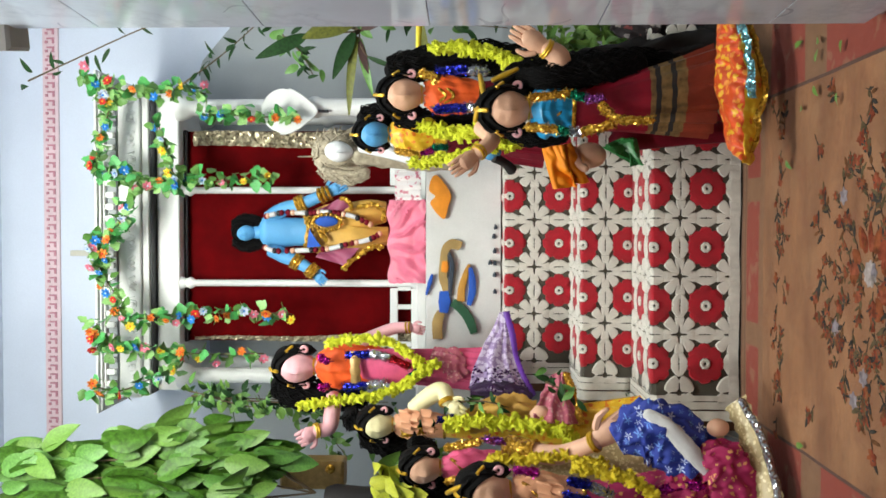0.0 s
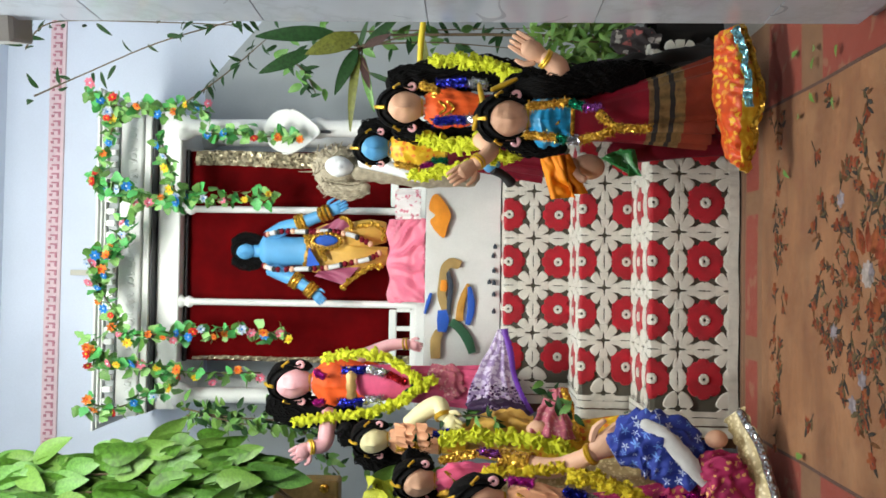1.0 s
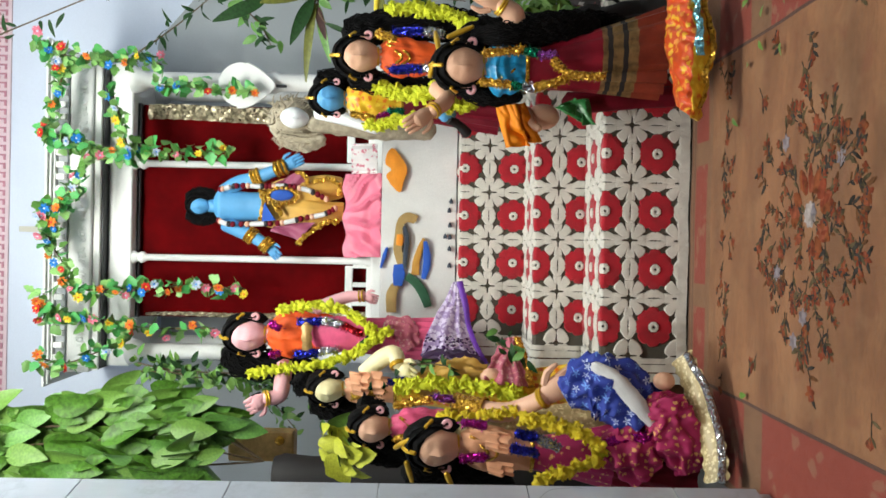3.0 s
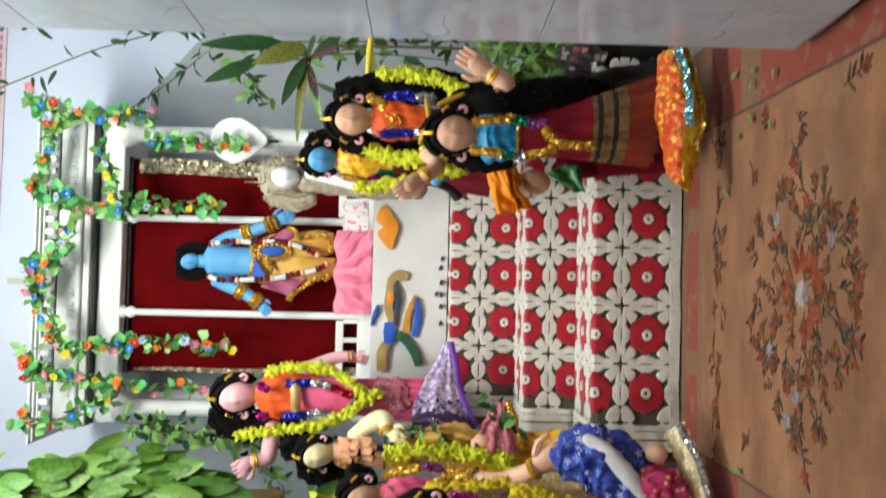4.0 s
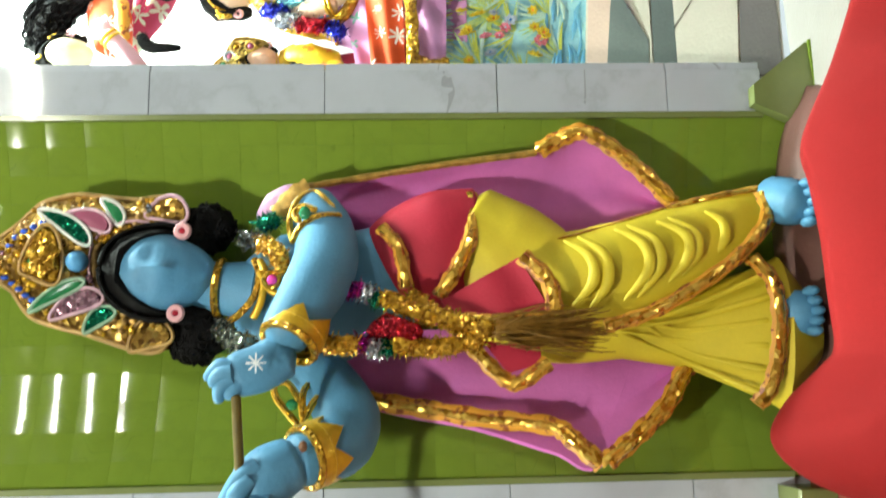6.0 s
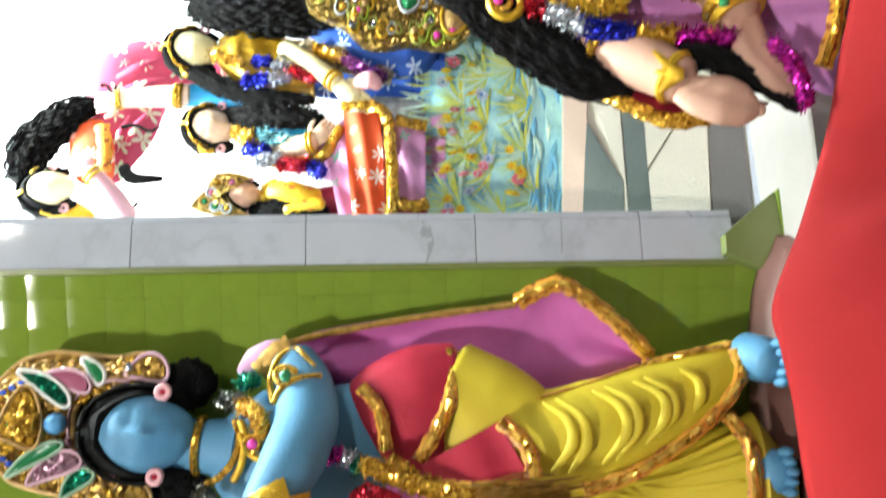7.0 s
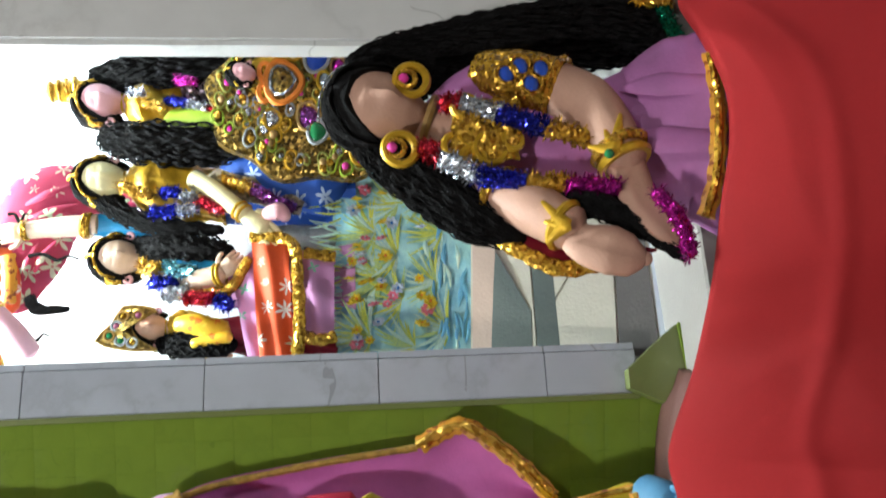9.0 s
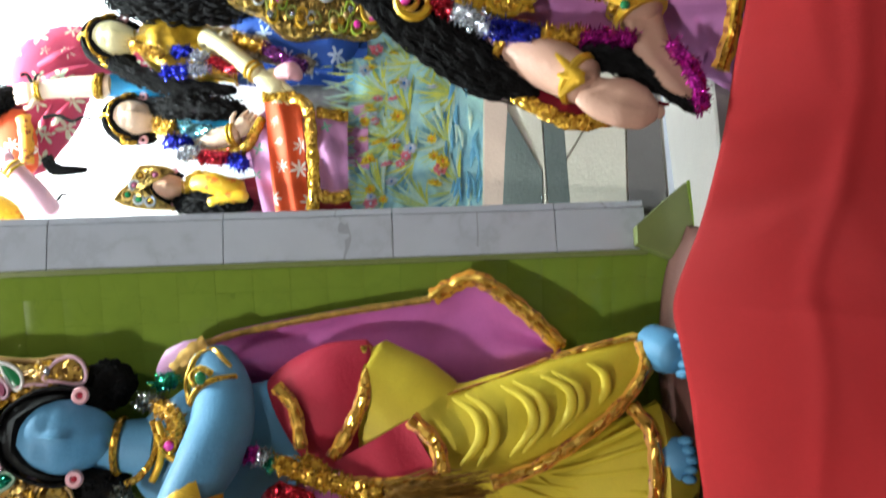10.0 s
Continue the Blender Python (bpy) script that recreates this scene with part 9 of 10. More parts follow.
for k in range(5):
    sh.sheet(lambda u, v: lerp(lerp(leafy[0], leafy[1], u), leafy[2], v * (0.75 + 0.1 * k)) + Vector((0, -0.012 * k - 0.016 * abs(math.sin(u * 5 + k + v * 2)), 0.016 * math.sin(u * 4 + k * 2.1 + v))), 10, 8, "leaf_facet", 0.003)
sh.tube([(-0.401, 0.895, 0.353), (-0.385, 0.890, 0.174), (-0.370, 0.885, 0.006)], [0.03, 0.026, 0.030], "maroon_cloth", 12, 0.7)
solid("doll", sh, "small clay figure with an orange scarf and green cloth", "doll", group="dolls in the deep bay")
sh = Shape()
sh.ball((-0.440, 0.995, 0.668), (0.022, 0.016, 0.024), "clay_blue", seg=12, rows=8, lump=0.2)
sh.tube([(-0.453, 0.993, 0.662), (-0.469, 1.010, 0.633), (-0.493, 1.025, 0.609)], [0.014, 0.012, 0.016], "black_cloth", 8)
solid("ornament", sh, "small blue clay ornament among the garlands", "ornament")

# brocade spread at the front doll's feet
def brocade(u, v):
    a = lerp(lerp((-0.112, 0.781, 0.141), (-0.258, 0.720, 0.155), min(1, u * 1.6)), (-0.395, 0.660, 0.132), max(0, u * 2.667 - 1.667))
    b = lerp(lerp((-0.085, 0.739, 0.084), (-0.241, 0.640, 0.057), min(1, u * 2.2)), (-0.427, 0.600, 0.094), max(0, u * 1.8333 - 0.8333))
    p = lerp(a, b, v)
    ruff = 0.005 * math.sin(u * 58 + 4 * noise.noise(Vector((u * 5, v * 3, 7)))) * (0.4 + v) + 0.012 * noise.noise(Vector((u * 9, v * 6, 2)))
    return Vector((p.x, p.y - 0.05 * math.sin(v * 3.1) - ruff * 0.6, max(0.008 + 0.004 * math.sin(u * 30), p.z + ruff * 0.6 + 0.015 * math.sin(v * 3.14))))


s = Shape()
s.sheet(lambda u, v: brocade(u, v * 0.62), 110, 16, "red_brocade", 0.005)
s.sheet(lambda u, v: brocade(u, 0.62 + 0.38 * v), 110, 12, "yellow_brocade", 0.005)
bro = solid("brocade_cloth", s, "yellow and red brocade cloth spread on the rug", "cloth")
s = Shape()
flat_band(s, [brocade(0.03 + 0.07 * i, 0.76 + 0.03 * math.sin(i)) + Vector((0, -0.008, 0.010)) for i in range(9)], 0.013, 0.004, "aqua_foil", 3, (0, -0.6, 0.8))
part("sequin_band", s, bro, "pale blue sequin band")
s = Shape()
flat_band(s, [brocade(0.04 + 0.08 * i, 0.95) + Vector((0, -0.004, 0.006)) for i in range(12)], 0.012, 0.004, "gold_foil", 3, (0, -0.6, 0.8))
part("gold_edge", s, bro)

# ---- left-hand group
def left_back():
    def more(sh):
        sh.tube([(-1.142, 1.246, 1.064), (-1.146, 1.235, 0.973), (-1.148, 1.234, 0.901)], [0.05, 0.06, 0.05], "pink_cloth", 14, 0.5)
        flat_band(sh, [(-1.090, 1.220, 1.087), (-1.135, 1.201, 1.087), (-1.189, 1.201, 1.085)], 0.016, 0.006, "brass_tan")
        wavy_hair(sh, [(-1.247, 1.348, 1.378), (-1.282, 1.341, 1.303), (-1.297, 1.338, 1.077)], [0.03, 0.05, 0.035], "hair_black", 8, 51)
    return doll("pink-faced clay doll in orange with raised arm", (-1.172, 1.301, 1.295), 0.060, (-1.167, 1.302, 0.998), (-1.176, 1.290, 0.667), "clay_pink", "orange_cloth", "pink_cloth", 0.07,
                arms=(([(-1.253, 1.255, 1.165), (-1.302, 1.225, 1.169), (-1.340, 1.197, 1.176), (-1.342, 1.176, 1.218), (-1.369, 1.151, 1.268)], [0.026, 0.027, 0.025, 0.020, 0.024]),
                      ([(-1.087, 1.317, 1.073), (-1.047, 1.315, 0.981), (-1.038, 1.307, 0.916), (-1.051, 1.304, 0.871)], [0.022, 0.020, 0.016, 0.015])), extra=more, group="dolls in the deep bay")


def left_second():
    def more(sh):
        frills(sh, [((-1.153, 0.912, 0.926), (-1.218, 0.900, 0.914)), ((-1.153, 0.913, 0.899), (-1.218, 0.900, 0.902)), ((-1.152, 0.913, 0.866), (-1.217, 0.900, 0.856))], 0.030, "peach_cloth", 3)
        wavy_hair(sh, [(-1.295, 1.053, 1.048), (-1.319, 1.048, 0.971), (-1.317, 1.049, 0.869)], [0.03, 0.045, 0.03], "hair_black", 7, 52)
        wavy_hair(sh, [(-1.229, 1.066, 1.091), (-1.274, 1.067, 1.066)], [0.028, 0.03], "hair_black", 4, 53)
    return doll("cream-faced clay doll in peach and gold", (-1.240, 1.003, 0.999), 0.046, (-1.244, 1.002, 0.800), (-1.222, 0.925, 0.218), "clay_cream", "peach_cloth", "yellow_brocade", 0.10,
                arms=(([(-1.188, 0.992, 0.890), (-1.138, 0.982, 0.838), (-1.119, 0.965, 0.802), (-1.146, 0.939, 0.789), (-1.171, 0.914, 0.742)], [0.024, 0.027, 0.025, 0.020, 0.021], "clay_cream"),), chest=1.2, extra=more, group="dolls in the deep bay")


def left_third():
    def more(sh):
        wavy_hair(sh, [(-1.325, 0.803, 0.914), (-1.332, 0.801, 0.821), (-1.345, 0.799, 0.698)], [0.03, 0.045, 0.03], "hair_black", 7, 54)
        wavy_hair(sh, [(-1.215, 0.824, 0.885), (-1.226, 0.822, 0.823)], [0.028, 0.02], "hair_black", 4, 55)
    return doll("peach-faced clay doll in pink with gold skirt", (-1.247, 0.747, 0.852), 0.047, (-1.237, 0.748, 0.640), (-1.261, 0.764, 0.064), "clay_peach", "pink_cloth", "gold_net", 0.11,
                arms=(([(-1.177, 0.729, 0.627), (-1.171, 0.670, 0.514), (-1.133, 0.636, 0.447), (-1.108, 0.621, 0.415), (-1.031, 0.615, 0.322)], [0.026, 0.026, 0.022, 0.022, 0.030], "clay_peach", "gold_foil"),), chest=1.2, extra=more, group="dolls in the deep bay")


def left_front():
    def more(sh):
        frills(sh, [((-1.117, 0.431, 0.578), (-1.158, 0.422, 0.573)), ((-1.119, 0.430, 0.553), (-1.163, 0.421, 0.554)), ((-1.186, 0.417, 0.571), (-1.213, 0.412, 0.565)), ((-1.185, 0.417, 0.546), (-1.213, 0.412, 0.545))], 0.032, "peach_cloth", 3)
        wavy_hair(sh, [(-1.310, 0.622, 0.754), (-1.323, 0.620, 0.655), (-1.348, 0.615, 0.498)], [0.035, 0.05, 0.04], "hair_black", 9, 56)
        for a, b in (((-1.229, 0.577, 0.782), (-1.192, 0.543, 0.747)), ((-1.254, 0.552, 0.753), (-1.319, 0.580, 0.739)), ((-1.270, 0.528, 0.657), (-1.306, 0.541, 0.643))):
            sh.tube([a, lerp(a, b, 0.5), b], [0.006, 0.0075, 0.005], "gold_paint", 8)
    return doll("peach-faced clay doll in crimson with mustard garland", (-1.217, 0.569, 0.685), 0.056, (-1.233, 0.566, 0.451), (-1.241, 0.564, 0.070), "clay_peach", "peach_cloth", "maroon_cloth", 0.13, chest=1.2, extra=more,
                bands=((0.0, 0.5, "magenta_print"),), group="dolls in the deep bay")


left_back(), left_second(), left_third(), left_front()
flower_garland("plush yellow-green garland on a clay doll", [(-1.073, 1.239, 1.170), (-1.049, 1.223, 1.078), (-1.061, 1.210, 0.971), (-1.104, 1.192, 0.898), (-1.147, 1.184, 0.871)], 0.020, 0.022, 61)
flower_garland("plush yellow-green garland on a clay doll", [(-1.282, 1.219, 1.268), (-1.252, 1.204, 1.148), (-1.225, 1.189, 1.022), (-1.177, 1.188, 0.915), (-1.120, 1.189, 0.836)], 0.020, 0.022, 62)
flower_garland("plush yellow-green garland on a clay doll", [(-1.201, 0.908, 0.789), (-1.181, 0.892, 0.701), (-1.175, 0.872, 0.592), (-1.175, 0.832, 0.485), (-1.197, 0.828, 0.454)], 0.024, 0.026, 63)
flower_garland("plush mustard garland on a clay doll", [(-1.192, 0.686, 0.671), (-1.178, 0.658, 0.572), (-1.158, 0.631, 0.489), (-1.166, 0.610, 0.393)], 0.018, 0.020, 64, 0.9)
flower_garland("long mustard garland round a clay doll", [(-1.124, 0.506, 0.476), (-1.129, 0.494, 0.404), (-1.144, 0.481, 0.346), (-1.175, 0.475, 0.303), (-1.208, 0.469, 0.318), (-1.232, 0.474, 0.382), (-1.261, 0.479, 0.446)], 0.018, 0.021, 65, 0.9)
tinsel("blue, silver and magenta tinsel on a clay doll", [([(-1.154, 0.500, 0.495), (-1.160, 0.499, 0.448)], "blue_foil"), ([(-1.166, 0.497, 0.442), (-1.185, 0.494, 0.395)], "silver_foil"), ([(-1.138, 0.523, 0.620), (-1.144, 0.522, 0.567)], "magenta_foil"), ([(-1.223, 0.507, 0.619), (-1.216, 0.508, 0.565)], "magenta_foil"), ([(-1.187, 0.493, 0.507), (-1.199, 0.491, 0.447)], "blue_foil"), ([(-1.162, 0.478, 0.293), (-1.146, 0.471, 0.190)], "magenta_foil")], 0.020, 66, 130)
tinsel("blue and silver tinsel on a clay doll", [([(-1.104, 1.222, 1.114), (-1.097, 1.214, 1.042)], "blue_foil"), ([(-1.097, 1.214, 1.038), (-1.106, 1.212, 0.980)], "silver_foil"), ([(-1.111, 1.211, 0.971), (-1.136, 1.206, 0.917)], "red_foil"), ([(-1.204, 1.203, 1.121), (-1.194, 1.195, 1.049)], "blue_foil"), ([(-1.191, 1.195, 1.045), (-1.187, 1.196, 0.996)], "silver_foil"), ([(-1.112, 1.231, 1.204), (-1.129, 1.228, 1.177)], "magenta_foil"), ([(-1.209, 1.212, 1.203), (-1.208, 1.212, 1.176)], "magenta_foil"), ([(-1.171, 1.199, 0.916), (-1.136, 1.206, 0.873)], "green_foil")], 0.022, 67, 130)
tinsel("gold and coloured tinsel on clay dolls", [([(-1.233, 0.922, 0.917), (-1.213, 0.916, 0.829)], "gold_foil"), ([(-1.185, 0.911, 0.813), (-1.177, 0.913, 0.773)], "blue_foil"), ([(-1.198, 0.919, 0.869), (-1.197, 0.919, 0.829)], "green_foil"), ([(-1.173, 0.710, 0.788), (-1.153, 0.704, 0.701)], "gold_foil"), ([(-1.259, 0.693, 0.787), (-1.239, 0.687, 0.721)], "gold_foil"), ([(-1.146, 0.705, 0.687), (-1.152, 0.704, 0.643)], "purple_foil")], 0.018, 68, 130)


def heap(label, name, pts, material, fold=0.02, seed=1, thick=0.05, squash=0.7):
    """A gathered bundle of cloth."""
    s = Shape()
    line, rad = curve_line([p for p, _ in pts], [r for _, r in pts], 10)
    rows = []
    for i, p in enumerate(line):
        d = (line[min(i + 1, len(line) - 1)] - line[max(i - 1, 0)]).normalized()
        side = (Vector((0, 1, 0)) - d * d.y).normalized()
        o = d.cross(side)
        ring = []
        for j in range(72):
            a = 2 * math.pi * j / 72
            k = rad[i] * (1 + 0.15 * math.sin(7 * a + seed + i * 0.35 + 1.5 * math.sin(i * 0.5)) + 0.10 * math.sin(11 * a - i * 0.8 + seed) * math.sin(i * 0.9 + a) + 0.36 * noise.noise(Vector((math.cos(a) * 2, math.sin(a) * 2, i * 0.3 + seed))))
            ring.append(p + o * math.cos(a) * k + side * math.sin(a) * k * squash)
        rows.append(ring)
    s.rings(rows, material)
    return solid(name, s, label, "cloth")


blue = heap("crumpled blue printed skirt of a seated doll", "blue_skirt", [((-1.079, 0.545, 0.379), 0.03), ((-1.051, 0.550, 0.326), 0.065), ((-1.060, 0.538, 0.260), 0.075), ((-1.121, 0.516, 0.194), 0.06)], "blue_print", seed=3)
s = Shape()
s.tube([(-0.992, 0.521, 0.321), (-1.016, 0.496, 0.272), (-1.070, 0.475, 0.221), (-1.114, 0.467, 0.187)], [0.012, 0.020, 0.020, 0.010], "lace_white", 10, 0.6, lump=0.2)
part("white_hem", s, blue, "white lace hem")
heap("magenta printed cloth bundle with gold motifs", "magenta_cloth", [((-1.079, 0.484, 0.205), 0.02), ((-1.092, 0.481, 0.165), 0.055), ((-1.142, 0.471, 0.125), 0.06), ((-1.219, 0.457, 0.094), 0.03)], "magenta_print", seed=5)
heap("crimson skirt folds of a seated doll", "crimson_skirt", [((-1.144, 0.502, 0.276), 0.03), ((-1.183, 0.494, 0.235), 0.06), ((-1.234, 0.484, 0.181), 0.05)], "magenta_print", seed=8)
s = Shape()
s.ball((-1.024, 0.515, 0.155), (0.022, 0.02, 0.026), "clay_peach", seg=12, rows=8)
solid("ornament", s, "small peach clay piece beside the magenta cloth", "ornament")
s = Shape()
s.ball((-1.155, 0.887, 0.529), (0.026, 0.02, 0.03), "clay_peach", seg=12, rows=8, lump=0.2)
solid("ornament", s, "small peach clay piece beside the rose scarf", "ornament")
# gold net border along the floor
s = Shape()
flat_band(s, [(-0.979, 0.564, 0.104), (-1.020, 0.516, 0.089), (-1.082, 0.463, 0.073), (-1.142, 0.410, 0.063), (-1.198, 0.359, 0.067)], 0.030, 0.006, "gold_net", 8, (0.2, -0.7, 0.7))
net = solid("gold_border", s, "gold net border strip lying by the rug", "cloth")
s = Shape()
s.tube([(-0.968, 0.546, 0.097), (-1.035, 0.482, 0.065), (-1.125, 0.404, 0.050), (-1.193, 0.349, 0.058)], 0.010, "silver_foil", 8, lump=0.3)
part("sequin_edge", s, net)


def veil(label, a, b, material, edge, fold, pleats=9, dark=None):
    """A hanging veil between its two selvages a and b, gathered at their upper ends, the b edge bound in colour."""
    la, _ = curve_line([Vector(p) for p in a], 1.0, 6)
    lb, _ = curve_line([Vector(p) for p in b], 1.0, 6)

    def at(line, v):
        i = min(v, 0.9999) * (len(line) - 1)
        return line[int(i)].lerp(line[int(i) + 1], i - int(i))

    def fn(u, v):
        p = lerp(at(la, v), at(lb, v), u)
        w = noise.noise(Vector((u * 3, v * 2.5, pleats)))
        out = 0.022 * math.sin(math.pi * u) * v + fold * (0.25 + v) * math.sin(u * pleats * 3 + 3.0 * w + 1.2 * v) + 0.012 * w * v
        return p + Vector((0.3 * out, -out, 0.3 * fold * math.sin(v * 17 + u * 5 + 3 * w)))

    s = Shape()
    s.sheet(fn, 60, 40, material, 0.003)
    ob = solid("veil", s, label, "cloth")
    s = Shape()
    flat_band(s, [fn(1.0, k / 10) + Vector((0, -0.006, 0)) for k in range(11)], 0.011, 0.005, edge)
    part("veil_edge", s, ob)
    if dark:
        s = Shape()
        rnd = random.Random(3)
        for k in range(170):
            p = fn(rnd.random(), 1 - 0.28 * rnd.random() ** 1.3) + Vector((0, -0.005, 0))
            s.ball(p, (0.0042, 0.0020, 0.0042), dark, seg=6, rows=4)
        hem = part("sequin_hem", s, ob, "dark violet sequins along the hem")
        hem["kind"] = "stuff"



veil("lilac lace veil with a violet edge", [(-0.988, 1.306, 0.630), (-1.038, 1.286, 0.653), (-1.088, 1.256, 0.685), (-1.139, 1.216, 0.711), (-1.192, 1.175, 0.729)], [(-0.982, 1.307, 0.610), (-1.044, 1.285, 0.593), (-1.105, 1.263, 0.583), (-1.158, 1.222, 0.565), (-1.214, 1.171, 0.526)], "purple_lace", "purple_edge", 0.0032, 6, "violet_sequin")
heap("dark violet lace gathered under the veil", "veil_folds", [((-1.197, 1.164, 0.724), 0.014), ((-1.196, 1.164, 0.665), 0.026), ((-1.204, 1.162, 0.592), 0.030), ((-1.221, 1.159, 0.534), 0.014)], "violet_dark", seed=4, squash=0.4)
veil("rose lace scarf with a gold edge", [(-1.072, 0.974, 0.492), (-1.106, 0.947, 0.516), (-1.135, 0.911, 0.538), (-1.164, 0.864, 0.555)], [(-1.062, 0.976, 0.452), (-1.104, 0.947, 0.439), (-1.138, 0.910, 0.431), (-1.173, 0.863, 0.417)], "rose_lace", "gold_foil", 0.008, 6)
heap("rose cloth gathered behind the clay dolls", "rose_cloth", [((-1.117, 1.271, 0.850), 0.02), ((-1.143, 1.266, 0.786), 0.045), ((-1.187, 1.257, 0.749), 0.035)], "rose_lace", seed=6)
heap("mustard cloth folds among the clay dolls", "mustard_cloth", [((-1.206, 0.948, 0.734), 0.03), ((-1.180, 0.953, 0.637), 0.05), ((-1.187, 0.952, 0.540), 0.04)], "ochre_cloth", seed=7)

# brass lamp stand and dark pot behind the left group
s = Shape()
bay_box(s, -0.786, -0.689, 0.58, 0.66, 1.156, 1.378, "brass_tan", 0.006)
lampbox = solid("lamp_box", s, "brown wooden box with a brass boss", "box", smooth=False)
s = Shape()
s.ball((-1.558, 1.343, 1.203), (0.017, 0.014, 0.017), "gold_foil", seg=12, rows=8)
part("boss", s, lampbox, "shiny brass boss")
s = Shape()
c = to_bay((-1.564, 1.113, 1.208))
s.lathe(bay(c.x - 0.02, 0.40, 0.0), [(0.002, 0.070), (0.3, 0.078), (c.z - 0.14, 0.062), (c.z - 0.05, 0.070), (c.z - 0.02, 0.060), (c.z - 0.03, 0.045)], "black_cloth", 24)
solid("plant_pot", s, "dark round plant pot", "pot")

# ---------------------------------------------------------------- plants
def branch_plant(label, stems, meshes, count, size, seed, spread, name="plant", facing=0.6, droop=0.3, flat=0.5, root=None, loose=1.0):
    rnd = random.Random(seed)
    ob = thing(name, label, "plant")
    for i, pts in enumerate(stems):
        s = Shape()
        s.tube(pts, [0.0035] + [0.0025] * (len(pts) - 2) + [0.0015], "stem_brown", 6)
        if root:
            s.tube([root, lerp(root, pts[0], 0.5) + Vector((0, -0.01, 0)), pts[0]], 0.0035, "stem_brown", 6)
        part("stem", s, ob)
        for p in along(pts, count):
            q = p + Vector((rnd.gauss(0, spread), rnd.gauss(0, spread), rnd.gauss(0, spread)))
            out = Vector((rnd.gauss(0, loose), -facing + rnd.gauss(0, 0.5 * loose), rnd.gauss(-droop, 0.8 * loose))).normalized()
            nrm = Vector((rnd.gauss(0, flat), -1, rnd.gauss(flat, flat))).normalized()
            x = out.cross(nrm).normalized()
            m = Matrix((x, out, x.cross(out))).transposed().to_4x4()
            part("leaf", meshes[rnd.randrange(len(meshes))], ob, at=Matrix.Translation(q) @ m @ Matrix.Scale(size * rnd.uniform(0.75, 1.25), 4))
    return ob


branch_plant("broad-leaved green plant with drooping leaves beside the altar", [[(-1.372, 1.160, 1.450), (-1.361, 1.162, 1.589), (-1.382, 1.169, 1.733), (-1.384, 1.168, 1.888), (-1.420, 1.171, 2.077), (-1.430, 1.169, 2.248)],
             [(-1.381, 1.138, 1.396), (-1.395, 1.125, 1.551), (-1.419, 1.131, 1.735), (-1.436, 1.138, 1.949), (-1.469, 1.141, 2.236)],
             [(-1.404, 1.113, 1.383), (-1.433, 1.097, 1.531), (-1.459, 1.103, 1.727), (-1.481, 1.109, 1.939), (-1.514, 1.112, 2.224)],
             [(-1.453, 1.083, 1.432), (-1.478, 1.068, 1.592), (-1.515, 1.071, 1.856), (-1.558, 1.083, 2.212)],
             [(-1.520, 1.070, 1.472), (-1.546, 1.055, 1.700), (-1.577, 1.059, 1.979), (-1.612, 1.073, 2.211)]], BROAD, 66, 0.118, 71, 0.024, facing=0.16, droop=1.15, flat=0.45, root=(-1.531, 1.129, 1.214), loose=0.36)
branch_plant("fine-leaved dark green sprays behind the clay dolls", [[(-1.366, 1.559, 1.742), (-1.375, 1.526, 1.629), (-1.363, 1.468, 1.502), (-1.345, 1.410, 1.380), (-1.342, 1.360, 1.279)], [(-1.367, 1.528, 1.676), (-1.386, 1.483, 1.538), (-1.361, 1.407, 1.425)], [(-1.436, 1.698, 1.420), (-1.446, 1.676, 1.245), (-1.444, 1.656, 1.031)], [(-1.456, 1.694, 1.376), (-1.528, 1.629, 1.280), (-1.606, 1.563, 1.187)], [(-1.445, 1.391, 1.080), (-1.456, 1.286, 0.955), (-1.429, 1.190, 0.804)], [(-1.479, 1.791, 1.819), (-1.479, 1.771, 1.613), (-1.474, 1.741, 1.387)]], SMALL, 48, 0.042, 72, 0.02)
branch_plant("yellow-green leafy shoots beside the clay dolls", [[(-1.385, 0.842, 0.988), (-1.353, 0.838, 0.977), (-1.302, 0.838, 0.966)], [(-1.362, 0.826, 0.944), (-1.304, 0.827, 0.931)]], [leaf_mesh("leaf_yellow", 0.34, 0.2, 0.10, 0.2), leaf_mesh("leaf_yellow", 0.28, 0.3, 0.14, 0.3), SMALL[2]], 11, 0.085, 73, 0.016, droop=0.6, loose=0.6)
branch_plant("thin climbing vine with small leaves", [[(-0.089, 1.756, 2.337), (0.003, 1.774, 2.246), (0.008, 1.775, 1.916), (-0.004, 1.773, 1.547)], [(-0.259, 1.723, 2.301), (-0.178, 1.739, 2.117), (-0.066, 1.761, 1.852), (0.016, 1.776, 1.567), (0.047, 1.782, 1.446)], [(-0.275, 1.822, 1.779), (-0.172, 1.791, 1.619), (-0.053, 1.763, 1.464)]], NARROW, 20, 0.052, 74, 0.012, "vine")
branch_plant("thin climbing vine with small leaves", [[(-0.090, 1.807, 1.413), (-0.170, 1.791, 1.329), (-0.251, 1.776, 1.286)], [(-0.041, 1.663, 1.380), (-0.029, 1.666, 0.989), (-0.026, 1.564, 0.512)], [(-0.078, 1.656, 1.105), (-0.071, 1.607, 0.869), (-0.092, 1.552, 0.604)]], [NARROW[0], NARROW[1], SMALL[0]], 24, 0.055, 75, 0.02, "vine")
croton = thing("croton", "long-leaved croton with dark red and green leaves", "plant")
s = Shape()
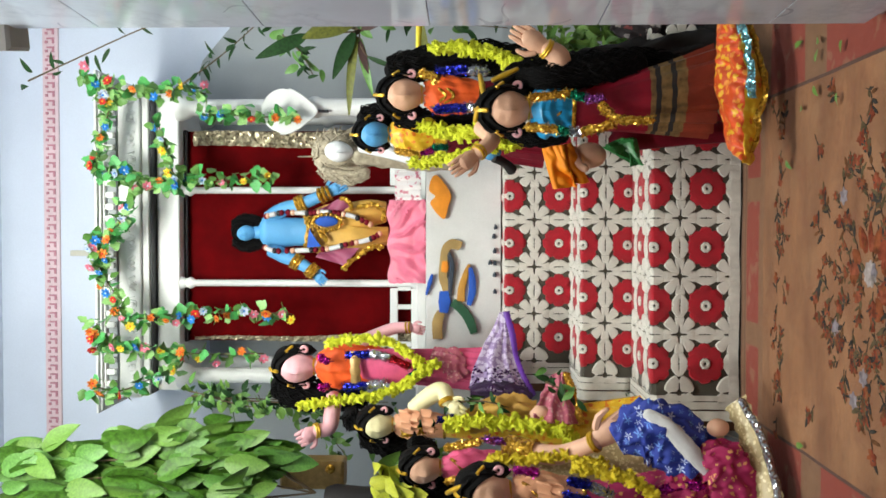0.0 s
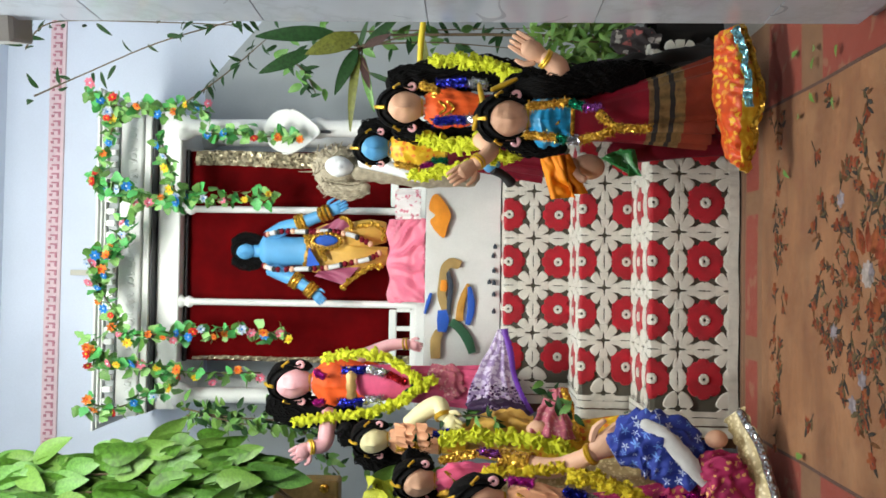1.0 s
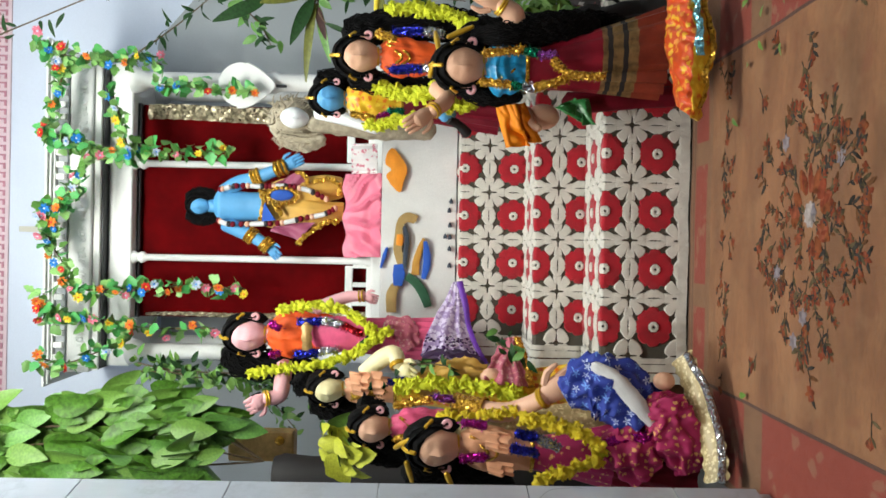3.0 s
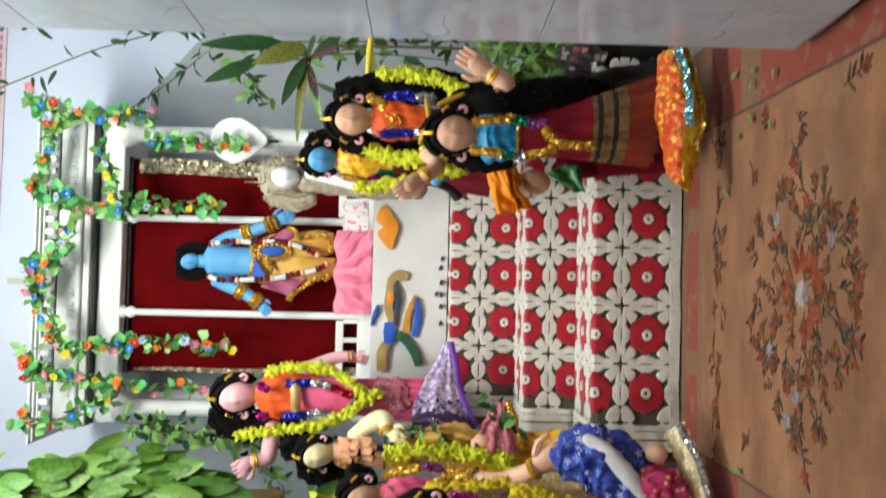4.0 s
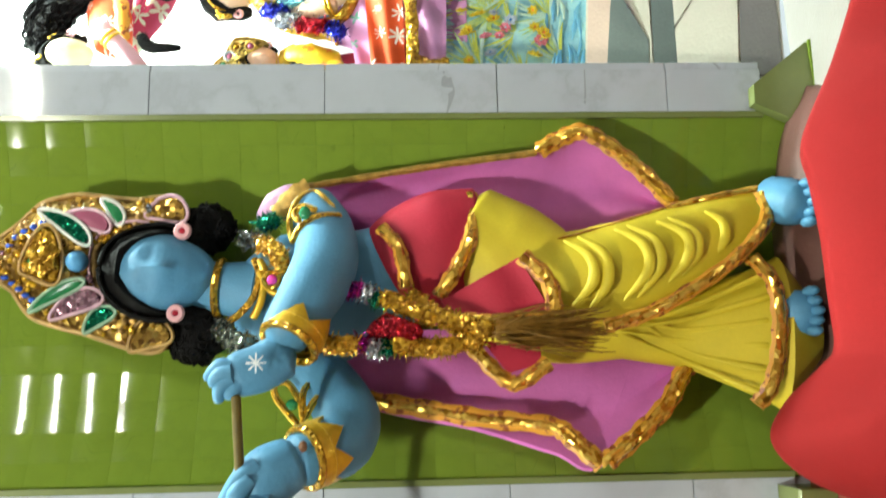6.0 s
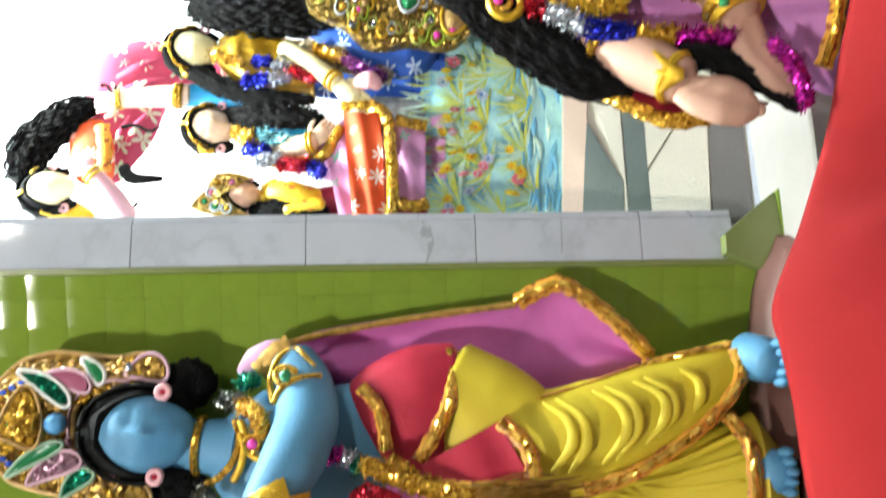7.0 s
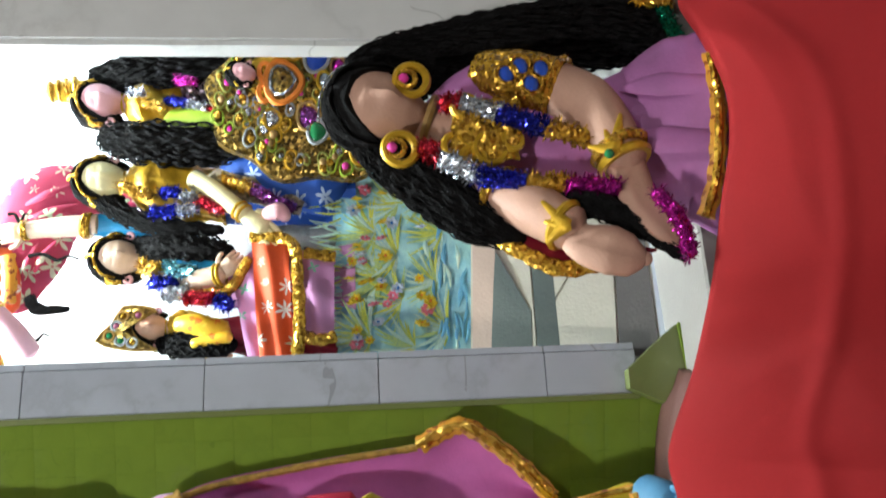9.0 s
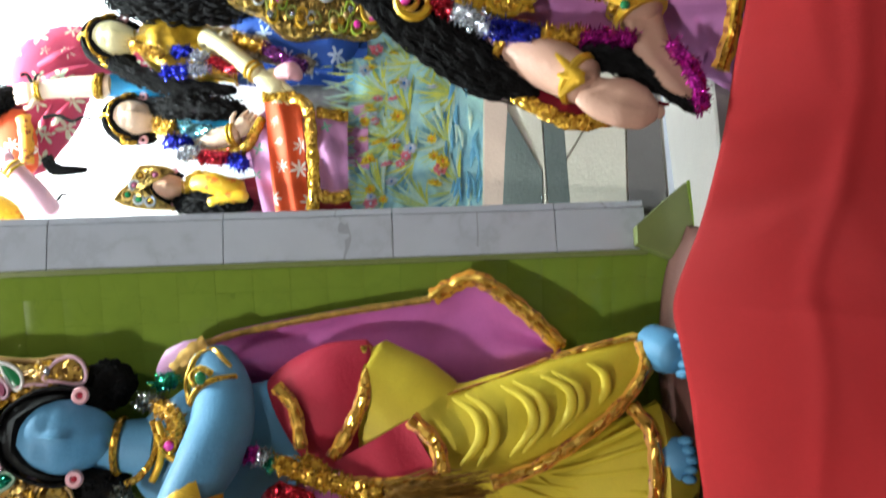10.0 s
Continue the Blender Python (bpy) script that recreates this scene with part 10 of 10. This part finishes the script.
s.tube([(-0.073, 1.403, 0.120), (-0.059, 1.436, 0.609), (-0.058, 1.477, 0.990)], [0.006, 0.005, 0.004], "stem_brown", 8)
part("stem", s, croton)
rnd = random.Random(76)
for base_at, tip, wide, curl, m in (((-0.116, 1.400, 1.236), (-0.182, 1.360, 1.387), 0.12, 0.10, "leaf_dark"), ((-0.070, 1.420, 1.086), (-0.110, 1.360, 1.236), 0.20, 0.20, "leaf_olive"), ((-0.108, 1.420, 1.091), (-0.237, 1.360, 1.153), 0.13, 0.15, "leaf_dark"), ((-0.123, 1.420, 1.084), (-0.324, 1.330, 1.120), 0.055, 0.35, "leaf_olive"),
                                     ((-0.127, 1.420, 1.072), (-0.282, 1.350, 1.045), 0.075, 0.25, "leaf_mid"), ((-0.130, 1.420, 1.076), (-0.224, 1.360, 1.050), 0.11, 0.15, "leaf_red"), ((-0.182, 1.380, 1.045), (-0.220, 1.350, 0.954), 0.07, 0.2, "leaf_dark"), ((-0.059, 1.420, 1.164), (-0.063, 1.360, 1.391), 0.10, 0.15, "leaf_dark"),
                                     ((-0.057, 1.400, 0.887), (-0.220, 1.340, 0.860), 0.08, 0.2, "leaf_olive"), ((-0.097, 1.420, 1.064), (-0.070, 1.360, 0.987), 0.12, 0.2, "leaf_red"), ((-0.096, 1.420, 1.079), (-0.025, 1.380, 1.057), 0.10, 0.2, "leaf_dark"), ((-0.097, 1.420, 1.064), (-0.010, 1.380, 0.958), 0.10, 0.2, "leaf_dark")):
    a, b = Vector(base_at), Vector(tip)
    d = b - a
    y = d.normalized()
    x = y.cross(Vector((rnd.uniform(-0.3, 0.3), -1, 0.2))).normalized()
    part("leaf", leaf_mesh(m, wide, curl), croton, at=Matrix.Translation(a) @ Matrix((x, y, x.cross(y))).transposed().to_4x4() @ Matrix.Scale(d.length * 1.03, 4))
    s = Shape()
    s.tube([(-0.103, 1.450, 1.079), lerp((-0.103, 1.450, 1.079), a, 0.6) + Vector((0, 0, 0.01)), a], [0.0030, 0.0026, 0.002], "stem_brown", 6)
    part("stalk", s, croton)
s = Shape()
s.tube([(0.003, 1.346, 0.870), (-0.083, 1.329, 0.880), (-0.168, 1.313, 0.884)], [0.008, 0.010, 0.007], "petal_yellow", 8)
solid("stake", s, "short yellow bamboo stake among the leaves", "stake")
branch_plant("bushy pale green potted shrub", [[(-0.085, 1.247, 0.268), (-0.094, 1.246, 0.384), (-0.087, 1.247, 0.517)], [(-0.119, 1.220, 0.272), (-0.136, 1.217, 0.386), (-0.153, 1.214, 0.484)], [(-0.053, 1.254, 0.269), (-0.053, 1.254, 0.401), (-0.046, 1.255, 0.500)]], [SHRUB[0], SHRUB[1], SHRUB[0]], 80, 0.050, 77, 0.028, "shrub", droop=0.6)
s = Shape()
c = to_bay((-0.083, 1.268, 0.115))
s.lathe(bay(c.x, 0.22, 0.0), [(0.002, 0.075), (0.10, 0.09), (0.17, 0.095), (0.18, 0.10), (0.20, 0.10), (0.195, 0.08), (0.16, 0.07)], "black_cloth", 24)
solid("plant_pot", s, "dark round plant pot", "pot")
heap("red and white printed cloth beside the shrub", "printed_cloth", [((-0.095, 1.123, 0.335), 0.02), ((-0.103, 1.122, 0.274), 0.042), ((-0.118, 1.119, 0.205), 0.035)], "floral_dark", seed=11)
heap("black cloth hung behind the front doll", "black_cloth", [((-0.204, 1.041, 0.452), 0.03), ((-0.194, 1.043, 0.315), 0.04), ((-0.178, 1.046, 0.147), 0.055), ((-0.173, 1.067, 0.035), 0.065)], "black_cloth", seed=12)

branch_plant("small green sprigs tucked between the clay dolls", [[(-1.144, 0.940, 0.764), (-1.131, 0.922, 0.701), (-1.133, 0.901, 0.639)], [(-1.223, 1.332, 1.071), (-1.269, 1.374, 1.153), (-1.326, 1.414, 1.237)], [(-1.047, 0.857, 0.520), (-1.057, 0.834, 0.485), (-1.076, 0.810, 0.449)]], [SMALL[0], NARROW[0], SMALL[1]], 16, 0.036, 78, 0.014, "sprig")
# garlands on the pavilion
for i, (pts, nl, nf) in enumerate((([(-0.633, 1.935, 1.865), (-0.645, 1.923, 1.717), (-0.638, 1.924, 1.485)], 26, 5), ([(-1.163, 1.833, 1.886), (-1.145, 1.826, 1.662), (-1.152, 1.824, 1.415)], 26, 12), ([(-0.395, 1.982, 1.760), (-0.402, 1.970, 1.568), (-0.411, 1.968, 1.391)], 24, 4),
                                   ([(-1.302, 1.805, 1.860), (-1.307, 1.794, 1.746), (-1.303, 1.795, 1.526)], 14, 5), ([(-0.240, 1.828, 2.140), (-0.287, 1.840, 2.063), (-0.307, 1.877, 1.950), (-0.296, 1.920, 1.834), (-0.316, 1.936, 1.731)], 40, 8), ([(-0.329, 1.852, 2.059), (-0.444, 1.830, 2.089), (-0.580, 1.803, 2.117), (-0.602, 1.819, 2.039), (-0.637, 1.853, 1.957), (-0.638, 1.873, 1.855)], 46, 10),
                                   ([(-0.706, 1.799, 2.015), (-0.780, 1.785, 2.024), (-0.860, 1.749, 2.078), (-0.944, 1.732, 2.108), (-1.046, 1.713, 2.051), (-1.134, 1.716, 2.015), (-1.147, 1.775, 1.865)], 52, 14), ([(-1.140, 1.654, 2.106), (-1.227, 1.657, 2.091), (-1.237, 1.696, 1.991), (-1.273, 1.750, 1.840)], 36, 9), ([(-1.368, 1.609, 2.120), (-1.401, 1.644, 2.042), (-1.377, 1.689, 1.952), (-1.336, 1.738, 1.849)], 26, 5),
                                   ([(-0.423, 1.874, 1.900), (-0.530, 1.874, 1.872), (-0.627, 1.876, 1.855)], 14, 4), ([(-0.878, 1.725, 2.122), (-0.837, 1.733, 2.112), (-0.820, 1.767, 2.029)], 12, 4))):
    leaf_garland("green cloth ivy garland with small bright flowers", pts, int(nl * 2.5), int(nf * 1.3), 0.040, 80 + i, 0.014)

# a few fallen leaves on the rug
for i, (x, y) in enumerate(((-0.30, 0.55), (-0.26, 0.38), (-0.42, 0.62), (-0.17, 0.62), (-0.20, 0.50), (-0.16, 0.49), (-0.16, 0.38), (-0.25, 0.50), (-1.02, 0.42))):
    tagged(part("fallen_leaf", SMALL[2 if i > 2 else 0], None, at=Matrix.Translation((x, y, 0.012)) @ pose(0, 0, 0, 0, 0, 70 * i) @ Matrix.Scale(0.026, 4)), "small green leaf fallen on the rug", "leaf", "fallen leaves")
